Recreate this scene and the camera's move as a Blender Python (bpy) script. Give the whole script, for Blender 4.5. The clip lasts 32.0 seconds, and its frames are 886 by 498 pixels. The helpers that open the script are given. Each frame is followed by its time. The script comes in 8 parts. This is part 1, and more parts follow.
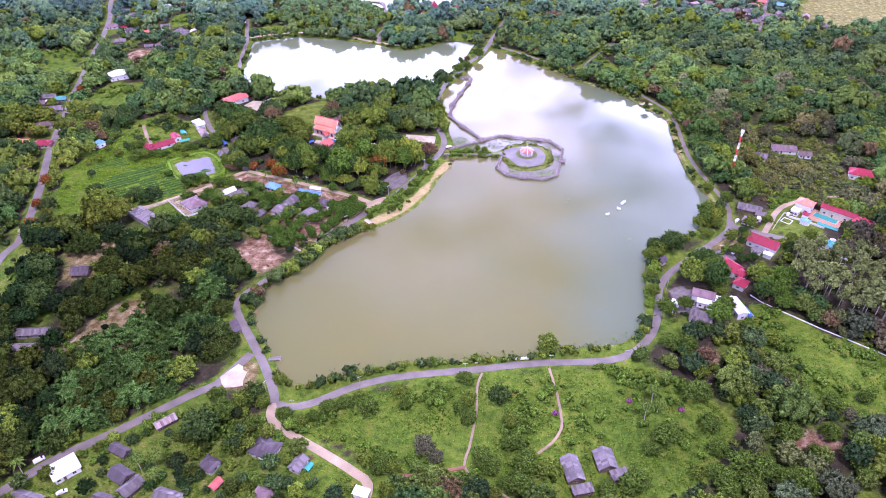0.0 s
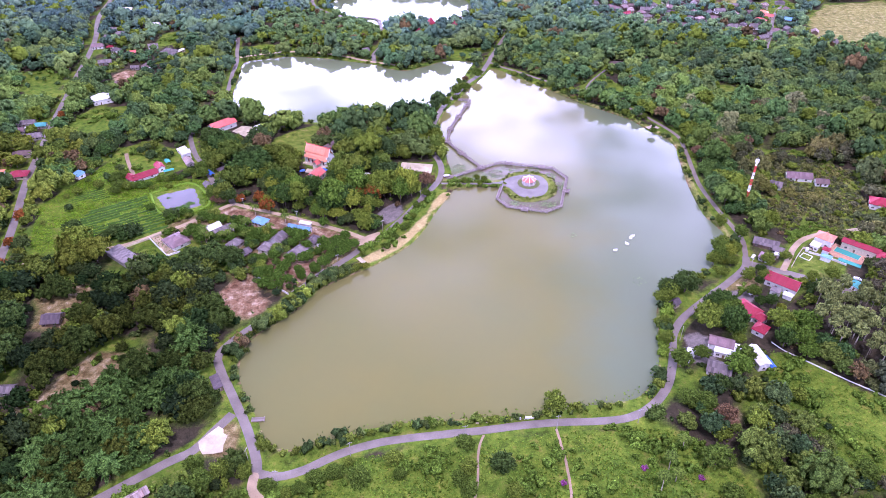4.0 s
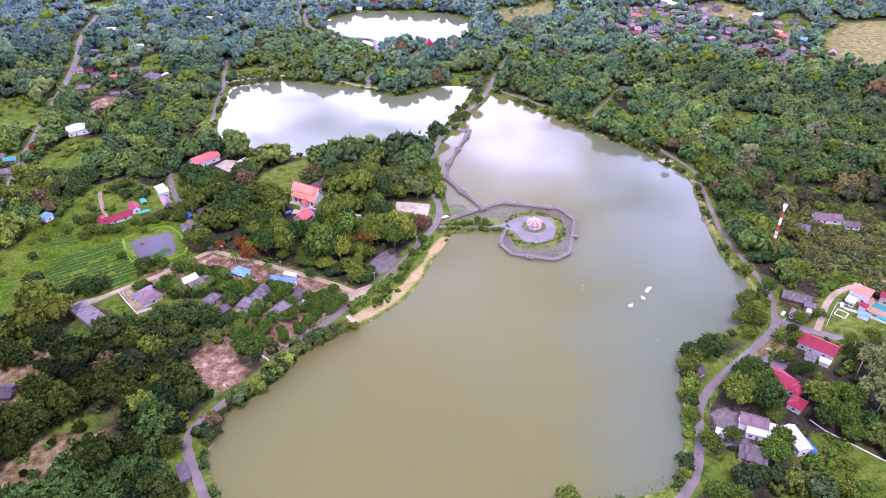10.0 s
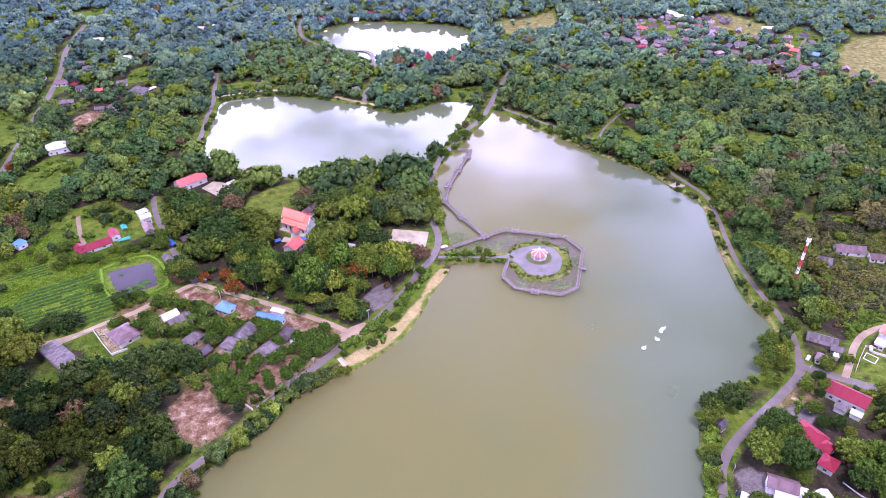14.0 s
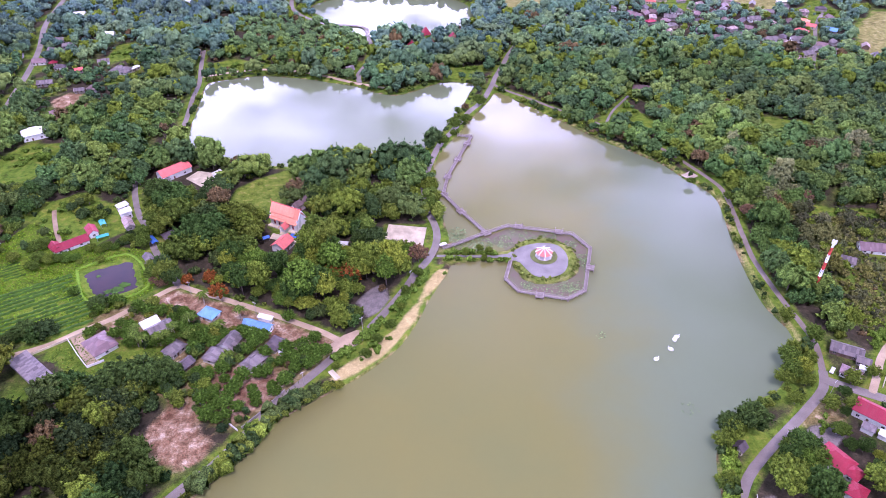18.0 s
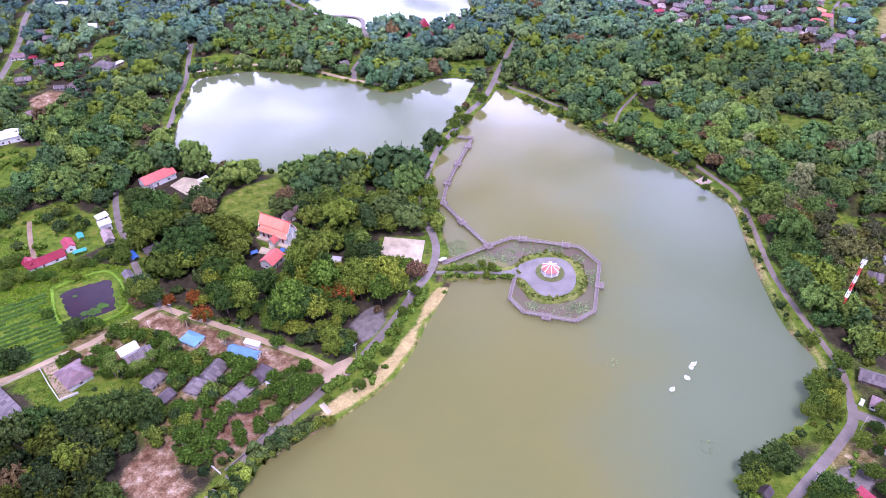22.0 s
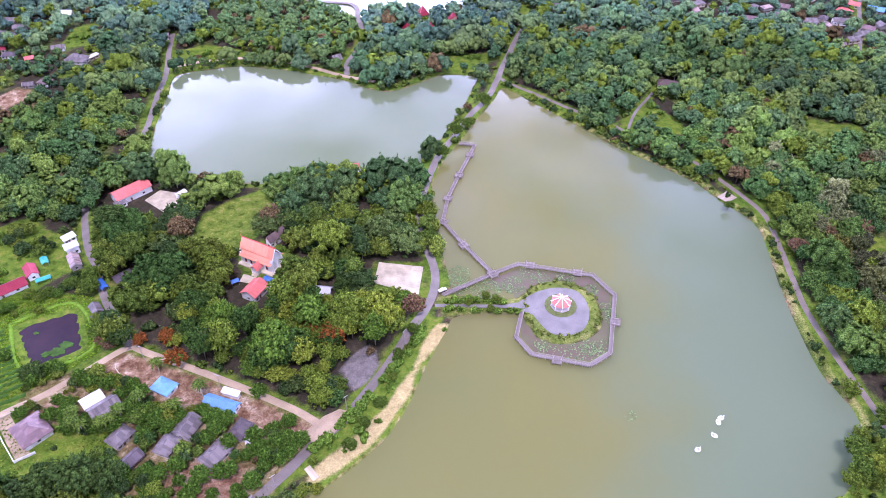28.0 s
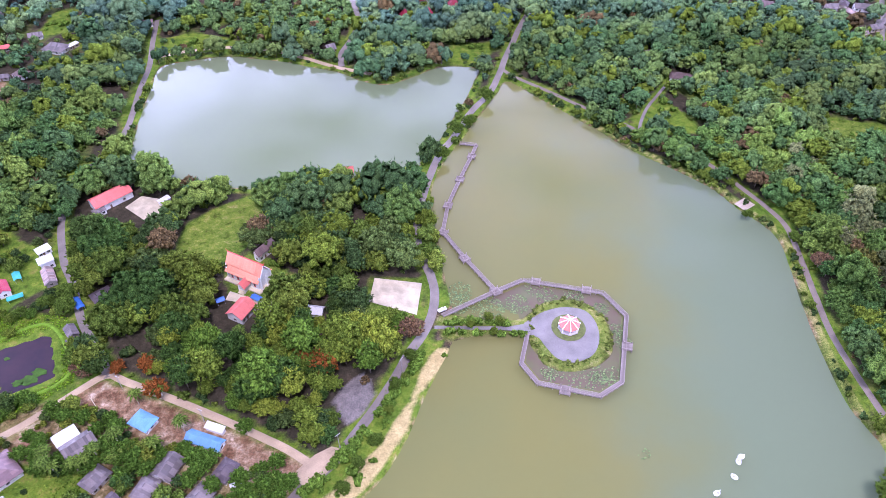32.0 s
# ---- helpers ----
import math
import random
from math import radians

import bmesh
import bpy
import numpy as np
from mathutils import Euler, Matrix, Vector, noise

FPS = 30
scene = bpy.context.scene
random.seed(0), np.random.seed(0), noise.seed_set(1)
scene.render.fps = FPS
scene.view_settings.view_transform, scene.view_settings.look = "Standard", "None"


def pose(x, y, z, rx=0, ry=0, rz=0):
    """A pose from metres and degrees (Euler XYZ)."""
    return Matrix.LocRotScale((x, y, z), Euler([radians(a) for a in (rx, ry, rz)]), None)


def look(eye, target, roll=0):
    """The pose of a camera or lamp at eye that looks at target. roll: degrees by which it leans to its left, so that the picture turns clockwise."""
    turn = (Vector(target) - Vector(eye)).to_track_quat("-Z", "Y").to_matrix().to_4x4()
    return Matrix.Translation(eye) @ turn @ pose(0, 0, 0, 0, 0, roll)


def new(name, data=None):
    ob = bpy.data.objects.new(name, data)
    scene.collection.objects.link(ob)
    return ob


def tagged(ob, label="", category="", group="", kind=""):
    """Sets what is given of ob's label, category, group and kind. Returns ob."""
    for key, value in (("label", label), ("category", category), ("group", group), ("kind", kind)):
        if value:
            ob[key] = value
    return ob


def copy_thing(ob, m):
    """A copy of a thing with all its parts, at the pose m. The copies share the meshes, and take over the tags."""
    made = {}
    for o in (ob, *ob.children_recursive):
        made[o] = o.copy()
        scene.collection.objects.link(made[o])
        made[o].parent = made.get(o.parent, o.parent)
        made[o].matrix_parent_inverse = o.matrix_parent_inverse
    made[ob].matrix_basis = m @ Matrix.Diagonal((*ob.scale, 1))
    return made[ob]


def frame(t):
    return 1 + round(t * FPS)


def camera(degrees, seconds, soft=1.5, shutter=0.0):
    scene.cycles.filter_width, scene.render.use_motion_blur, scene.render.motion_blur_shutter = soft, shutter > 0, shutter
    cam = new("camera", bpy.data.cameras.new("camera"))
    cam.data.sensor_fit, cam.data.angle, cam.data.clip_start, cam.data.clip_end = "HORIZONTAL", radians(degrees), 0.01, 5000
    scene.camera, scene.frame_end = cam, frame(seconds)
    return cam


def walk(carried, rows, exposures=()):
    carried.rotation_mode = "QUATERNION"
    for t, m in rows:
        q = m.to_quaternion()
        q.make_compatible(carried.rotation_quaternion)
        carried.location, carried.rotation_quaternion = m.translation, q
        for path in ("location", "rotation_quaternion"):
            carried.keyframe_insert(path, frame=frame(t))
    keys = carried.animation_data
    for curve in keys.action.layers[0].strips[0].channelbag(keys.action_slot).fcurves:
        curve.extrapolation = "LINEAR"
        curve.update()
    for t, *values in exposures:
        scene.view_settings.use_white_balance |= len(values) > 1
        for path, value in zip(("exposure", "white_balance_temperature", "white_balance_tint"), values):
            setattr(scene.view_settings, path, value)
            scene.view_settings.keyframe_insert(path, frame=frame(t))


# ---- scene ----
# camera and its flight over the lake
cam = camera(65.40, 32.0, soft=0.7)
walk(cam, [
    (0, look((-1.95, -71.03, 238.82), (-2.48, 255.03, 0), 0.02)),
    (1, look((-1.52, -63.06, 239.22), (-2.09, 264.64, 0), -0.09)),
    (2, look((-1.20, -54.96, 239.45), (-1.83, 274.93, 0), -0.18)),
    (3, look((-1.00, -46.88, 239.55), (-1.45, 284.77, 0), -0.23)),
    (3.5, look((-0.93, -42.79, 239.56), (-1.29, 289.54, 0), -0.26)),
    (5.5, look((-0.62, -27.18, 239.87), (-0.74, 307.78, 0), -0.33)),
    (6, look((-0.58, -23.26, 239.95), (-0.70, 312.16, 0), -0.35)),
    (7, look((-0.44, -15.37, 240.13), (-0.44, 321.13, 0), -0.36)),
    (8, look((-0.24, -7.44, 240.15), (-0.18, 329.63, 0), -0.39)),
    (9, look((-0.00, -0.00, 240.00), (-0.00, 338.09, 0), -0.41)),
    (10, look((0.35, 7.06, 239.61), (0.17, 346.28, 0), -0.37)),
    (11, look((0.51, 14.26, 239.04), (0.31, 354.59, 0), -0.29)),
    (12, look((0.45, 21.92, 238.51), (0.51, 362.94, 0), -0.17)),
    (13, look((0.02, 29.79, 238.14), (0.65, 371.01, 0), -0.05)),
    (14, look((-0.54, 37.80, 237.94), (0.78, 379.20, 0), 0.04)),
    (14.5, look((-0.76, 41.76, 237.83), (0.88, 383.35, 0), 0.08)),
    (16.5, look((-0.35, 56.68, 237.44), (1.44, 383.19, 0), 0.12)),
    (17, look((-0.31, 60.45, 237.39), (1.53, 380.64, 0), 0.11)),
    (18, look((-0.25, 67.94, 237.29), (1.48, 377.08, 0), 0.08)),
    (19, look((-0.20, 75.37, 236.99), (1.63, 377.69, 0), 0.03)),
    (20, look((-0.25, 82.90, 236.71), (1.64, 381.30, 0), -0.02)),
    (21, look((-0.20, 90.47, 236.58), (1.76, 385.62, 0), -0.02)),
    (22, look((-0.05, 98.01, 236.73), (1.78, 390.01, 0), -0.00)),
    (23, look((0.17, 105.27, 236.94), (1.87, 395.44, 0), 0.04)),
    (24, look((0.09, 112.40, 236.84), (2.01, 399.62, 0), 0.04)),
    (25, look((-0.04, 119.46, 236.50), (2.07, 400.80, 0), 0.09)),
    (25.5, look((-0.12, 122.95, 236.46), (2.03, 402.65, 0), 0.13)),
    (27.5, look((-0.46, 138.59, 236.96), (2.09, 409.34, 0), 0.28)),
    (28, look((-0.54, 142.35, 237.00), (1.98, 411.00, 0), 0.30)),
    (29, look((-0.72, 149.61, 237.00), (2.11, 413.87, 0), 0.32)),
    (30, look((-0.92, 157.02, 236.93), (2.01, 415.52, 0), 0.34)),
    (31, look((-0.90, 164.80, 236.97), (2.03, 417.78, 0), 0.38)),
    (32, look((-0.79, 172.89, 237.21), (2.10, 420.73, 0), 0.45)),
], exposures=[(0, 0.02, 5160, 67), (13, -0.06, 5230, 68), (22, 0.01, 5170, 63), (32, 0.09, 5100, 54)])

# ---- sky, clouds and a veiled sun ----
CLOUD_LOW, CLOUD_MID, CLOUD_HIGH, SKY_GAIN, SUN_POWER = 108.0, 61.0, 3.5, 0.6, 3.9
SUN_ELEV, SUN_TURN = radians(68), radians(172)
world = bpy.data.worlds.new("overcast_sky")
scene.world = world
world.use_nodes = True
wn, wl = world.node_tree.nodes, world.node_tree.links
wn.clear()
w_out = wn.new("ShaderNodeOutputWorld")
w_bg = wn.new("ShaderNodeBackground")
w_sky = wn.new("ShaderNodeTexSky")
w_sky.sky_type = "NISHITA"
w_sky.sun_disc = False
w_sky.sun_elevation, w_sky.sun_rotation = SUN_ELEV, SUN_TURN
w_co = wn.new("ShaderNodeTexCoord")
w_sep = wn.new("ShaderNodeSeparateXYZ")
wl.new(w_co.outputs["Generated"], w_sep.inputs[0])
# clouds lie on a flat layer: divide the direction by its height
w_hi = wn.new("ShaderNodeMath"); w_hi.operation = "MAXIMUM"; w_hi.inputs[1].default_value = 0.08
wl.new(w_sep.outputs["Z"], w_hi.inputs[0])
w_px = wn.new("ShaderNodeMath"); w_px.operation = "DIVIDE"
w_py = wn.new("ShaderNodeMath"); w_py.operation = "DIVIDE"
wl.new(w_sep.outputs["X"], w_px.inputs[0]); wl.new(w_hi.outputs[0], w_px.inputs[1])
wl.new(w_sep.outputs["Y"], w_py.inputs[0]); wl.new(w_hi.outputs[0], w_py.inputs[1])
w_xy = wn.new("ShaderNodeCombineXYZ")
wl.new(w_px.outputs[0], w_xy.inputs[0]); wl.new(w_py.outputs[0], w_xy.inputs[1])
w_noise = wn.new("ShaderNodeTexNoise")
w_noise.inputs["Scale"].default_value = 1.5
w_noise.inputs["Detail"].default_value = 7
w_noise.inputs["Roughness"].default_value = 0.55
wl.new(w_xy.outputs[0], w_noise.inputs["Vector"])
w_mask = wn.new("ShaderNodeValToRGB")
w_mask.color_ramp.elements[0].position = 0.36
w_mask.color_ramp.elements[1].position = 0.62
wl.new(w_noise.outputs["Fac"], w_mask.inputs[0])
# cloud brightness: thin bright layer low in the sky, grey bellies higher up
w_grad = wn.new("ShaderNodeMapRange")
w_grad.inputs[1].default_value, w_grad.inputs[2].default_value = 0.385, 0.51
w_grad.inputs[3].default_value, w_grad.inputs[4].default_value = CLOUD_LOW, 0.0
w_grad.interpolation_type = "SMOOTHSTEP"
wl.new(w_sep.outputs["Z"], w_grad.inputs[0])
w_cl = wn.new("ShaderNodeVectorMath"); w_cl.operation = "SCALE"
w_cl.inputs[0].default_value = (0.90, 0.975, 0.965)
# the low clouds glow ahead of the flight, towards the hidden sun, and are duller behind
w_side = wn.new("ShaderNodeMapRange")
w_side.inputs[1].default_value, w_side.inputs[2].default_value = -0.5, 0.6
w_side.inputs[3].default_value, w_side.inputs[4].default_value = 0.28, 1.0
w_side.interpolation_type = "SMOOTHSTEP"
wl.new(w_sep.outputs["Y"], w_side.inputs[0])
w_lit = wn.new("ShaderNodeMath"); w_lit.operation = "MULTIPLY"
w_high = wn.new("ShaderNodeMapRange")
w_high.inputs[1].default_value, w_high.inputs[2].default_value = 0.48, 0.80
w_high.inputs[3].default_value, w_high.inputs[4].default_value = CLOUD_MID, CLOUD_HIGH
w_high.interpolation_type = "SMOOTHSTEP"
wl.new(w_sep.outputs["Z"], w_high.inputs[0])
w_sum = wn.new("ShaderNodeMath"); w_sum.operation = "ADD"
wl.new(w_grad.outputs[0], w_sum.inputs[0]); wl.new(w_high.outputs[0], w_sum.inputs[1])
wl.new(w_sum.outputs[0], w_lit.inputs[0]); wl.new(w_side.outputs[0], w_lit.inputs[1])
wl.new(w_lit.outputs[0], w_cl.inputs["Scale"])
w_sk = wn.new("ShaderNodeVectorMath"); w_sk.operation = "SCALE"
w_sk.inputs["Scale"].default_value = SKY_GAIN
wl.new(w_sky.outputs[0], w_sk.inputs[0])
w_mix = wn.new("ShaderNodeMix"); w_mix.data_type = "RGBA"
wl.new(w_mask.outputs[0], w_mix.inputs[0])
wl.new(w_sk.outputs[0], w_mix.inputs[6]); wl.new(w_cl.outputs[0], w_mix.inputs[7])
wl.new(w_mix.outputs[2], w_bg.inputs[0])
w_bg.inputs[1].default_value = 0.1
wl.new(w_bg.outputs[0], w_out.inputs[0])
sun = bpy.data.lights.new("sun", "SUN")
sun.energy, sun.angle, sun.color = SUN_POWER, radians(12), (1.0, 0.93, 0.76)
sun_ob = new("sun", sun)
# sun_rotation turns clockwise from +y, seen from above
sun_dir = Vector((math.sin(SUN_TURN) * math.cos(SUN_ELEV), math.cos(SUN_TURN) * math.cos(SUN_ELEV), math.sin(SUN_ELEV)))
sun_ob.matrix_world = look(sun_dir * 500, (0, 0, 0))

# ---- materials ----
def nodes_of(name):
    m = bpy.data.materials.new(name)
    m.use_nodes = True
    nt = m.node_tree
    return m, nt, nt.nodes["Principled BSDF"]


def noise_node(nt, scale, detail=4, rough=0.6, coords="Object"):
    co = nt.nodes.new("ShaderNodeTexCoord")
    n = nt.nodes.new("ShaderNodeTexNoise")
    n.inputs["Scale"].default_value, n.inputs["Detail"].default_value, n.inputs["Roughness"].default_value = scale, detail, rough
    nt.links.new(co.outputs[coords], n.inputs["Vector"])
    return n


def ramp_node(nt, fac, stops):
    r = nt.nodes.new("ShaderNodeValToRGB")
    e = r.color_ramp.elements
    while len(e) < len(stops):
        e.new(0.5)
    for k, (p, c) in enumerate(stops):
        e[k].position, e[k].color = p, (*c, 1)
    nt.links.new(fac, r.inputs[0])
    return r


def mix_node(nt, fac, a, b, mode="MIX"):
    m = nt.nodes.new("ShaderNodeMix")
    m.data_type, m.blend_type = "RGBA", mode
    for sock, v in ((m.inputs[0], fac), (m.inputs[6], a), (m.inputs[7], b)):
        if isinstance(v, (int, float)):
            sock.default_value = v
        elif isinstance(v, tuple):
            sock.default_value = (*v, 1)
        else:
            nt.links.new(v, sock)
    return m.outputs[2]


def bump_node(nt, bsdf, height, strength=0.4, distance=0.1):
    b = nt.nodes.new("ShaderNodeBump")
    b.inputs["Strength"].default_value, b.inputs["Distance"].default_value = strength, distance
    nt.links.new(height, b.inputs["Height"])
    nt.links.new(b.outputs[0], bsdf.inputs["Normal"])


def plain(name, colour, rough=0.7, metal=0.0, vary=0.25, scale=0.8, fine=6.0, bump=0.2):
    """A weathered surface: broad stains and fine grain round one colour."""
    m, nt, b = nodes_of(name)
    n1, n2 = noise_node(nt, scale, 5), noise_node(nt, fine, 3)
    lo, hi = tuple(c * (1 - vary) for c in colour), tuple(min(1, c * (1 + vary * 0.6)) for c in colour)
    r1 = ramp_node(nt, n1.outputs["Fac"], [(0.3, lo), (0.7, hi)])
    r2 = ramp_node(nt, n2.outputs["Fac"], [(0.25, (0.8, 0.8, 0.8)), (0.75, (1.1, 1.1, 1.1))])
    nt.links.new(mix_node(nt, 0.8, r1.outputs[0], r2.outputs[0], "MULTIPLY"), b.inputs["Base Color"])
    b.inputs["Roughness"].default_value, b.inputs["Metallic"].default_value = rough, metal
    b.inputs["Specular IOR Level"].default_value = 0.5 if rough < 0.6 else 0.2
    if bump:
        bump_node(nt, b, n2.outputs["Fac"], bump, 0.05)
    return m


def roofing(name, colour, rough=0.5, rib=2.6, stain=(0.16, 0.13, 0.11), wear=0.35):
    """Ribbed roof sheets or tile rows, streaked by rain, with per-roof variation."""
    m, nt, b = nodes_of(name)
    co = nt.nodes.new("ShaderNodeTexCoord")
    wv = nt.nodes.new("ShaderNodeTexWave")
    wv.inputs["Scale"].default_value, wv.inputs["Distortion"].default_value = rib, 0.2
    nt.links.new(co.outputs["Object"], wv.inputs["Vector"])
    mp = nt.nodes.new("ShaderNodeMapping")
    mp.inputs["Scale"].default_value = (1.3, 0.22, 0.22)
    nt.links.new(co.outputs["Object"], mp.inputs["Vector"])
    st = nt.nodes.new("ShaderNodeTexNoise")
    st.inputs["Scale"].default_value, st.inputs["Detail"].default_value = 1.0, 6
    nt.links.new(mp.outputs[0], st.inputs["Vector"])
    oi = nt.nodes.new("ShaderNodeObjectInfo")
    tone = ramp_node(nt, oi.outputs["Random"], [(0.0, tuple(c * 0.8 for c in colour)), (1.0, tuple(min(1, c * 1.15) for c in colour))])
    dirt = ramp_node(nt, st.outputs["Fac"], [(0.42, (0, 0, 0)), (0.72, (wear, wear, wear))])
    dm = nt.nodes.new("ShaderNodeRGBToBW")
    nt.links.new(dirt.outputs[0], dm.inputs[0])
    sheets = nt.nodes.new("ShaderNodeMapping")
    sheets.inputs["Scale"].default_value = (0.85, 0.4, 0.0)
    nt.links.new(co.outputs["Object"], sheets.inputs["Vector"])
    cell = nt.nodes.new("ShaderNodeVectorMath"); cell.operation = "FLOOR"
    nt.links.new(sheets.outputs[0], cell.inputs[0])
    shift = nt.nodes.new("ShaderNodeVectorMath"); shift.operation = "ADD"
    nt.links.new(cell.outputs[0], shift.inputs[0]); nt.links.new(oi.outputs["Random"], shift.inputs[1])
    wh = nt.nodes.new("ShaderNodeTexWhiteNoise")
    nt.links.new(shift.outputs[0], wh.inputs["Vector"])
    sheet_tone = ramp_node(nt, wh.outputs["Value"], [(0.0, (1 - wear * 0.6,) * 3), (0.6, (1.0, 1.0, 1.0)), (1.0, (1 + wear * 0.55, 1 + wear * 0.5, 1 + wear * 0.45))])
    col = mix_node(nt, 1.0, mix_node(nt, dm.outputs[0], tone.outputs[0], stain), sheet_tone.outputs[0], "MULTIPLY")
    fine = noise_node(nt, 3.0, 5)
    f2 = ramp_node(nt, fine.outputs["Fac"], [(0.3, (0.82, 0.82, 0.82)), (0.7, (1.08, 1.08, 1.08))])
    nt.links.new(mix_node(nt, 1.0, col, f2.outputs[0], "MULTIPLY"), b.inputs["Base Color"])
    b.inputs["Roughness"].default_value = rough + 0.15
    b.inputs["Specular IOR Level"].default_value = 0.3
    bump_node(nt, b, wv.outputs["Fac"], 0.5, 0.06)
    return m


M_WALL_WHITE = plain("white_plaster", (0.80, 0.79, 0.76), 0.8, vary=0.15)
M_WALL_CREAM = plain("cream_plaster", (0.60, 0.52, 0.40), 0.8, vary=0.18)
M_WALL_WOOD = plain("weathered_boards", (0.20, 0.14, 0.10), 0.8, vary=0.35)
M_WALL_BLOCK = plain("bare_block", (0.34, 0.31, 0.29), 0.9, vary=0.25)
M_DOOR = plain("brown_door", (0.16, 0.09, 0.05), 0.5)
M_FRAME = plain("window_frame_paint", (0.45, 0.40, 0.34), 0.5)
M_CONC = plain("old_concrete", (0.42, 0.39, 0.37), 0.9, vary=0.3, scale=0.25)
M_CONC_PALE = plain("pale_concrete", (0.55, 0.485, 0.33), 0.9, vary=0.3, scale=0.2)
M_WHITE_PAINT = plain("white_paint", (0.82, 0.82, 0.80), 0.45, vary=0.08)
M_RED_PAINT = plain("red_paint", (0.60, 0.05, 0.04), 0.45, vary=0.12)
M_STEEL = plain("galvanised_steel", (0.45, 0.46, 0.48), 0.4, metal=0.6)
M_TRUNK = plain("bark", (0.17, 0.13, 0.10), 0.9, vary=0.4, scale=2)
M_TRUNK_PALE = plain("pale_bark", (0.42, 0.35, 0.27), 0.9, vary=0.3, scale=2)
M_RUBBER = plain("black_rubber", (0.02, 0.02, 0.02), 0.8, vary=0.1)
M_TARP_BLUE = plain("blue_tarpaulin", (0.05, 0.16, 0.50), 0.5, vary=0.2)
M_TEAL = plain("teal_canvas", (0.05, 0.36, 0.30), 0.6, vary=0.2)
M_BROWN = plain("dark_timber", (0.10, 0.065, 0.05), 0.8, vary=0.35)
M_DECK = plain("weathered_deck", (0.22, 0.185, 0.165), 0.85, vary=0.35, scale=0.6)
M_RAIL = plain("greyish_pink_railing", (0.33, 0.275, 0.25), 0.8, vary=0.2)

ROOF = {
    "grey": roofing("grey_fibre_cement", (0.182, 0.158, 0.158), wear=0.6),
    "dark": roofing("dark_grey_tiles", (0.095, 0.075, 0.085), wear=0.45),
    "brown": roofing("brown_tiles", (0.14, 0.095, 0.085)),
    "mauve": roofing("mauve_tiles", (0.25, 0.165, 0.17)),
    "red": roofing("red_tiles", (0.64, 0.16, 0.13), wear=0.12),
    "crimson": roofing("crimson_sheets", (0.32, 0.022, 0.045), 0.4, wear=0.12),
    "orange": roofing("orange_tiles", (0.82, 0.30, 0.17), 0.5, wear=0.10),
    "salmon": roofing("salmon_tiles", (0.80, 0.33, 0.20), 0.6, wear=0.15),
    "coral": roofing("coral_panels", (0.66, 0.22, 0.17), 0.5, wear=0.15),
    "blue": roofing("blue_sheets", (0.15, 0.35, 0.58), 0.4, wear=0.15),
    "white": roofing("white_sheets", (0.78, 0.78, 0.78), 0.4, wear=0.10),
    "rust": roofing("rusted_zinc", (0.40, 0.33, 0.31), 0.6, stain=(0.25, 0.10, 0.05), wear=0.7),
    "teal": roofing("teal_sheets", (0.06, 0.33, 0.30), 0.45, wear=0.15),
}


def glass():
    m, nt, b = nodes_of("dark_window_glass")
    b.inputs["Base Color"].default_value = (0.03, 0.035, 0.04, 1)
    b.inputs["Roughness"].default_value = 0.08
    return m


M_GLASS = glass()


def water(name, colour, deep, scale=0.012, clear=None):
    """Silty water; clear is the tone of the clearer water that lies towards the east shore."""
    m, nt, b = nodes_of(name)
    n = noise_node(nt, scale, 4)
    r = ramp_node(nt, n.outputs["Fac"], [(0.35, colour), (0.65, deep)])
    c = r.outputs[0]
    if clear:
        co = nt.nodes.new("ShaderNodeTexCoord")
        sp = nt.nodes.new("ShaderNodeSeparateXYZ")
        nt.links.new(co.outputs["Object"], sp.inputs[0])
        drift = nt.nodes.new("ShaderNodeMath"); drift.operation = "MULTIPLY_ADD"
        n2 = noise_node(nt, 0.016, 5, 0.55)
        nt.links.new(n2.outputs["Fac"], drift.inputs[0]); drift.inputs[1].default_value = 110.0
        tilt = nt.nodes.new("ShaderNodeMath"); tilt.operation = "MULTIPLY_ADD"; tilt.inputs[1].default_value = -0.10
        nt.links.new(sp.outputs["Y"], tilt.inputs[0]); nt.links.new(sp.outputs["X"], tilt.inputs[2])
        nt.links.new(tilt.outputs[0], drift.inputs[2])
        f = nt.nodes.new("ShaderNodeMapRange"); f.interpolation_type = "SMOOTHSTEP"
        f.inputs[1].default_value, f.inputs[2].default_value = 62.0, 150.0
        nt.links.new(drift.outputs[0], f.inputs[0])
        c = mix_node(nt, f.outputs[0], c, clear)
    nt.links.new(c, b.inputs["Base Color"])
    b.inputs["Roughness"].default_value = 0.04
    b.inputs["IOR"].default_value = 1.33
    rip = noise_node(nt, 0.9, 3)
    bump_node(nt, b, rip.outputs["Fac"], 0.05, 0.05)
    return m


M_WATER = water("silty_water", (0.154, 0.149, 0.046), (0.139, 0.146, 0.050), clear=(0.122, 0.155, 0.086))
M_WATER_FAR = water("green_water", (0.14, 0.172, 0.088), (0.13, 0.162, 0.084))
M_POND = water("muddy_pond_water", (0.048, 0.030, 0.038), (0.036, 0.026, 0.036), 0.12)
M_POOL = water("turquoise_pool_water", (0.05, 0.36, 0.30), (0.045, 0.32, 0.27))


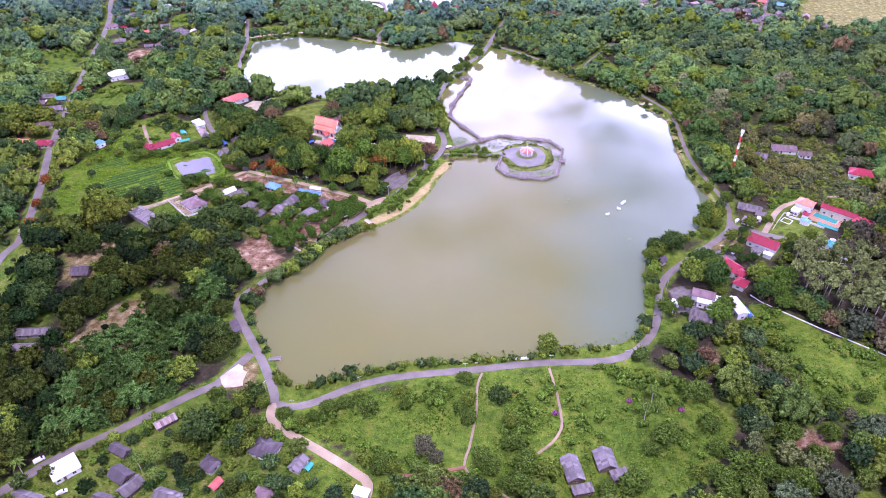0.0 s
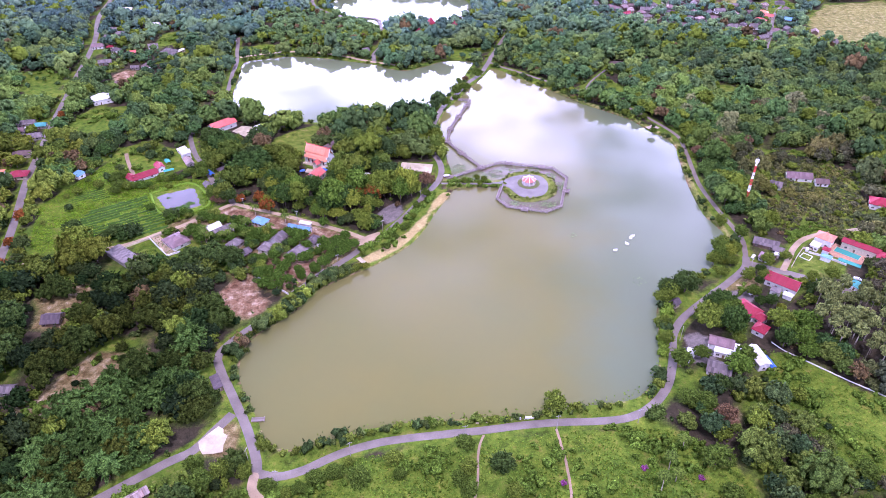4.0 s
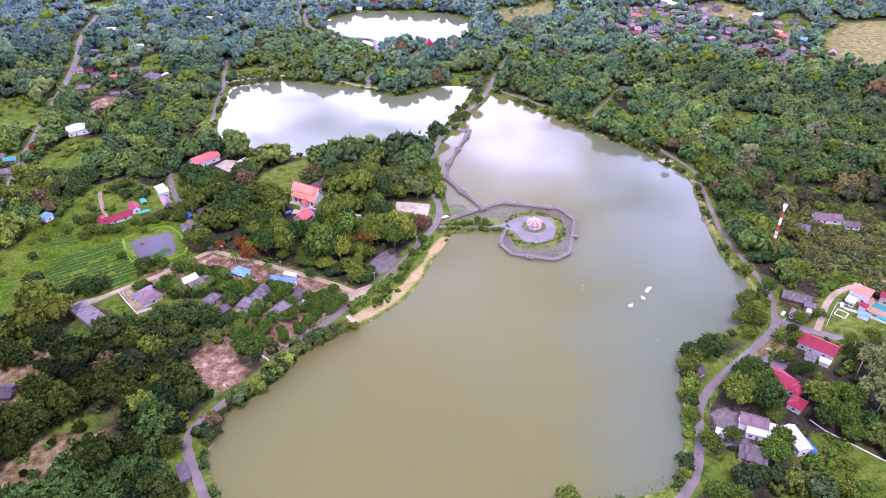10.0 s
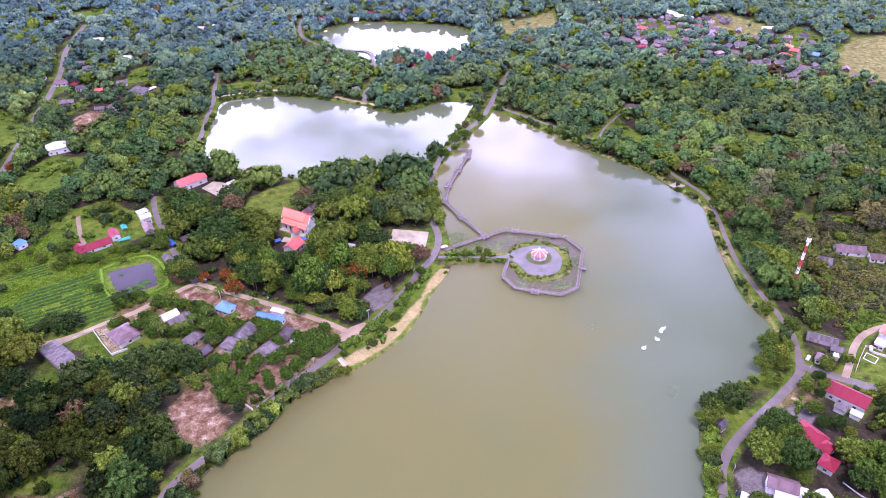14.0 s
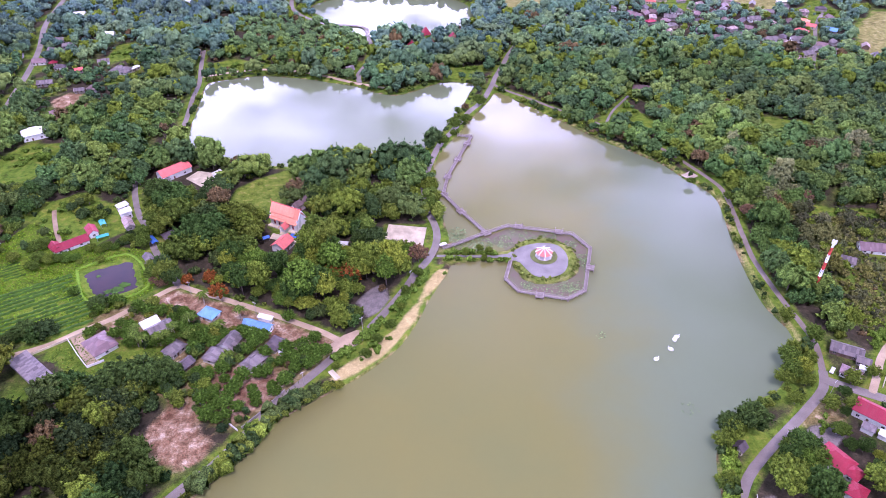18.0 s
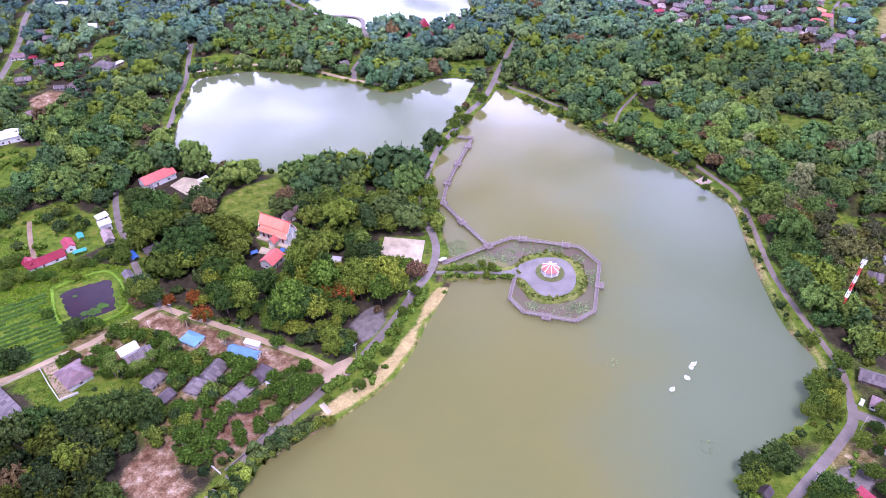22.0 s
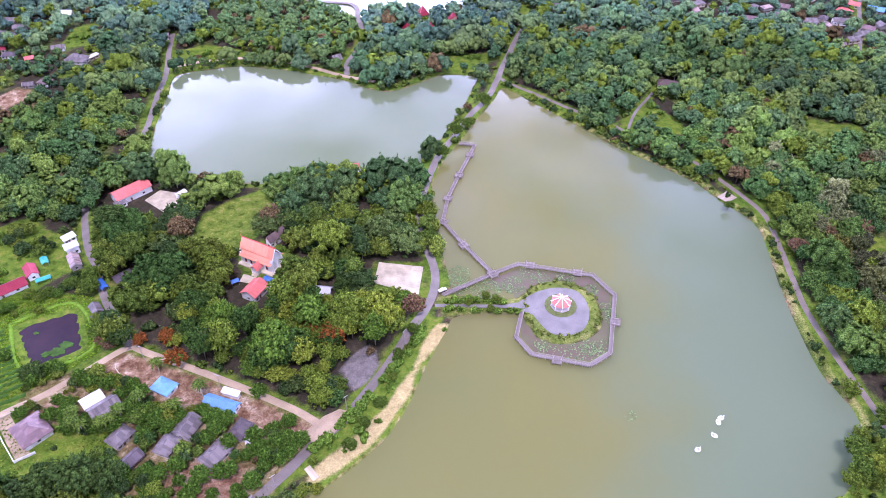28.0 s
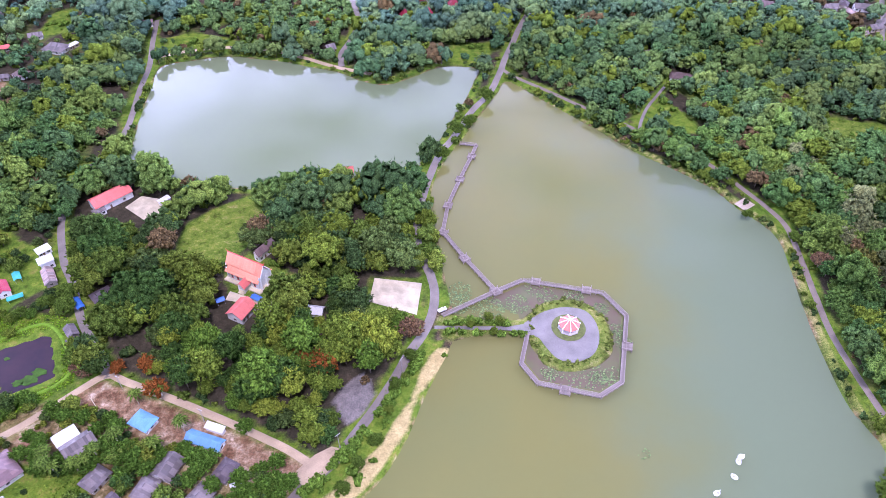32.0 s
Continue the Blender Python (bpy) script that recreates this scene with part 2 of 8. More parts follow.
def foliage(name):
    """Leaves: the crown's colour times a variation from puff to puff and a fine leafy grain of painted gaps and lit
    tips.
    """
    m, nt, b = nodes_of(name)
    at = nt.nodes.new("ShaderNodeAttribute")
    at.attribute_name = "leaf_colour"
    geo = nt.nodes.new("ShaderNodeNewGeometry")
    r = ramp_node(nt, geo.outputs["Random Per Island"], [(0.0, (0.82, 0.84, 0.84)), (0.5, (1.0, 1.0, 1.0)), (1.0, (1.22, 1.18, 1.08))])
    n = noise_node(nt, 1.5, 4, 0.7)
    # cool dark gaps and warm lit tips between leaves, put into the colour by noise
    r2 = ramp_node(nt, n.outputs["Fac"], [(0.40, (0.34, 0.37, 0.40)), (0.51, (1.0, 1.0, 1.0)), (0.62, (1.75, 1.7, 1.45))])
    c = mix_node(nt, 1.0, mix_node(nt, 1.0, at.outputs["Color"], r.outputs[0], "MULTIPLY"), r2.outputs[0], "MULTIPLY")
    nt.links.new(c, b.inputs["Base Color"])
    b.inputs["Roughness"].default_value = 0.6
    b.inputs["Specular IOR Level"].default_value = 0.0
    tr = nt.nodes.new("ShaderNodeBsdfTranslucent")
    nt.links.new(c, tr.inputs["Color"])
    ms = nt.nodes.new("ShaderNodeMixShader")
    ms.inputs[0].default_value = 0.12
    nt.links.new(b.outputs[0], ms.inputs[1]); nt.links.new(tr.outputs[0], ms.inputs[2])
    nt.links.new(ms.outputs[0], nt.nodes["Material Output"].inputs[0])
    bump_node(nt, b, n.outputs["Fac"], 1.0, 0.8)
    return m


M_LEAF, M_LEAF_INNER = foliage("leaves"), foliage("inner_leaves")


def earth():
    """Leaf litter, grass, bare soil and gravel, mixed by the ground's cover map."""
    m, nt, b = nodes_of("earth_and_grass")
    at = nt.nodes.new("ShaderNodeAttribute")
    at.attribute_name = "cover"
    sp = nt.nodes.new("ShaderNodeSeparateColor")
    nt.links.new(at.outputs["Color"], sp.inputs[0])
    big, mid, fin = noise_node(nt, 0.03, 5), noise_node(nt, 0.22, 6, 0.65), noise_node(nt, 1.6, 5, 0.7)
    litter = ramp_node(nt, mid.outputs["Fac"], [(0.3, (0.034, 0.031, 0.020)), (0.55, (0.056, 0.048, 0.030)), (0.75, (0.108, 0.080, 0.050))])
    grass = ramp_node(nt, mid.outputs["Fac"], [(0.34, (0.052, 0.088, 0.012)), (0.45, (0.090, 0.165, 0.016)), (0.56, (0.130, 0.202, 0.020)), (0.68, (0.190, 0.205, 0.042))])
    grass2 = ramp_node(nt, big.outputs["Fac"], [(0.35, (0.75, 0.8, 0.8)), (0.65, (1.25, 1.12, 1.05))])
    g = mix_node(nt, 1.0, grass.outputs[0], grass2.outputs[0], "MULTIPLY")
    soil = ramp_node(nt, mid.outputs["Fac"], [(0.36, (0.15, 0.072, 0.040)), (0.48, (0.26, 0.148, 0.088)), (0.57, (0.37, 0.245, 0.160)), (0.67, (0.58, 0.46, 0.34))])
    grav = ramp_node(nt, mid.outputs["Fac"], [(0.3, (0.14, 0.128, 0.115)), (0.7, (0.235, 0.21, 0.19))])

    def edge(sock):
        a = nt.nodes.new("ShaderNodeMath"); a.operation = "MULTIPLY_ADD"
        nt.links.new(fin.outputs["Fac"], a.inputs[0]); a.inputs[1].default_value = 0.5
        s = nt.nodes.new("ShaderNodeMath"); s.operation = "SUBTRACT"
        nt.links.new(sock, s.inputs[0]); s.inputs[1].default_value = 0.25
        nt.links.new(s.outputs[0], a.inputs[2])
        r = nt.nodes.new("ShaderNodeMapRange"); r.inputs[1].default_value, r.inputs[2].default_value = 0.3, 0.7
        nt.links.new(a.outputs[0], r.inputs[0])
        return r.outputs[0]

    c = mix_node(nt, edge(sp.outputs[0]), litter.outputs[0], g)
    c = mix_node(nt, edge(sp.outputs[1]), c, soil.outputs[0])
    c = mix_node(nt, edge(sp.outputs[2]), c, grav.outputs[0])
    sand = ramp_node(nt, mid.outputs["Fac"], [(0.3, (0.36, 0.285, 0.115)), (0.7, (0.47, 0.385, 0.17))])
    c = mix_node(nt, edge(at.outputs["Alpha"]), c, sand.outputs[0])
    tuft = noise_node(nt, 0.7, 5, 0.75)
    f3 = ramp_node(nt, tuft.outputs["Fac"], [(0.32, (0.68, 0.72, 0.65)), (0.5, (1.0, 1.0, 1.0)), (0.68, (1.3, 1.25, 1.2))])
    c = mix_node(nt, 0.8, c, f3.outputs[0], "MULTIPLY")
    f2 = ramp_node(nt, fin.outputs["Fac"], [(0.25, (0.62, 0.62, 0.62)), (0.75, (1.3, 1.3, 1.3))])
    nt.links.new(mix_node(nt, 0.9, c, f2.outputs[0], "MULTIPLY"), b.inputs["Base Color"])
    b.inputs["Roughness"].default_value = 0.95
    b.inputs["Specular IOR Level"].default_value = 0.02
    bump_node(nt, b, fin.outputs["Fac"], 0.7, 0.4)
    return m


M_EARTH = earth()


def paving(name, colour, crack=0.3):
    m, nt, b = nodes_of(name)
    n1, n2 = noise_node(nt, 0.12, 5), noise_node(nt, 2.2, 4)
    r = ramp_node(nt, n1.outputs["Fac"], [(0.3, tuple(c * (1 - crack) for c in colour)), (0.7, tuple(c * 1.15 for c in colour))])
    r2 = ramp_node(nt, n2.outputs["Fac"], [(0.3, (0.8, 0.8, 0.8)), (0.7, (1.1, 1.1, 1.1))])
    nt.links.new(mix_node(nt, 1.0, r.outputs[0], r2.outputs[0], "MULTIPLY"), b.inputs["Base Color"])
    b.inputs["Roughness"].default_value = 0.85
    bump_node(nt, b, n2.outputs["Fac"], 0.3, 0.03)
    return m


M_ASPHALT = paving("worn_asphalt", (0.215, 0.185, 0.155))
M_OLD_ROAD = paving("brown_worn_road", (0.215, 0.175, 0.14))
M_LANE = paving("concrete_lane", (0.44, 0.335, 0.205))
M_DIRT = paving("dirt_track", (0.33, 0.235, 0.14))
M_RED_DIRT = paving("red_earth", (0.30, 0.135, 0.075))
M_DRY_GRASS = plain("dry_olive_grass", (0.125, 0.150, 0.042), 0.95, vary=0.4, scale=0.5, fine=3.0, bump=0.5)
M_TERRACE = plain("tan_terrace_tiles", (0.52, 0.30, 0.19), 0.8, vary=0.2)
M_LANDING = plain("tan_landing_deck", (0.46, 0.38, 0.29), 0.85, vary=0.3)

# ---- helpers for meshes ----
def mesh_data(name, verts, faces, material, smooth=False):
    me = bpy.data.meshes.new(name)
    me.from_pydata([tuple(v) for v in verts], [], faces)
    for m in material if isinstance(material, (list, tuple)) else [material]:
        me.materials.append(m)
    if smooth:
        me.polygons.foreach_set("use_smooth", [True] * len(me.polygons))
    me.update()
    return me


def array_mesh(name, verts, sizes, loops, material, colours=None, slots=None, smooth=False, attr="leaf_colour"):
    """A mesh straight from arrays: vertices, corners per face, and the corners' vertices."""
    me = bpy.data.meshes.new(name)
    me.vertices.add(len(verts)); me.loops.add(len(loops)); me.polygons.add(len(sizes))
    me.vertices.foreach_set("co", np.ascontiguousarray(verts, dtype=np.float32).ravel())
    me.loops.foreach_set("vertex_index", np.ascontiguousarray(loops, dtype=np.int32))
    starts = np.concatenate([[0], np.cumsum(sizes)[:-1]]).astype(np.int32)
    me.polygons.foreach_set("loop_start", starts)
    for m in material if isinstance(material, (list, tuple)) else [material]:
        me.materials.append(m)
    if slots is not None:
        me.polygons.foreach_set("material_index", np.ascontiguousarray(slots, dtype=np.int32))
    if smooth:
        me.polygons.foreach_set("use_smooth", np.ones(len(sizes), dtype=bool))
    if colours is not None:
        a = me.color_attributes.new(attr, "FLOAT_COLOR", "POINT")
        a.data.foreach_set("color", np.ascontiguousarray(colours, dtype=np.float32).ravel())
    me.update(calc_edges=True)
    me.validate()
    return me


def part(name, me, parent, label="", m=None):
    """One mesh as a part of a thing."""
    ob = new(name, me)
    ob.parent = parent
    if m is not None:
        ob.matrix_basis = m
    return tagged(ob, label=label)


def box_geo(x0, y0, z0, x1, y1, z1):
    v = [(x0, y0, z0), (x1, y0, z0), (x1, y1, z0), (x0, y1, z0), (x0, y0, z1), (x1, y0, z1), (x1, y1, z1), (x0, y1, z1)]
    f = [(0, 3, 2, 1), (4, 5, 6, 7), (0, 1, 5, 4), (1, 2, 6, 5), (2, 3, 7, 6), (3, 0, 4, 7)]
    return v, f


def join_geo(*geos):
    v, f = [], []
    for gv, gf in geos:
        n = len(v)
        v += list(gv)
        f += [tuple(i + n for i in q) for q in gf]
    return v, f


def box_mesh(name, dims, material, bevel=0.0):
    v, f = box_geo(*dims)
    if not bevel:
        return mesh_data(name, v, f, material)
    bm = bmesh.new()
    vs = [bm.verts.new(p) for p in v]
    for q in f:
        bm.faces.new([vs[i] for i in q])
    bmesh.ops.bevel(bm, geom=bm.edges[:], offset=bevel, segments=2, affect="EDGES")
    me = bpy.data.meshes.new(name)
    bm.to_mesh(me); bm.free()
    me.materials.append(material)
    return me


def tube_geo(path, radii, sides=6):
    """A tapered tube along a line of points."""
    v, f = [], []
    for k, (p, r) in enumerate(zip(path, radii)):
        p = Vector(p)
        d = (Vector(path[min(k + 1, len(path) - 1)]) - Vector(path[max(k - 1, 0)])).normalized()
        a = d.orthogonal().normalized(); b = d.cross(a)
        for s in range(sides):
            t = 2 * math.pi * s / sides
            v.append(p + (a * math.cos(t) + b * math.sin(t)) * r)
    for k in range(len(path) - 1):
        for s in range(sides):
            a, b = k * sides + s, k * sides + (s + 1) % sides
            f.append((a, b, b + sides, a + sides))
    f.append(tuple(reversed(range(sides)))); f.append(tuple(range(len(v) - sides, len(v))))
    return v, f


def spline(pts, closed=False, step=4.0):
    """Points along a smooth curve through pts."""
    p = np.array(pts, float)
    n = len(p)
    out = []
    for k in range(n if closed else n - 1):
        a, b, c, d = (p[(k + j) % n] if closed else p[min(max(k + j, 0), n - 1)] for j in (-1, 0, 1, 2))
        m = max(2, int(np.linalg.norm(c - b) / step))
        for t in np.arange(m) / m:
            out.append(0.5 * (2 * b + (c - a) * t + (2 * a - 5 * b + 4 * c - d) * t * t + (3 * b - a - 3 * c + d) * t ** 3))
    if not closed:
        out.append(p[-1])
    return np.array(out)


def seg_dist(line, x, y, closed=False):
    q = np.roll(line, -1, 0) if closed else line[1:]
    p = line if closed else line[:-1]
    best = np.full(x.shape, 1e9)
    for a, b in zip(p, q):
        d = b - a
        t = np.clip(((x - a[0]) * d[0] + (y - a[1]) * d[1]) / max(d @ d, 1e-9), 0, 1)
        best = np.minimum(best, (x - a[0] - t * d[0]) ** 2 + (y - a[1] - t * d[1]) ** 2)
    return np.sqrt(best)


def inside(poly, x, y):
    r = np.zeros(x.shape, bool)
    for a, b in zip(poly, np.roll(poly, -1, 0)):
        c = (a[1] > y) != (b[1] > y)
        r ^= c & (x < (b[0] - a[0]) * (y - a[1]) / (b[1] - a[1] + 1e-12) + a[0])
    return r


def signed(poly, x, y):
    """Distance to an outline, positive inside it; exact near it."""
    poly = np.asarray(poly, float)
    near = (x > poly[:, 0].min() - 60) & (x < poly[:, 0].max() + 60) & (y > poly[:, 1].min() - 60) & (y < poly[:, 1].max() + 60)
    out = np.full(x.shape, -60.0)
    xs, ys = x[near], y[near]
    d = seg_dist(poly, xs, ys, True)
    out[near] = np.where(inside(poly, xs, ys), d, -d)
    return out


# ---- the plan: shores, islands, roads, clearings ----
LAND = 0.8
SHORE_EAST = [(46, 582), (63, 563), (79, 545), (97, 524), (113, 504), (135, 484), (150, 468), (159, 451), (168, 438), (172, 425), (170, 405), (167, 383), (165, 357), (165, 329), (170, 311), (168, 295), (158, 282), (150, 273), (138, 267), (124, 257), (116, 247), (111, 236), (108, 220), (104, 203)]
SHORE_SOUTH = [(99, 190), (92, 181), (85, 176), (74, 174), (60, 172), (43, 168), (29, 167), (16, 166), (-6, 164), (-25, 162), (-41, 157), (-61, 150), (-70, 149), (-78, 156), (-84, 166), (-91, 179), (-97, 189), (-100, 204)]
SHORE_WEST = [(-99, 214), (-93, 223), (-84, 232.5), (-75.5, 244), (-69.5, 255.5), (-63, 262), (-56, 267), (-48, 273), (-39.5, 279), (-29.5, 288.5), (-20.5, 299), (-12.5, 314.5), (-6.8, 331), (-0.5, 346.5), (5, 360), (6, 382), (3, 400), (0, 426), (-3, 447), (-4, 464), (0, 484), (8, 503), (16, 519), (27.5, 544), (38, 566)]
LAKE = spline(SHORE_EAST + SHORE_SOUTH + SHORE_WEST, True)
FAR_LAKE = spline([(-189, 600), (-170, 609), (-148, 615), (-128, 612), (-108, 608), (-91, 602), (-67, 593), (-51, 582), (-32, 578), (-6, 597), (9, 602), (27, 598), (24, 584), (18, 562), (9, 538), (0, 513), (-12, 488), (-28, 472), (-54, 467), (-86, 467), (-117, 470), (-149, 476), (-176, 488), (-179, 507), (-184, 537), (-187, 570)], True)
THIRD_LAKE = spline([(-132, 790), (-115, 812), (-85, 827), (-40, 826), (6, 818), (30, 791), (32, 745), (13, 716), (-13, 714), (-26, 724), (-47, 706), (-78, 712), (-112, 748)], True)
POND = np.array([(-189.5, 353), (-190, 355), (-188.5, 356.5), (-173, 364), (-171, 364.5), (-169, 362.5), (-161, 346), (-160.5, 344), (-162, 342), (-174, 336), (-176, 335.7), (-178, 337.5)], float)
ISLAND = spline([(0, 377), (18, 375.5), (36, 375), (46, 384), (58, 387), (69, 384), (76, 372), (75, 357), (67, 349), (55, 346), (45, 349), (40, 359), (36, 365.5), (18, 365.5), (2, 363)], True, 2.0)
ROADS = {
    "lake_road_south": (4.1, "asphalt", [(-78, 137), (-69, 135), (-59, 138), (-45, 146), (-30, 151.5), (-14, 154.5), (2, 156.5), (18, 158.5), (34, 161), (51, 162.5), (67, 163), (81, 165), (93, 172), (103, 184), (110, 201), (114, 216), (121, 228), (132, 239), (146, 251), (160, 263), (171, 274), (175, 284)]),
    "lake_road_east": (3.0, "old", [(175, 284), (179, 301), (178, 315), (175, 338), (173, 365), (175, 390), (177, 409), (179, 436), (174, 452), (166, 468), (156, 487), (143, 502), (126, 518), (108, 536), (88, 553), (68, 572), (50, 588), (43, 598)]),
    "lake_road_west": (4.2, "asphalt", [(-78, 137), (-79, 143), (-87, 160), (-98, 179), (-107, 194), (-111, 204), (-108, 213), (-101, 223), (-92, 233), (-84, 245), (-75, 260), (-66, 273), (-57, 284), (-48, 296), (-40, 304), (-32, 317), (-25, 329), (-18, 343), (-13, 355), (-7, 366), (-3, 378), (-2, 390), (-4, 402), (-9, 416), (-11, 430), (-10, 450), (-6, 474), (1, 500), (8, 514), (21, 545), (33, 566), (42, 594), (46, 610), (53, 633), (61, 660), (72, 690), (80, 715)]),
    "village_road_southwest": (4.0, "lane", [(-78, 137), (-78, 129), (-72, 123), (-61, 116), (-47, 107), (-37, 100), (-32, 95), (-34, 84), (-42, 70)]),
    "track_road_southwest": (4.4, "asphalt", [(-95, 168), (-101, 158), (-107, 148), (-116, 142), (-130, 131), (-144, 120), (-157, 111), (-166, 103), (-176, 92), (-190, 76)]),
    "village_lane": (3.3, "lane", [(-260, 272), (-236, 282), (-193, 298), (-175, 311), (-164, 319), (-149, 334), (-138, 344), (-129, 341), (-104, 331), (-81, 321), (-58, 310), (-46, 302)]),
    "village_road_west": (3.6, "asphalt", [(-137, 343), (-144, 355), (-155, 368), (-161, 377), (-172, 397), (-182, 412), (-194, 440), (-197, 459), (-200, 480), (-190, 498), (-188, 525), (-191, 550), (-194, 570), (-197, 600), (-205, 635), (-212, 670)]),
    "far_shore_road": (3.6, "lane", [(-197, 612), (-174, 622), (-151, 627), (-123, 624), (-97, 614), (-71, 600), (-58, 595), (-45, 590)]),
    "far_north_road": (4.2, "asphalt", [(-66, 600), (-68, 618), (-63, 640), (-60, 668), (-67, 700), (-75, 730), (-115, 740), (-150, 780), (-160, 840)]),
    "outer_road_west": (5.0, "asphalt", [(-250, 200), (-256, 244), (-254, 262), (-263, 298), (-272, 328), (-288, 375), (-301, 425), (-314, 476), (-324, 519), (-336, 570), (-348, 625), (-362, 675), (-385, 740), (-400, 820)]),
    "branch_road_east": (5.0, "asphalt", [(173, 278.5), (183, 273.3), (194, 267.8), (203, 262.8), (212, 256.5), (230, 245), (252, 234)]),
    "hotel_road": (3.4, "lane", [(191, 270.5), (199, 281.7), (205, 290.7), (214, 300), (224.5, 305.5), (240, 309), (262, 313)]),
    "field_track": (1.1, "dirt", [(47.9, 158.6), (48.8, 149.4), (49.5, 141.5), (49.6, 130.6), (48.8, 123.4), (43.9, 115.7), (37.1, 110.2)]),
    "scrub_track": (1.0, "dirt", [(16.2, 155.6), (14.3, 150.9), (13.2, 144.2), (12.5, 132.2), (10.5, 121.5), (8.7, 112.6), (6.4, 104.1), (10.7, 97.2), (17.3, 93.3), (22.8, 89.5), (28.0, 84.2)]),
    "wood_lane": (1.9, "asphalt", [(152, 579), (140, 561), (132, 549), (125, 534), (121, 522)]),
    "red_track": (1.6, "red", [(-25.3, 94.9), (-19.6, 98.9), (-11.8, 99.5), (-4.0, 101.2), (3.9, 102.7), (6.9, 103.6)]),
    "house_drive": (2.6, "dirt", [(-234, 415), (-230.9, 408.1), (-223.3, 393.7), (-216, 382)]),
    "north_village_road": (3.6, "asphalt", [(312, 610), (324, 640), (338, 668), (352, 700), (368, 735), (390, 770)]),
}
ROAD_LINES = {k: (w, kind, spline(p, False, 3.0)) for k, (w, kind, p) in ROADS.items()}
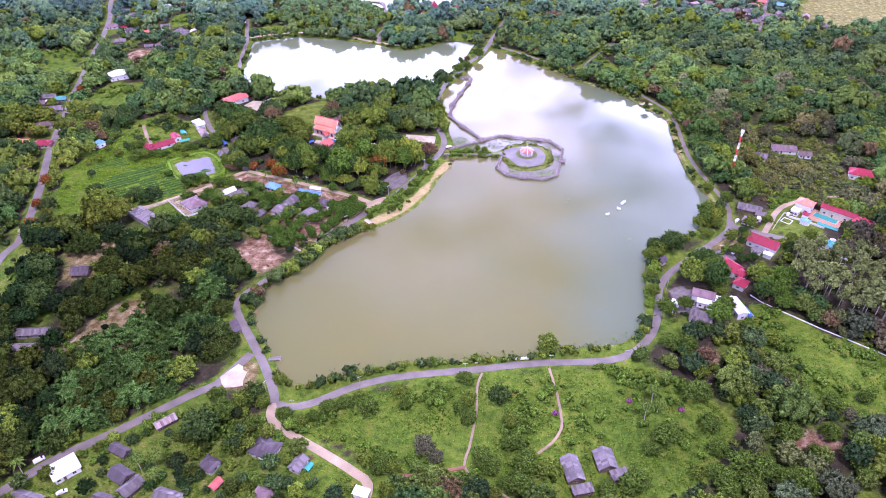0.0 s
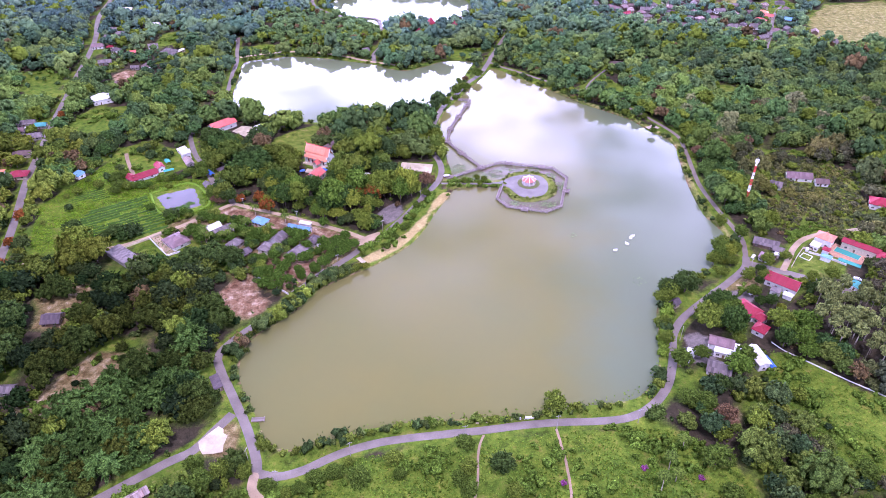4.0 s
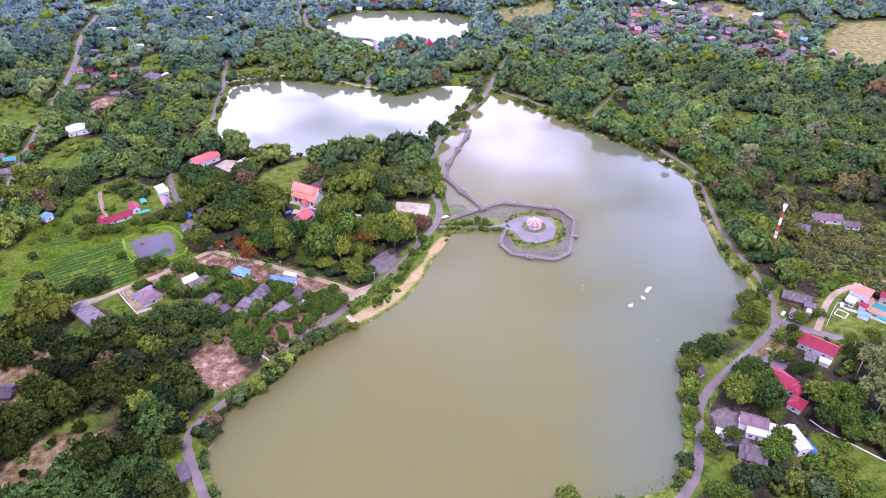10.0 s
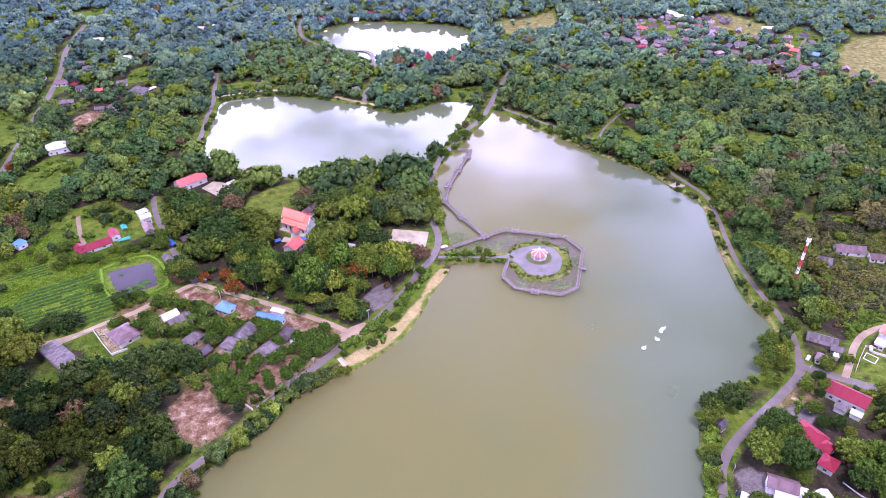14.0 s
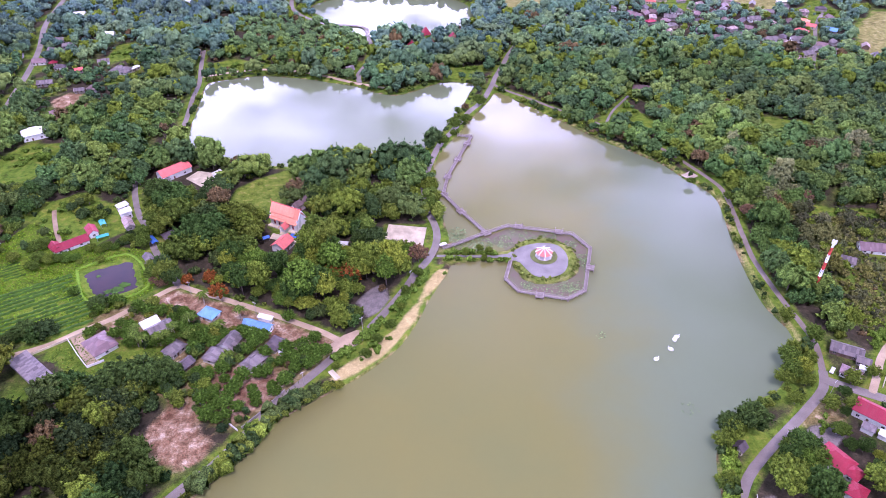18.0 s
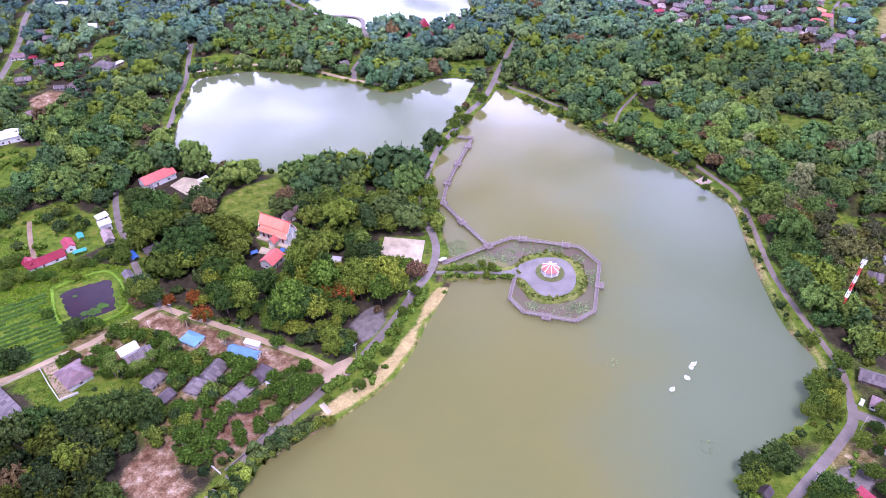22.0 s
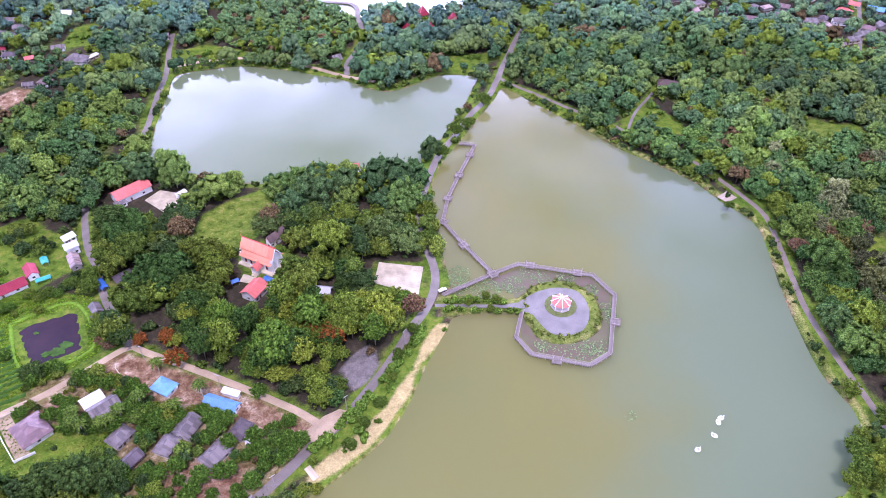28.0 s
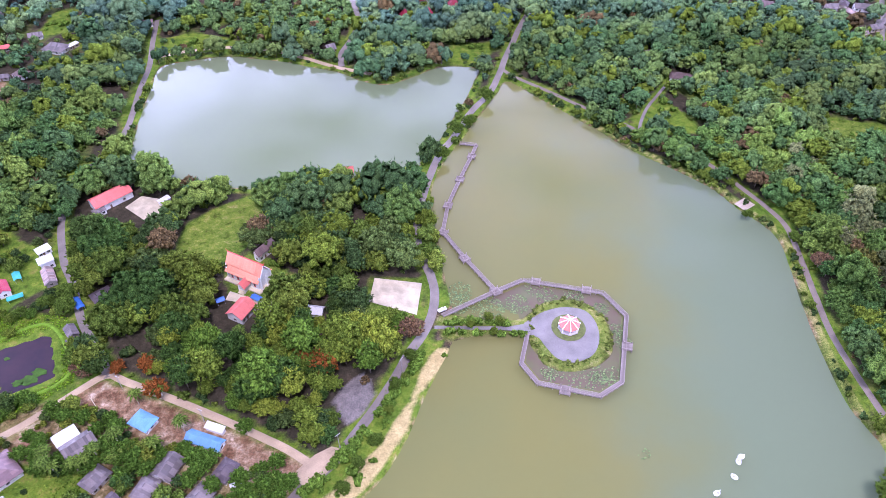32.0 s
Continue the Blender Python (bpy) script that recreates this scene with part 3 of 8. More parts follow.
# clearings: outline, kind of ground, share of trees left standing
CLEARINGS = [
    ("north_village", [(180, 760), (200, 700), (250, 680), (300, 670), (330, 630), (410, 610), (420, 650), (385, 740), (380, 800), (300, 860), (200, 850)], "floor", 0.92),
    ("village_gardens", [(-172, 335), (-46, 308), (-60, 272), (-92, 248), (-122, 268), (-178, 286)], "drysoil", 0.8),
    ("settlement", [(-185, 80), (-40, 80), (-62, 112), (-80, 128), (-106, 142), (-150, 114)], "drygrass", 0.5),
    ("paddy", [(-250, 272), (-241, 279), (-264, 340), (-241, 402), (-190, 377), (-167, 377), (-152, 358), (-150, 340), (-178, 316), (-208, 303), (-238, 290)], "grass", 0.04),
    ("meadow", [(-61, 120), (-48, 135), (-37, 144), (15, 153), (77, 160), (103, 157), (117, 143), (124, 124), (106, 98), (68, 85), (49, 88), (15, 98), (-17, 100), (-36, 109)], "grass", 0.0),
    ("junction_verge", [(-78, 135), (-60, 138), (-45, 146), (-38, 142), (-50, 124), (-62, 118), (-75, 127)], "grass", 0.0),
    ("east_meadow", [(152, 192), (160, 208), (166, 204), (190, 183.5), (213, 164), (230, 148), (215, 125), (190, 112), (175, 130), (156, 152)], "grass", 0.06),
    ("south_shore", [(-62, 139), (-45, 148), (-30, 153), (2, 158), (34, 163), (67, 165), (81, 167), (93, 174), (103, 190), (104, 203), (92, 184), (74, 177), (43, 171), (16, 169), (-25, 165), (-61, 153)], "grass", 0.0),
    ("teak_floor", [(178, 234), (190, 246), (216, 262), (256, 238), (262, 160), (226, 158), (196, 186), (172, 212)], "floor", 1.0),
    ("grove_floor", [(-140, 350), (-60, 318), (-18, 350), (-12, 380), (-14, 440), (-20, 466), (-90, 464), (-150, 440), (-160, 395)], "floor", 1.0),
    ("temple_lawn", [(-129, 440), (-118, 451), (-104, 462), (-92, 455), (-90, 434), (-100, 411), (-118, 406), (-130, 422)], "drygrass", 0.0),
    ("west_lawn", [(-299, 446), (-295, 481), (-289, 495), (-265, 499), (-253, 490), (-258, 473), (-264, 440), (-280, 433)], "grass", 0.02),
    ("brown_field", [(398, 724), (440, 775), (520, 790), (520, 640), (423, 632), (374, 661)], "dry", 0.0),
    ("brown_field_north", [(58, 832), (98, 843), (135, 880), (133, 800), (66, 770)], "dry", 0.03),
    ("fallow_north", [(302, 842), (342, 865), (366, 815), (335, 765), (302, 785)], "dry", 0.03),
    ("green_north", [(229, 842), (272, 821), (256, 772), (213, 792)], "grass", 0.03),
    ("green_north_east", [(357, 735), (362, 779), (408, 812), (402, 760)], "grass", 0.03),
    ("far_meadow", [(-439, 869), (-396, 880), (-385, 835), (-418, 835)], "grass", 0.02),
    ("far_meadow_near", [(-296, 679), (-280, 687), (-264, 649), (-291, 649)], "grass", 0.05),
    ("bare_plot", [(-126, 252), (-119, 264), (-109, 265), (-100, 254), (-91, 247), (-95, 237), (-104, 231), (-123, 241)], "soil", 0.0),
    ("building_strip", [(-152, 335), (-138, 343), (-121, 336), (-100, 328), (-67, 313), (-47, 303), (-56, 296), (-84, 307), (-110, 314), (-135, 326)], "soil", 0.02),
    ("west_garden", [(-224, 247), (-213, 267), (-194, 260), (-186, 234), (-209, 232)], "drysoil", 0.3),
    ("west_garden_south", [(-185, 166), (-177, 189), (-166, 203), (-153, 196), (-166, 176)], "drysoil", 0.10),
    ("west_yard", [(-216, 221), (-190, 221), (-188, 242), (-216, 242)], "drysoil", 0.0),
    ("west_orchard", [(-203, 160), (-188, 187), (-172, 207), (-158, 207), (-151, 194), (-168, 172), (-186, 150)], "drysoil", 0.35),
    ("west_garden_gap", [(-158, 203), (-146, 212), (-141, 201)], "soil", 0.05),
    ("mast_scrub", [(203, 352), (231, 343), (270, 337), (245, 305), (240, 316), (228, 322), (207, 306), (201, 318)], "drygrass", 0.26),
    ("upper_scrub", [(242, 415), (286, 383), (268, 327), (218, 345)], "drygrass", 0.26),
    ("dirt_patch", [(123, 171), (131, 171), (130, 159), (119, 161)], "soil", 0.0),
    ("dirt_patch_south", [(148, 124), (169, 121), (166, 109), (139, 112)], "soil", 0.1),
    ("hotel_ground", [(198, 274), (212, 292), (222, 287), (232, 279), (226, 266), (208, 262)], "drygrass", 0.0),
    ("junction_yard", [(150, 256), (168, 270), (181, 267), (171, 250), (156, 242)], "drysoil", 0.35),
    ("red_house_yard", [(147, 246), (156, 253), (168, 255), (170, 248), (160, 240), (152, 240)], "gravel", 0.0),
    ("scrub_green", [(205, 292), (205, 304), (228, 321), (237, 313), (222, 303), (212, 297)], "grass", 0.05),
    ("white_yard", [(119, 217), (127, 222), (136, 214), (130, 200), (120, 198)], "gravel", 0.03),
    ("tan_yard", [(-306, 566), (-296, 582), (-284, 580), (-281, 566), (-289, 547)], "soil", 0.0),
    ("magenta_garden", [(-245, 423), (-227, 435), (-188, 417), (-180, 397), (-203, 372), (-224, 372)], "grass", 0.35),
    ("west_field", [(-390, 580), (-352, 572), (-340, 548), (-331, 512), (-362, 515)], "grass", 0.15),
    ("west_verge", [(-260, 268), (-240, 250), (-232, 209), (-242, 205)], "drygrass", 0.05),
    ("north_lawn", [(-202, 640), (-172, 649), (-145, 637), (-120, 628), (-150, 622), (-198, 622)], "grass", 0.10),
    ("north_park", [(-10, 624), (38, 634), (32, 604), (6, 606)], "grass", 0.08),
    ("nursery", [(118, 536), (148, 562), (160, 520), (140, 518)], "grass", 0.20),
    ("wood_gap", [(239, 537), (273, 532), (267, 507), (234, 512)], "drygrass", 0.05),
    ("wood_gap_south", [(226, 418), (265, 415), (262, 399), (224, 401)], "grass", 0.08),
    ("garden_mauve", [(-187, 293), (-176, 309), (-150, 300), (-130, 300), (-128, 292), (-150, 274)], "grass", 0.06),
    ("settlement_lawn", [(-147, 108), (-131, 121), (-114, 137), (-104, 130), (-119, 98), (-140, 94)], "drygrass", 0.06),
    ("settlement_lawn_east", [(-68, 92), (-64, 108), (-45, 104), (-36, 93), (-40, 84), (-60, 84)], "grass", 0.08),
    ("grove_gravel", [(-42, 332), (-37, 341), (-32, 345), (-28, 340), (-25, 334), (-31, 323), (-37, 320)], "gravel", 0.08),
    ("pad_yard", [(-104, 160), (-92, 164), (-84, 148), (-92, 140), (-108, 148)], "drysoil", 0.0),
    ("school_yard", [(-190, 452), (-180, 462), (-158, 468), (-136, 460), (-142, 430), (-160, 424), (-186, 438)], "floor", 0.6),
    ("plaza_yard", [(-34, 402), (-6, 400), (-6, 376), (-20, 368), (-34, 380)], "drygrass", 0.02),
    ("temple_yard", [(-104, 405), (-92, 418), (-68, 402), (-74, 384), (-92, 382)], "drygrass", 0.0),
    ("beach_verge", [(-54, 287), (-44, 299), (-36, 309), (-28, 321), (-20, 335), (-13, 350), (-5, 364), (10, 362), (6, 345), (-2, 328), (-10, 308), (-26, 287), (-46, 271)], "grass", 0.03),
    ("beach", [(3.5, 362), (-3, 354), (-8.5, 342), (-15, 327), (-22, 312), (-31, 300), (-42, 289), (-50, 281), (-48, 277), (-39.5, 282.4), (-29.3, 292.4), (-20.6, 303.4), (-13.4, 317), (-7.7, 332.2), (-1.4, 347), (3.8, 359)], "sand", 0.0),
    ("orchard_soil", [(-104, 282), (-88, 292), (-70, 280), (-74, 268), (-90, 254), (-96, 268)], "redsoil", 0.12),
    ("village_red_yard", [(-163, 316), (-157, 318.5), (-148, 312), (-146, 306), (-152, 305), (-159, 309)], "redsoil", 0.1),
]
# partly wooded districts: outline, share of trees, share of small trees
DISTRICTS = [
    ([(-172, 335), (-46, 308), (-60, 272), (-92, 248), (-122, 268), (-178, 286)], 0.95, True),
    ([(-190, 70), (-50, 70), (-74, 132), (-104, 142), (-150, 118)], 0.6, True),
    ([(150, 262), (215, 300), (215, 250), (180, 232), (150, 214)], 0.60, True),
    ([(170, 690), (420, 620), (420, 830), (300, 870), (170, 830)], 0.95, True),
    ([(-235, 440), (-178, 430), (-150, 350), (-200, 370)], 0.5, True),
    ([(-330, 700), (-270, 700), (-240, 560), (-300, 540), (-345, 600)], 0.6, True),
]


def land_height(x, y):
    """Flat land with shallow banks that fall under the water, and gentle swells far off."""
    isl = signed(ISLAND, x, y)
    bank = np.where(isl > -12, np.minimum(signed(LAKE, x, y), -isl), np.maximum.reduce([signed(LAKE, x, y), signed(FAR_LAKE, x, y), signed(THIRD_LAKE, x, y)]))
    z = np.clip(-bank * 0.45, -1.5, LAND)
    pond = signed(POND, x, y)
    z = np.where(pond > -6, np.clip(LAND - (pond + 1.2) * 0.5, -0.4, LAND), z)
    return z, bank


def build_ground():
    gx = np.concatenate([[-5000, -2500, -1300, -900, -760], np.arange(-680, -330, 8), np.arange(-330, 330, 3.2), np.arange(330, 700, 8), [760, 900, 1300, 2500, 5000]])
    gy = np.concatenate([[-5000, -2500, -1000, -400, -250], np.arange(-160, 40, 11), np.arange(40, 660, 3.2), np.arange(660, 1080, 7), [1150, 1400, 2000, 3200, 5000]])
    X, Y = np.meshgrid(gx, gy)
    x, y = X.ravel(), Y.ravel()
    z, bank = land_height(x, y)
    cover = np.zeros((len(x), 4))
    rough = np.array([noise.noise((a * 0.05, b * 0.05, 0.0)) for a, b in zip(x, y)])
    cover[:, 0] = np.clip(0.34 + rough * 0.9, 0.05, 0.8)
    look_up = {"grass": (1, 0, 0, 0), "dry": (0.9, 0.43, 0, 0.37), "floor": (0.12, 0.1, 0, 0), "soil": (0.45, 0.62, 0, 0.22), "drysoil": (0.6, 0.52, 0, 0), "drygrass": (0.85, 0.32, 0, 0.16), "gravel": (0.1, 0.1, 1, 0), "sand": (0.1, 0.1, 0, 1), "redsoil": (0.4, 0.66, 0, 0)}
    for name, outline, kind, _ in CLEARINGS:
        d = signed(outline, x, y) + rough * 3
        w = np.clip(d / 3 + 0.5, 0, 1)[:, None]
        cover = cover * (1 - w) + np.array(look_up[kind]) * w
    # grassy banks and verges
    verge = np.clip(1 - np.abs(bank + 3) / 5, 0, 1) * 0.9
    cover[:, 0] = np.maximum(cover[:, 0], verge)
    for w, kind, line in ROAD_LINES.values():
        sel = (x > line[:, 0].min() - 15) & (x < line[:, 0].max() + 15) & (y > line[:, 1].min() - 15) & (y < line[:, 1].max() + 15)
        d = seg_dist(line, x[sel], y[sel])
        cover[sel, 0] = np.maximum(cover[sel, 0], np.clip((w / 2 + 4 - d) / 3, 0, 0.75))
    near_w = np.clip(1 - np.abs(bank) / 2.2, 0, 1)
    cover[:, 1] = np.maximum(cover[:, 1], near_w * 0.6 * (cover[:, 3] < 0.3))
    east = np.clip((x - 60) / 40, 0, 1) * np.clip(1 - np.abs(bank + 3) / 4, 0, 1) * (y > 300)
    cover[:, 3] = np.maximum(cover[:, 3], east * 0.58)
    cover[:, 1] = np.maximum(cover[:, 1], east * 0.35)
    far = (np.abs(x) > 700) | (y > 1080) | (y < -170)
    cover[far, 0] = 0.5
    isl = signed(ISLAND, x, y)
    w = np.clip(isl / 2 + 0.3, 0, 1)
    cover[:, 0] = np.where(isl > -3, np.maximum(w, 0.2), cover[:, 0])
    cover[isl > -3, 3] = 0.0
    cover[:, 1] = np.where(isl > -3, 0.36, cover[:, 1])
    nx, ny = len(gx), len(gy)
    i = (np.arange(ny - 1)[:, None] * nx + np.arange(nx - 1)[None]).ravel()
    loops = np.stack([i, i + 1, i + nx + 1, i + nx], 1).ravel()
    me = array_mesh("ground", np.stack([x, y, z], 1), np.full(len(i), 4), loops, M_EARTH, cover, smooth=True, attr="cover")
    tagged(new("ground", me), "flat green land with grass, bare soil and leaf litter", "ground", kind="structure")


build_ground()


def sheet(name, outline, z, material, label, category, kind="structure", grow=0.0):
    pts = np.asarray(outline, float)
    c = pts.mean(0)
    if grow:
        d = pts - c
        pts = c + d * (1 + grow / np.linalg.norm(d, axis=1, keepdims=True))
    me = mesh_data(name, [(a, b, z) for a, b in pts], [tuple(range(len(pts)))], material)
    return tagged(new(name, me), label, category, kind=kind)


def water_sheet(name, x0, y0, x1, y1, material, label):
    me = mesh_data(name, [(x0, y0, 0), (x1, y0, 0), (x1, y1, 0), (x0, y1, 0)], [(0, 1, 2, 3)], material)
    tagged(new(name, me), label, "water", kind="structure")


water_sheet("water_lake", -130, 135, 195, 590, M_WATER, "still olive-green silty lake water reflecting the clouds")
sheet("water_far_lake", FAR_LAKE, 0.02, M_WATER_FAR, "still pale green reservoir water mirroring the sky", "water", grow=6)
sheet("water_third_lake", THIRD_LAKE, 0.02, M_WATER_FAR, "bright distant pond mirroring the cloudy sky", "water", grow=6)
sheet("water_pond", POND, 0.45, M_POND, "shallow muddy purple-grey fish pond", "water", grow=1.5)


def ribbon(name, line, width, z, material, label, thick=0.25):
    """A road with real edges that stands a little over the ground."""
    n = len(line)
    d = np.gradient(line, axis=0)
    d /= np.linalg.norm(d, axis=1, keepdims=True)
    side = np.stack([-d[:, 1], d[:, 0]], 1)
    wob = np.array([0.12 * noise.noise((p[0] * 0.3, p[1] * 0.3, 3.0)) for p in line])[:, None]
    L_, R_ = line + side * (width / 2 + wob), line - side * (width / 2 - wob)
    v, f = [], []
    for a, b in zip(L_, R_):
        m = (a + b) / 2
        v += [(a[0], a[1], z - thick), (a[0], a[1], z), (m[0], m[1], z + 0.05), (b[0], b[1], z), (b[0], b[1], z - thick)]
    for k in range(n - 1):
        o = k * 5
        f += [(o + j, o + j + 1, o + j + 6, o + j + 5) for j in range(4)]
    tagged(new(name, mesh_data(name, v, f, material)), label, "road", kind="structure")


PAVE = {"old": (M_OLD_ROAD, "narrow worn brown road along the shore"), "asphalt": (M_ASPHALT, "worn grey asphalt road with grassy verges"), "lane": (M_LANE, "pale concrete village lane"), "red": (M_RED_DIRT, "bare red earth track between the trees"), "dirt": (M_DIRT, "narrow reddish dirt track through grass")}
for k, (name, (w, kind, line)) in enumerate(ROAD_LINES.items()):
    ribbon("road_" + name, line, w, LAND + 0.06 + 0.008 * k, PAVE[kind][0], PAVE[kind][1])


def slab(name, outline, z, material, label, thick=0.3, category="pavement"):
    pts = [(a, b) for a, b in outline]
    n = len(pts)
    v = [(a, b, z) for a, b in pts] + [(a, b, z - thick) for a, b in pts]
    f = [tuple(range(n))] + [(k, (k + 1) % n, n + (k + 1) % n, n + k)[::-1] for k in range(n)]
    return tagged(new(name, mesh_data(name, v, f, material)), label, category, kind="structure")


M_GRAVEL_COURT = paving("grey_gravel_court", (0.205, 0.19, 0.175))
slab("pavement_bungalow_terrace", [(-178, 305.5), (-174.5, 309), (-167, 301), (-160, 293), (-157.5, 290), (-162, 287.5), (-170, 296)], LAND + 0.12, M_LANE, "pale pinkish paved drive beside the mauve-roofed bungalow")
slab("pavement_plaza", [(-32, 385), (-30.5, 400), (-8, 396.5), (-10, 377)], LAND + 0.12, M_CONC_PALE, "pale cracked concrete court beside the grove")
slab("pavement_lot", [(-106, 152.5), (-103.5, 156), (-101.5, 158.6), (-99.5, 161), (-97, 159.5), (-96.4, 157.2), (-94.3, 155.8), (-94.8, 151), (-94.2, 147.4), (-98, 146.4), (-102.4, 146.2), (-104.5, 149)], LAND + 0.22, M_CONC_PALE, "bright white concrete pad by the roadside")
slab("pavement_shore_court", spline([(37, 370.5), (42.6, 375.5), (48, 379), (57, 381.5), (66, 379.5), (70, 372.5), (70, 362.8), (65.7, 354.2), (57.1, 350.3), (50.3, 352.6), (46, 359), (42, 367)], True, 2.0), LAND + 0.1, M_GRAVEL_COURT, "grey gravel court round the island pavilion")
slab("pavement_junction", [(-53, 301), (-47, 307.5), (-41, 311), (-35, 309.5), (-40, 302), (-47, 293.5), (-51, 296)], LAND + 0.2, M_LANE, "widened pale concrete where the lane meets the lake road")
slab("pavement_temple_court", [(-98, 386), (-97, 391.5), (-83, 386), (-78, 383), (-80, 379), (-86, 383.5)], LAND + 0.12, M_CONC_PALE, "pale paved court between temple and hall")
slab("pavement_causeway", [(-2, 370.6), (18, 370.2), (30, 370.0), (38, 371.5), (44, 375), (44, 363.5), (38, 366.5), (30, 368.0), (18, 368.3), (-2, 368.7)], LAND + 0.14, M_GRAVEL_COURT, "narrow gravel path to the island")


# ---- crop rows and bunds in the paddy, mud shoal inside the boardwalk ----
def crop_rows():
    """Low beds of vegetables: long rows side by side over two fields."""
    rng = np.random.default_rng(3)
    fields = [([(-227, 338), (-199, 355.5), (-182, 333), (-170.5, 320), (-193, 303.5), (-214, 304), (-231, 327)], 3.1, 1.1, 0.8), ([(-247, 349), (-233, 368), (-221, 352.5), (-238, 342)], 2.6, 0.7, 0.4)]
    ax, ay = np.array((0.85, 0.53)), np.array((-0.53, 0.85))
    V, S, Lp = [], [], []
    n = 0
    for field, gap, wide, tall in fields:
        field = np.array(field, float)
        for k in range(-30, 30):
            base = field.mean(0) + ay * k * gap * (1 + 0.02 * math.sin(k * 2.3))
            t = np.arange(-60, 60, 1.5)
            p = base + t[:, None] * ax
            bare = np.array([noise.noise((q[0] * 0.07, q[1] * 0.07, 4.0 + k)) for q in p])
            m = inside(field, p[:, 0], p[:, 1]) & (bare < 0.33)
            for q in p[m]:
                w, h, l = wide * rng.uniform(0.65, 1.15), tall * rng.uniform(0.5, 1.25), 0.8
                q = q + ay * rng.uniform(-0.2, 0.2)
                a, b = q - ax * l, q + ax * l
                for c in (a, b):
                    V += [(*(c - ay * w), LAND - 0.05), (*(c - ay * w * 0.4), LAND + h), (*(c + ay * w * 0.4), LAND + h * 0.9), (*(c + ay * w), LAND - 0.05)]
                for j in range(3):
                    Lp += [n + j, n + j + 4, n + j + 5, n + j + 1]; S.append(4)
                n += 8
    me = array_mesh("crop_rows", np.array(V), np.array(S), np.array(Lp), M_CROP)
    tagged(new("crop_rows", me), "long dark green rows of vegetables in the bright field", "crop", kind="stuff")


M_CROP = plain("crop_leaves", (0.044, 0.112, 0.009), 0.9, vary=0.45, scale=0.4, fine=3.0, bump=0.6)
M_BUND = plain("bund_grass", (0.140, 0.275, 0.012), 0.95, vary=0.4, scale=0.5, fine=3.0, bump=0.6)
crop_rows()


def bund(points, w, h, label):
    line = spline(points + points[:1], False, 2.0)
    d = np.gradient(line, axis=0); d /= np.linalg.norm(d, axis=1, keepdims=True)
    side = np.stack([-d[:, 1], d[:, 0]], 1)
    v, f = [], []
    for p, s in zip(line, side):
        for o, z in ((-w, -0.2), (-w * 0.4, h), (w * 0.4, h), (w, -0.2)):
            v.append((p[0] + s[0] * o, p[1] + s[1] * o, LAND + z + 0.08 * noise.noise((p[0] * 0.4, p[1] * 0.4, o))))
    for k in range(len(line) - 1):
        f += [(k * 4 + j, k * 4 + j + 4, k * 4 + j + 5, k * 4 + j + 1) for j in range(3)]
    tagged(new("trim_bund", mesh_data("trim_bund", v, f, M_BUND, True)), label, "bank", kind="structure")


bund([(-197, 358), (-173, 371.5), (-154, 344), (-179, 331.5)], 1.1, 0.35, "grassy green bund round the fish pond")
sheet("water_shoal", [(22, 386), (40, 396.5), (75, 389.5), (82.5, 376.5), (74.5, 342.5), (65.5, 336.5), (42, 342), (37, 351), (38, 362), (36, 378)], 0.03, water("shallow_muddy_water", (0.140, 0.100, 0.074), (0.128, 0.132, 0.064), 0.11), "shallow purplish muddy water inside the boardwalk", "water")
slab("pavement_school_yard", [(-165, 451.5), (-159.4, 461), (-140.5, 456.5), (-147, 437.5)], LAND + 0.1, M_CONC_PALE, "pale concrete yard before the school hall")

# ---- houses ----
FOOTPRINTS = [(-153, 377, 8, 6, 0.0), (-88, 366, 9, 7, 0.0), (-206, 223, 8, 6, 0.0), (-153, 449, 13, 12, 0.0), (-186, 276, 10, 8, 0.0), (-20, 389, 13, 12, 0.0), (-99, 153, 7, 8, 0.0), (188, 285, 12, 9, 0.0), (191, 299, 11, 6, 0.0), (-170, 450, 9, 6, 0.0), (-181, 446, 7, 7, 0.0), (158, 222, 8, 9, 0.0)]          # places kept free of trees: x, y, half length, half width, turn


def shared(name, dims, material):
    v, f = box_geo(*dims)
    return mesh_data(name, v, f, material)


ME_WINDOW = mesh_data("window", *join_geo(box_geo(-0.7, -0.06, -0.6, 0.7, 0.06, -0.5), box_geo(-0.7, -0.06, 0.5, 0.7, 0.06, 0.6), box_geo(-0.7, -0.06, -0.5, -0.6, 0.06, 0.5), box_geo(0.6, -0.06, -0.5, 0.7, 0.06, 0.5), box_geo(-0.04, -0.06, -0.5, 0.04, 0.06, 0.5)), M_FRAME)
ME_PANE = shared("pane", (-0.6, -0.02, -0.5, 0.6, 0.02, 0.5), M_GLASS)
ME_DOOR = shared("door", (-0.5, -0.06, 0.0, 0.5, 0.06, 2.05), M_DOOR)
ME_HANDLE = shared("door_handle", (-0.03, -0.05, -0.08, 0.03, 0.05, 0.08), M_STEEL)


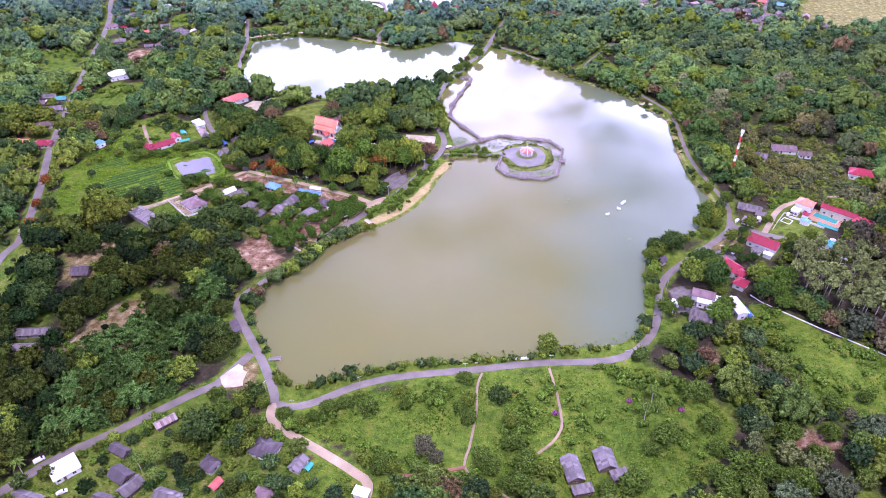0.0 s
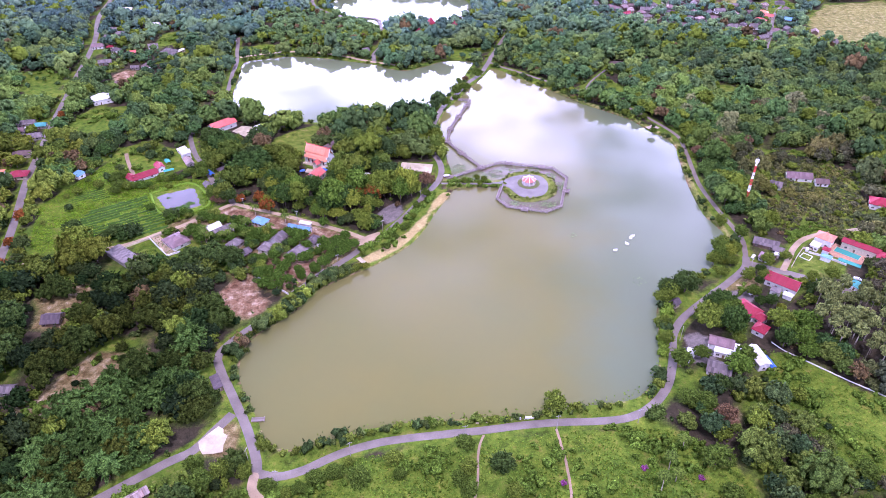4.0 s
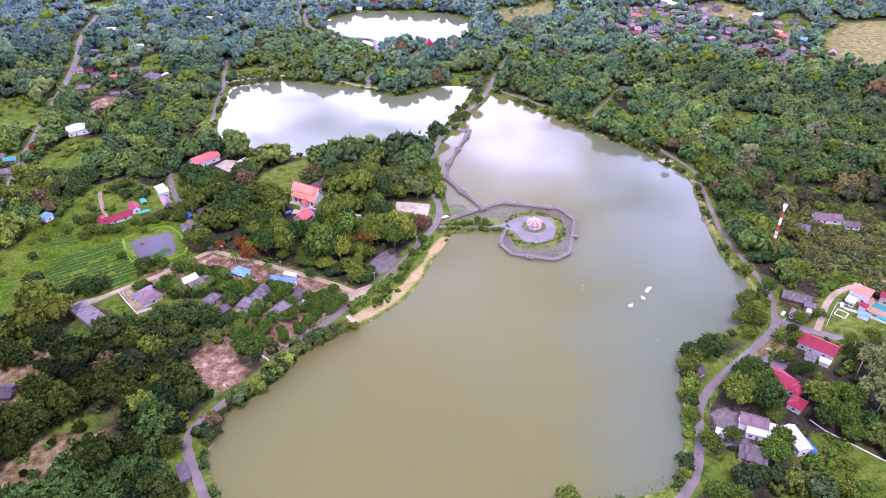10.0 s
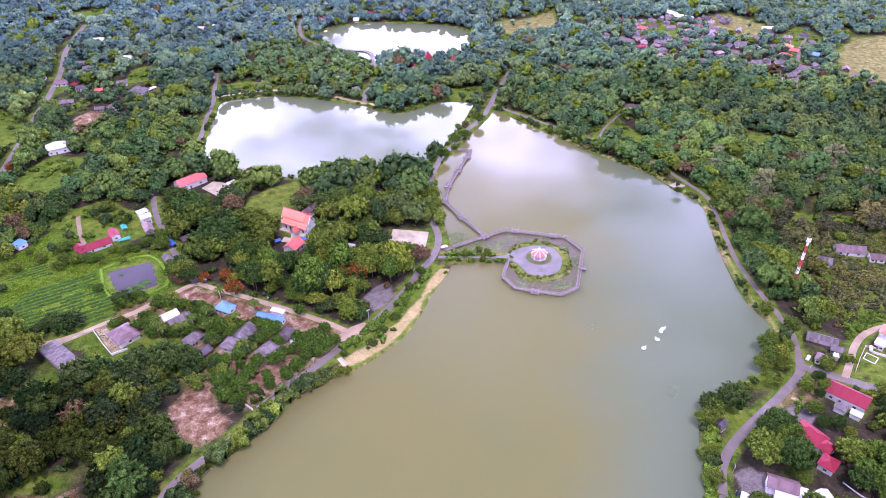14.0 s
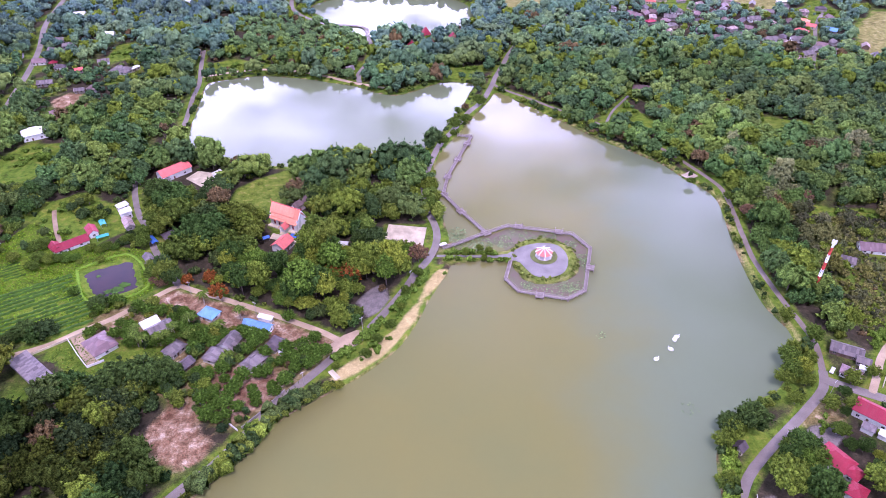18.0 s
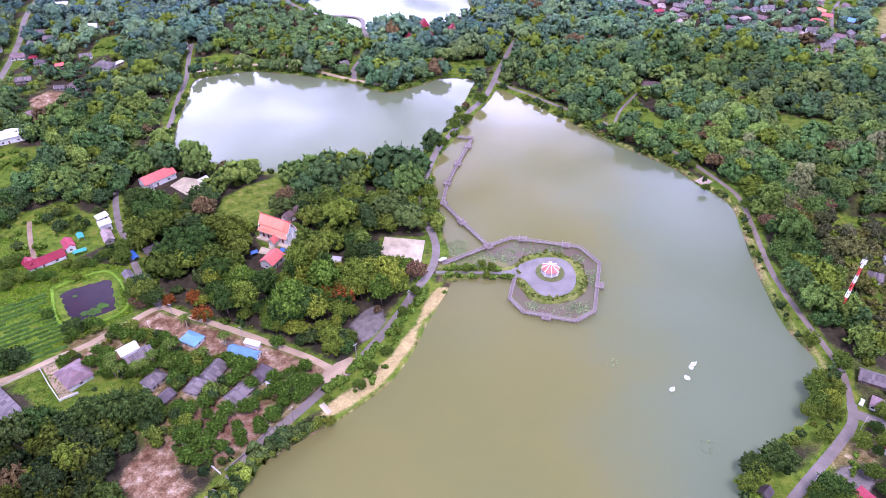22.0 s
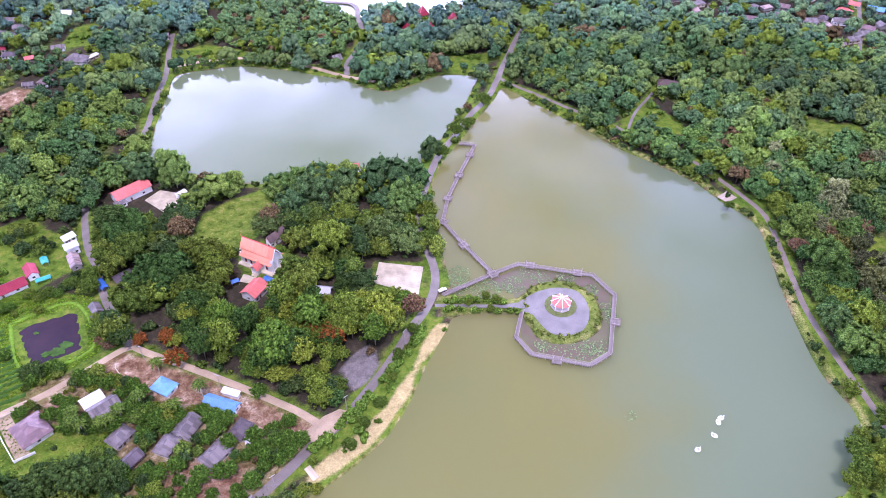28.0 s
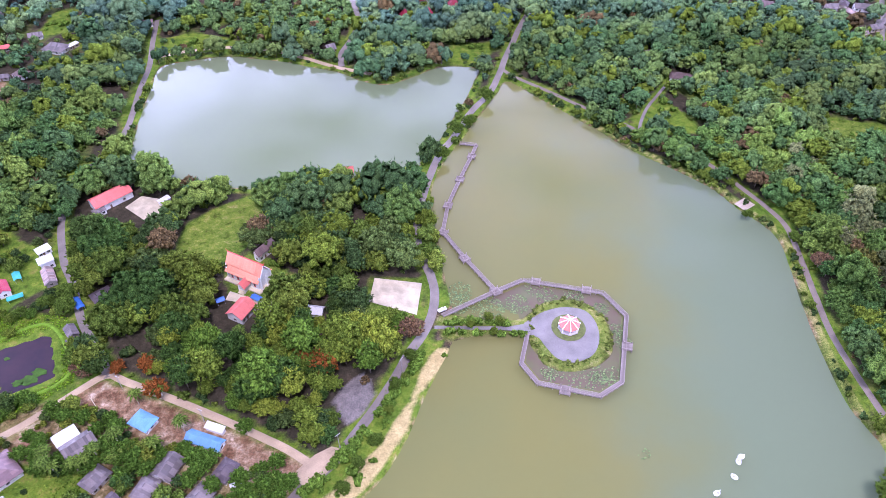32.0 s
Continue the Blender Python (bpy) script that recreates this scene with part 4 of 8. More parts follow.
def gable_roof(l, w, eave, rise, over=0.6, t=0.14):
    """Two sloping slabs that meet at the ridge, along x."""
    L_, W_ = l / 2 + over, w / 2 + over
    drop = rise * over / (w / 2)
    e, r = eave - drop, eave + rise
    v, f = [], []
    for s in (-1, 1):
        o = len(v)
        v += [(-L_, s * W_, e), (L_, s * W_, e), (L_, 0, r), (-L_, 0, r), (-L_, s * W_, e + t), (L_, s * W_, e + t), (L_, 0, r + t), (-L_, 0, r + t)]
        q = [(0, 1, 2, 3), (4, 7, 6, 5), (0, 4, 5, 1), (1, 5, 6, 2), (3, 2, 6, 7), (0, 3, 7, 4)]
        f += [tuple(o + i for i in (c if s > 0 else c[::-1])) for c in q]
    return v, f


def hip_roof(l, w, eave, rise, over=0.6, t=0.16):
    L_, W_ = l / 2 + over, w / 2 + over
    h = max(0.0, l / 2 - w / 2)
    v = [(-L_, -W_, eave - t), (L_, -W_, eave - t), (L_, W_, eave - t), (-L_, W_, eave - t), (-L_, -W_, eave), (L_, -W_, eave), (L_, W_, eave), (-L_, W_, eave)]
    if h > 0.2:
        v += [(-h, 0, eave + rise), (h, 0, eave + rise)]
        f = [(4, 5, 9, 8), (6, 7, 8, 9), (5, 6, 9), (7, 4, 8)]
    else:
        v += [(0, 0, eave + rise)]
        f = [(4, 5, 8), (5, 6, 8), (6, 7, 8), (7, 4, 8)]
    f += [(0, 3, 2, 1), (0, 1, 5, 4), (1, 2, 6, 5), (2, 3, 7, 6), (3, 0, 4, 7)]
    return v, f


def shed_roof(l, w, eave, rise, over=0.4, t=0.1):
    L_, W_ = l / 2 + over, w / 2 + over
    v = [(-L_, -W_, eave), (L_, -W_, eave), (L_, W_, eave + rise), (-L_, W_, eave + rise)]
    v += [(a, b, c + t) for a, b, c in v]
    return v, [(0, 3, 2, 1), (4, 5, 6, 7), (0, 1, 5, 4), (1, 2, 6, 5), (2, 3, 7, 6), (3, 0, 4, 7)]


def house(x, y, yaw, l, w, roof, label, kind="gable", wall=None, eave=2.6, rise=None, group="", windows=True, z=LAND, name="house"):
    """A small house: walls, roof with ridge cap, door with handle and windows. l and w are the roof's."""
    wall = wall or M_WALL_WHITE
    ov = 0.6
    l, w = max(l, 3.0) - 2 * ov, max(w, 3.0) - 2 * ov
    rise = rise if rise is not None else {"gable": 0.28, "hip": 0.30, "shed": 0.10, "flat": 0.03}[kind] * w + 0.2
    hub = new(name)
    hub.matrix_basis = pose(x, y, z, 0, 0, yaw)
    tagged(hub, label, "house", group)
    FOOTPRINTS.append((x, y, 0.5 * max(l, w) + 0.5, 0.5 * min(l, w) + 1.2, math.radians(yaw)))
    a, b = l / 2, w / 2
    bv, bf = box_geo(-a, -b, -0.3, a, b, eave - 0.05)
    if kind == "gable":
        n = len(bv)
        bv = bv + [(-a, 0, eave + rise - 0.08), (a, 0, eave + rise - 0.08)]
        bf = [q for q in bf if q != (4, 5, 6, 7)] + [(4, 5, n + 1, n), (6, 7, n, n + 1), (5, 6, n + 1), (7, 4, n)]
    part("wall", mesh_data("wall", bv, bf, wall), hub)
    geo = {"gable": gable_roof, "hip": hip_roof, "shed": shed_roof, "flat": shed_roof}[kind](l, w, eave, rise)
    rf = part("roof", mesh_data("roof", *geo, ROOF[roof]), hub)
    if kind in ("gable", "hip"):
        h = a + ov if kind == "gable" else max(0.3, a - b)
        part("ridge_cap", mesh_data("ridge_cap", *box_geo(-h, -0.16, eave + rise + 0.03, h, 0.16, eave + rise + 0.24), ROOF[roof]), rf)
    if not windows:
        return hub
    d = part("door", ME_DOOR, hub, m=pose(-a * 0.25, -b - 0.03, 0))
    part("door_handle", ME_HANDLE, d, m=pose(0.36, -0.08, 1.0))
    for px, py, rz in ((a * 0.5, -b - 0.02, 0), (-a * 0.72, -b - 0.02, 0), (a * 0.5, b + 0.02, 180), (-a * 0.5, b + 0.02, 180), (a + 0.02, 0, 90), (-a - 0.02, 0, 90)):
        wn_ = part("window", ME_WINDOW, hub, m=pose(px, py, min(1.55, eave * 0.55), 0, 0, rz))
        part("pane", ME_PANE, wn_)
    return hub


GV = "houses of the lakeside village"
house(-115, 321, -26, 9.7, 7.5, "blue", "small white house under a bright blue hipped roof", "hip", group=GV)
house(-89, 312.5, -19, 15.4, 5.6, "blue", "long low house under a bright blue sheet roof", "gable", group=GV)
house(-86.5, 318, -19, 8.5, 3.4, "white", "white lean-to shed beside the blue roof", "shed", eave=2.4, group=GV, windows=False)
house(-161, 300, -42, 14.0, 12.0, "mauve", "white bungalow with a mauve tiled hip roof", "hip", group=GV)
house(-142.5, 314.5, 44, 9.0, 6.6, "white", "villa wing under a glaring white sheet roof", "gable", group=GV)
house(-136, 310.5, 44, 12.2, 8.9, "grey", "villa wing under a grey weathered gable roof", "gable", group=GV)
house(-125, 297, 61, 9.6, 7.7, "grey", "small cottage with a grey hipped roof", "hip", group=GV)
house(-117, 287.5, 57, 7.3, 6.0, "dark", "little dark-roofed hut under mango trees", "gable", group=GV, wall=M_WALL_WOOD)
house(-100, 301.5, 70, 10.4, 9.1, "grey", "grey-roofed house with a raised wing", "gable", group=GV)
house(-105.5, 293, 70, 9.2, 7.7, "grey", "lower grey-roofed wing of weathered sheets", "hip", group=GV, eave=2.7)
house(-86, 289, 56, 11.5, 7.9, "grey", "white-walled house with a mossy grey roof", "hip", group=GV)
house(-78.5, 300, 64, 9.0, 7.0, "dark", "dark grey-roofed cottage in the orchard", "hip", group=GV)
house(-74, 295.5, 20, 4.2, 3.2, "white", "small pale tin shelter beside the dark cottage", "gable", eave=2.2, group=GV, windows=False)
house(-185, 283, -38, 27, 9.5, "grey", "long open shed with a flat dusty grey roof", "shed", eave=3.2, rise=0.5, group=GV, wall=M_WALL_BLOCK, windows=False)
GN = "houses by the temple and the village road"
house(-88.3, 377.5, 64, 11.0, 9.2, "red", "hall with a bright coral red roof near the temple", "gable", eave=4.0, group=GN)
house(-173.5, 456.5, 46, 21, 10.5, "red", "long white school hall under a coral red roof", "gable", eave=4.2, group=GN)
house(-176, 446, 46, 7, 4.5, "grey", "small grey annex against the school hall", "shed", eave=2.7, group=GN)
house(-208, 379, 40, 19, 8.0, "crimson", "long bungalow under a deep crimson sheet roof", "gable", group=GN)
house(-215, 375.5, -43, 8.3, 6.1, "crimson", "crimson-roofed side wing of the bungalow", "gable", group=GN, eave=2.8)
house(-201, 391, -52, 9.5, 6.0, "crimson", "pinkish crimson-roofed cottage with white walls", "gable", group=GN, eave=3.2)
house(-193, 417, 47, 7.2, 4.9, "white", "small house with a dusty white tin roof", "shed", group=GN)
house(-187.5, 408, 36, 7.2, 5.6, "white", "two-storey house with a pale tin roof", "gable", eave=5.0, group=GN)
house(-183, 399, -57, 11.5, 5.8, "rust", "rusty zinc-roofed workshop by the road", "gable", group=GN, wall=M_WALL_BLOCK)
house(-153, 386, -47, 11.0, 9.4, "dark", "old wooden house with a dark hipped roof", "hip", group=GN, wall=M_WALL_WOOD)
house(-150, 373, -47, 9.0, 5.0, "brown", "brown-roofed shed shaded by trees", "gable", group=GN, wall=M_WALL_WOOD, eave=2.6)
house(-160, 366, -50, 7.5, 5.0, "grey", "grey tin hut beside the fish pond", "gable", group=GN, wall=M_WALL_BLOCK, eave=2.4)
house(-157.5, 360, -50, 6.0, 4.5, "grey", "low tin lean-to beside the fish pond", "shed", group=GN, wall=M_WALL_BLOCK, eave=2.2)
house(-288, 508, 30, 16.5, 11.5, "white", "large villa with a bright white roof", "hip", eave=4.5, group=GN)
house(-254, 381, -30, 8.0, 6.8, "blue", "garden hut with a pale blue tin roof", "shed", eave=2.5, group=GN)
house(-145, 455, 50, 7, 3.6, "white", "pale tin canopy at the school yard", "shed", eave=2.6, group=GN, windows=False)
GS = "houses of the southern settlement"
house(-155, 101, 42, 11.0, 9.6, "white", "workshop under a brilliant white sheet roof", "gable", eave=3.0, rise=0.7, group=GS)
house(-122, 125, 40, 9.4, 4.6, "rust", "rusty striped zinc shed on the lawn", "gable", eave=2.6, group=GS, wall=M_WALL_WOOD)
house(-131, 98, -30, 9.0, 7.0, "dark", "dark-roofed timber house with patched sheets", "gable", group=GS, wall=M_WALL_WOOD)
house(-125, 92.5, 55, 9.5, 6.5, "grey", "grey-roofed house with rusty patches", "gable", group=GS, wall=M_WALL_WOOD)
house(-136, 110, -26, 9.0, 4.8, "dark", "narrow dark-roofed row house beside the lane", "gable", group=GS, wall=M_WALL_WOOD)
house(-76, 111, -24, 11.5, 9.8, "dark", "broad bungalow under a dark grey roof", "hip", group=GS)
house(-61, 103.5, 63, 8.0, 5.8, "grey", "small grey-roofed house with a teal awning", "gable", group=GS)
house(-97, 103, -27, 7.5, 6.8, "dark", "small square house with a dark hip roof", "hip", group=GS)
house(-72, 89, -16, 8.0, 6.5, "mauve", "house with a faded mauve roof", "hip", group=GS)
house(-109, 88, -17, 11.0, 6.5, "grey", "grey-roofed house among banana plants", "gable", group=GS)
house(-133, 86, -17, 9.0, 6.5, "dark", "dark-roofed house at the settlement edge", "gable", group=GS, wall=M_WALL_WOOD)
house(-163, 87, -15, 13, 6.0, "grey", "long grey tin-roofed house by the lane", "gable", group=GS)
house(-92, 94, 60, 5.5, 4.0, "red", "tiny hut with a faded red roof", "gable", group=GS, eave=2.3)
house(-34, 90, -20, 7.0, 4.5, "white", "small white-roofed shelter beside the road", "shed", group=GS, eave=2.6, windows=False)
house(50, 101, -81, 12, 7.6, "grey", "grey-purple sheet-roofed farmhouse in the meadow", "gable", group=GS, wall=M_WALL_WOOD)
house(52.5, 91.5, 12, 9.0, 4.6, "grey", "low grey porch roof of the farmhouse", "shed", group=GS, wall=M_WALL_WOOD, eave=2.5)
house(64, 105.5, -83, 10, 8.4, "grey", "farmhouse with two grey roof slopes", "gable", group=GS, wall=M_WALL_WOOD)
house(68.5, 98.5, 16, 8.0, 5.0, "grey", "grey-roofed annex of the farmhouse", "shed", group=GS, wall=M_WALL_WOOD, eave=2.5)
GW = "houses in the western woods"
house(-203, 230, 4, 9.8, 9.0, "dark", "lone dark-roofed wooden house in a clearing", "gable", group=GW, wall=M_WALL_WOOD)
house(-206, 181, 4, 17, 6.0, "grey", "long grey-roofed barn in the woods", "gable", group=GW, wall=M_WALL_BLOCK)
house(-207, 170, 2, 14, 5.6, "grey", "second long grey-roofed barn", "gable", group=GW, wall=M_WALL_BLOCK)
house(-106.5, 185, -60, 10, 4.6, "dark", "dark tin-roofed roadside stall", "shed", group=GW, wall=M_WALL_WOOD, eave=2.5)
house(-313, 382, 10, 12, 9.5, "orange", "house with a bright orange tiled roof", "hip", group=GW)
house(-341, 663, -15, 14, 10, "grey", "grey-roofed hall in the far west village", "gable", group=GW)
house(-330, 655, -15, 9, 7, "white", "white-roofed house in the far west village", "gable", group=GW)
house(-345, 640, 10, 12, 8, "mauve", "mauve-roofed house in the far west village", "gable", group=GW)
house(-322, 628, 10, 10, 7, "dark", "dark-roofed house in the far west village", "hip", group=GW)
house(-268, 622, -15, 17, 12, "grey", "large grey-roofed hall among trees", "hip", group=GW)
house(-277, 586, -20, 10, 8, "brown", "brown-roofed house behind a tan yard", "hip", group=GW)
house(-347, 690, 0, 12, 8, "grey", "grey-roofed house in the far west", "gable", group=GW)
house(-310, 705, 0, 11, 8, "white", "white-roofed house in the far west", "gable", group=GW)
house(-290, 640, 20, 10, 7, "grey", "grey-roofed cottage among far trees", "gable", group=GW)
house(-216, 660, 20, 9, 7, "mauve", "mauve-roofed cottage north of the far lake road", "gable", group=GW)
house(-420, 605, 0, 12, 9, "white", "pale-roofed house at the far west edge", "gable", group=GW)
house(-360, 760, 10, 12, 8, "white", "white-roofed house in the distance", "gable", group=GW)
for fx, fy, fyaw, fl, fw, fr, fk in (
        (-330.3, 463.4, 15, 14, 7, "grey", "gable"),
        (-330.4, 450.0, 20, 9, 7, "mauve", "gable"),
        (-323.8, 454.1, 10, 7, 4, "white", "shed"),
        (-317.0, 459.5, 10, 9, 6, "teal", "gable"),
        (-318.6, 427.9, 12, 17, 9, "grey", "gable"),
        (-313.9, 439.7, 20, 13, 8, "grey", "gable"),
        (-308.7, 411.4, 15, 13, 8, "brown", "hip"),
        (-295.3, 381.1, 10, 13, 9, "crimson", "hip"),
        (-320.7, 596, 15, 12, 7, "grey", "gable"), (-304, 622, 30, 7, 5, "red", "gable"), (-335.5, 677, 10, 11, 7, "grey", "gable"), (-332, 637, 20, 7, 5, "crimson", "hip"),
        (-370, 653, 5, 9, 6, "grey", "gable"), (-384, 661, 5, 10, 6, "mauve", "hip"), (-288, 541, 25, 12, 8, "mauve", "hip"), (-287, 582, 10, 8, 5, "grey", "gable"), (-258, 626, 60, 9, 4, "white", "shed"),
        ):
    house(fx, fy, fyaw, fl, fw, fr, "house beside the outer road with a %s-coloured %s roof" % (fr, {"hip": "hipped", "gable": "gabled", "shed": "lean-to"}[fk]), fk, group=GW, wall=M_WALL_BLOCK if fk == "gable" else M_WALL_CREAM)
GE = "houses by the eastern road"
house(135.0, 208.6, -22, 12.0, 7.4, "mauve", "grey-mauve upper roof of the white compound", "gable", eave=4.4, group=GE, windows=False)
house(137.0, 204.6, -22, 12.6, 9.4, "white", "white compound hall with a glaring white roof", "flat", eave=3.5, group=GE)
house(129.3, 192.8, -24, 11.5, 9.6, "grey", "low grey-roofed wing of the white compound", "gable", group=GE)
house(149.5, 199, -80, 13.5, 6.6, "white", "tall white-roofed shed with a blue side", "gable", eave=4.4, rise=0.9, group=GE)
house(119.5, 204, -29, 5.0, 3.6, "white", "small white carport roof by the road", "shed", eave=2.4, group=GE, windows=False)
house(157.5, 234.5, -58, 13.0, 9.6, "crimson", "house with a crimson hipped roof", "hip", eave=3.6, rise=2.6, group=GE)
house(152.6, 237.0, 30, 5.0, 4.6, "crimson", "low crimson-roofed porch of the red house", "hip", eave=2.9, group=GE, windows=False)
house(161.5, 228.0, 32, 7.0, 6.6, "crimson", "crimson-roofed wing of the red house", "hip", eave=3.3, group=GE)
house(158.8, 219.6, 45, 8.0, 7.0, "crimson", "small crimson-roofed pavilion house", "hip", eave=3.2, group=GE)
house(184.8, 256.6, -41, 17.5, 10.0, "crimson", "long hall under a magenta red roof", "gable", eave=4.0, group=GE)
house(178.5, 250.0, -41, 6.0, 4.4, "grey", "grey tin lean-to below the magenta hall", "shed", eave=2.6, group=GE, windows=False)
house(183.5, 246.2, -41, 5.5, 3.8, "white", "small pale awning below the magenta hall", "shed", eave=2.6, group=GE, windows=False)
house(190.4, 295.0, -27, 14.5, 8.2, "grey", "old grey-purple roofed house by the junction", "gable", group=GE, wall=M_WALL_WOOD)
house(185.6, 280.6, -38, 9.0, 6.8, "mauve", "faded pink-roofed house by the junction", "hip", group=GE)
house(192.5, 283.5, -30, 3.6, 3.0, "white", "tiny white tin shelter behind the pink roof", "shed", group=GE, eave=2.3, windows=False)
house(195.0, 288.0, -27, 6.5, 5.0, "grey", "small grey shed beside the pink roof", "gable", group=GE, wall=M_WALL_BLOCK)
house(225.5, 296.6, -43, 10.5, 9.0, "salmon", "hotel block with salmon tiled hip roof", "hip", eave=5.5, group=GE)
house(218.0, 291.6, -43, 5.5, 6.0, "white", "flat white terrace wing of the hotel", "flat", eave=3.2, group=GE)
house(222.6, 287.4, 47, 4.6, 4.4, "crimson", "maroon-roofed entrance porch of the hotel", "hip", eave=2.9, group=GE, windows=False)
house(242.5, 287.6, -41, 21, 5.6, "crimson", "long hotel wing under a dark red roof", "gable", eave=5.0, group=GE, wall=M_WALL_CREAM)
house(251.5, 275.5, -41, 12, 11, "crimson", "broad hotel hall under a rose red roof", "hip", eave=4.5, group=GE, wall=M_WALL_CREAM)
house(225.5, 252.0, -60, 20, 6.4, "teal", "open hall under a teal sheet roof", "gable", eave=3.2, group=GE)
house(219.4, 280.3, -40, 6.4, 4.0, "blue", "small pale blue garden shelter by the pool", "shed", eave=2.6, group=GE, windows=False)
house(281, 336, -28, 17, 11, "crimson", "white villa with a dark red roof", "hip", eave=4.0, group=GE)
house(222, 363, -25, 10, 7.5, "grey", "grey-roofed house below the radio mast", "gable", group=GE)
house(243, 374, -10, 17, 9.0, "mauve", "long mauve-grey roofed house by the scrub", "gable", group=GE)
house(255, 366, -10, 9, 7, "brown", "brown-roofed outbuilding by the scrub", "gable", group=GE)
GF = "houses of the northern village"
house(163, 583, -20, 17.5, 9.0, "brown", "large brown-purple roofed house in the woods", "hip", group=GF)
house(190, 588, 0, 8, 6, "crimson", "small crimson-roofed hut in the woods", "gable", group=GF)
house(147, 617, 10, 6, 5, "mauve", "tiny pale hut in the woods", "gable", group=GF)
for fx, fy, fyaw, fl, fw, fr, fk in (
        (195, 757, -15, 20, 9, "mauve", "gable"), (206, 738, 0, 12, 8, "crimson", "hip"), (229, 751, 10, 15, 9, "grey", "gable"), (224, 727, 5, 13, 9, "grey", "hip"),
        (279, 839, -25, 26, 9, "white", "gable"), (270, 855, -25, 18, 9, "white", "gable"), (285, 807, 0, 13, 9, "crimson", "hip"), (360, 798, -10, 17, 8, "white", "gable"),
        (356, 738, -10, 14, 9, "orange", "hip"), (343, 711, -10, 15, 9, "red", "hip"), (371, 714, -15, 16, 9, "blue", "gable"), (358, 725, -10, 11, 8, "red", "gable"),
        (325, 656, -10, 14, 9, "grey", "gable"), (337, 666, 0, 13, 9, "grey", "gable"), (340, 637, 0, 13, 9, "dark", "hip")):
    house(fx, fy, fyaw + (fx * 37 + fy * 11) % 70 - 35, fl * 0.85, fw * 0.85, fr, "distant village house with a %s-coloured %s roof" % (fr, "hipped" if fk == "hip" else "gabled"), fk, group=GF, eave=3.0, wall=M_WALL_BLOCK if (fx + fy) % 3 else M_WALL_CREAM)
for fx, fy, fyaw, fl, fw, fr, fk in (
        (369, 639, -15, 22, 7, "white", "shed"), (388, 641, -10, 13, 9, "grey", "gable"), (400, 622, -15, 20, 6, "white", "shed"), (247, 715, 0, 12, 8, "grey", "gable"), (268, 720, 10, 13, 8, "grey", "hip"),
        (295, 720, 0, 12, 8, "mauve", "gable"), (318, 718, -5, 13, 8, "grey", "gable"), (256, 695, -20, 15, 9, "mauve", "gable"), (280, 703, 0, 13, 8, "grey", "hip"), (133, 710, 20, 13, 9, "grey", "hip"),
        (100, 721, 25, 14, 8, "grey", "gable"), (122, 751, 0, 11, 8, "dark", "gable"), (18, 685, 0, 11, 9, "brown", "hip"), (221, 799, 0, 13, 8, "red", "hip"), (212, 836, 0, 11, 8, "crimson", "gable"), (186, 894, 0, 16, 8, "white", "gable")):
    house(fx, fy, fyaw + (fx * 37 + fy * 11) % 70 - 35, fl * 0.85, fw * 0.85, fr, "distant village house with a %s-coloured %s roof" % (fr, {"hip": "hipped", "gable": "gabled", "shed": "lean-to"}[fk]), fk, group=GF, eave=3.0, wall=M_WALL_BLOCK if (fx + fy) % 3 else M_WALL_CREAM)
for fx, fy, fyaw, fl, fw, fr, fk in (
        (-80, 855, 0, 11, 7, "crimson", "hip"), (-38, 862, 5, 14, 7, "red", "gable"), (-10, 858, -5, 20, 7, "red", "gable"), (-131, 832, 10, 16, 7, "crimson", "gable"), (-262, 797, 0, 9, 7, "white", "gable"), (-248, 804, 0, 8, 7, "white", "gable"),
        (305, 690, 0, 12, 8, "grey", "gable"), (240, 768, 5, 12, 8, "grey", "hip"), (252, 738, 10, 11, 8, "dark", "gable"), (310, 745, 0, 12, 8, "grey", "gable"), (330, 690, -10, 12, 8, "grey", "gable"), (175, 775, 0, 11, 8, "grey", "hip")):
    house(fx, fy, fyaw, fl, fw, fr, "distant lakeside house with a %s-coloured %s roof" % (fr, "hipped" if fk == "hip" else "gabled"), fk, group=GF, eave=3.2)
# more roofs of the far village, close together among the trees
village_rng = random.Random(12)
taken = [(f[0], f[1]) for f in FOOTPRINTS]
added = 0
while added < 56:
    fx, fy = village_rng.uniform(195, 395), village_rng.uniform(640, 845)
    if fy < 690 and fx < 300 or fy > 800 and fx > 330 or not all((fx - a) ** 2 + (fy - b) ** 2 > 125 for a, b in taken):
        continue
    taken.append((fx, fy)); added += 1
    fr, fw_ = village_rng.choice([("grey", "dusty grey"), ("brown", "brown tiled"), ("dark", "dark grey"), ("mauve", "faded mauve"), ("rust", "rusty zinc"), ("grey", "dusty grey")])
    house(fx, fy, village_rng.uniform(0, 180), village_rng.uniform(8, 12), village_rng.uniform(6, 7.5), fr, "small far village house with a %s roof" % fw_, village_rng.choice(["gable", "hip"]), group=GF, windows=False, wall=village_rng.choice([M_WALL_BLOCK, M_WALL_WOOD, M_WALL_CREAM]))
for fx, fy, s_ in ((-13, 701, 9), (-7, 670, 9), (-25, 671, 7), (12, 690, 8)):
    house(fx, fy, 20, s_, s_, "crimson", "traditional house with a steep crimson peaked roof", "hip", eave=4.0, rise=s_ * 0.75, group="steep red-roofed houses")


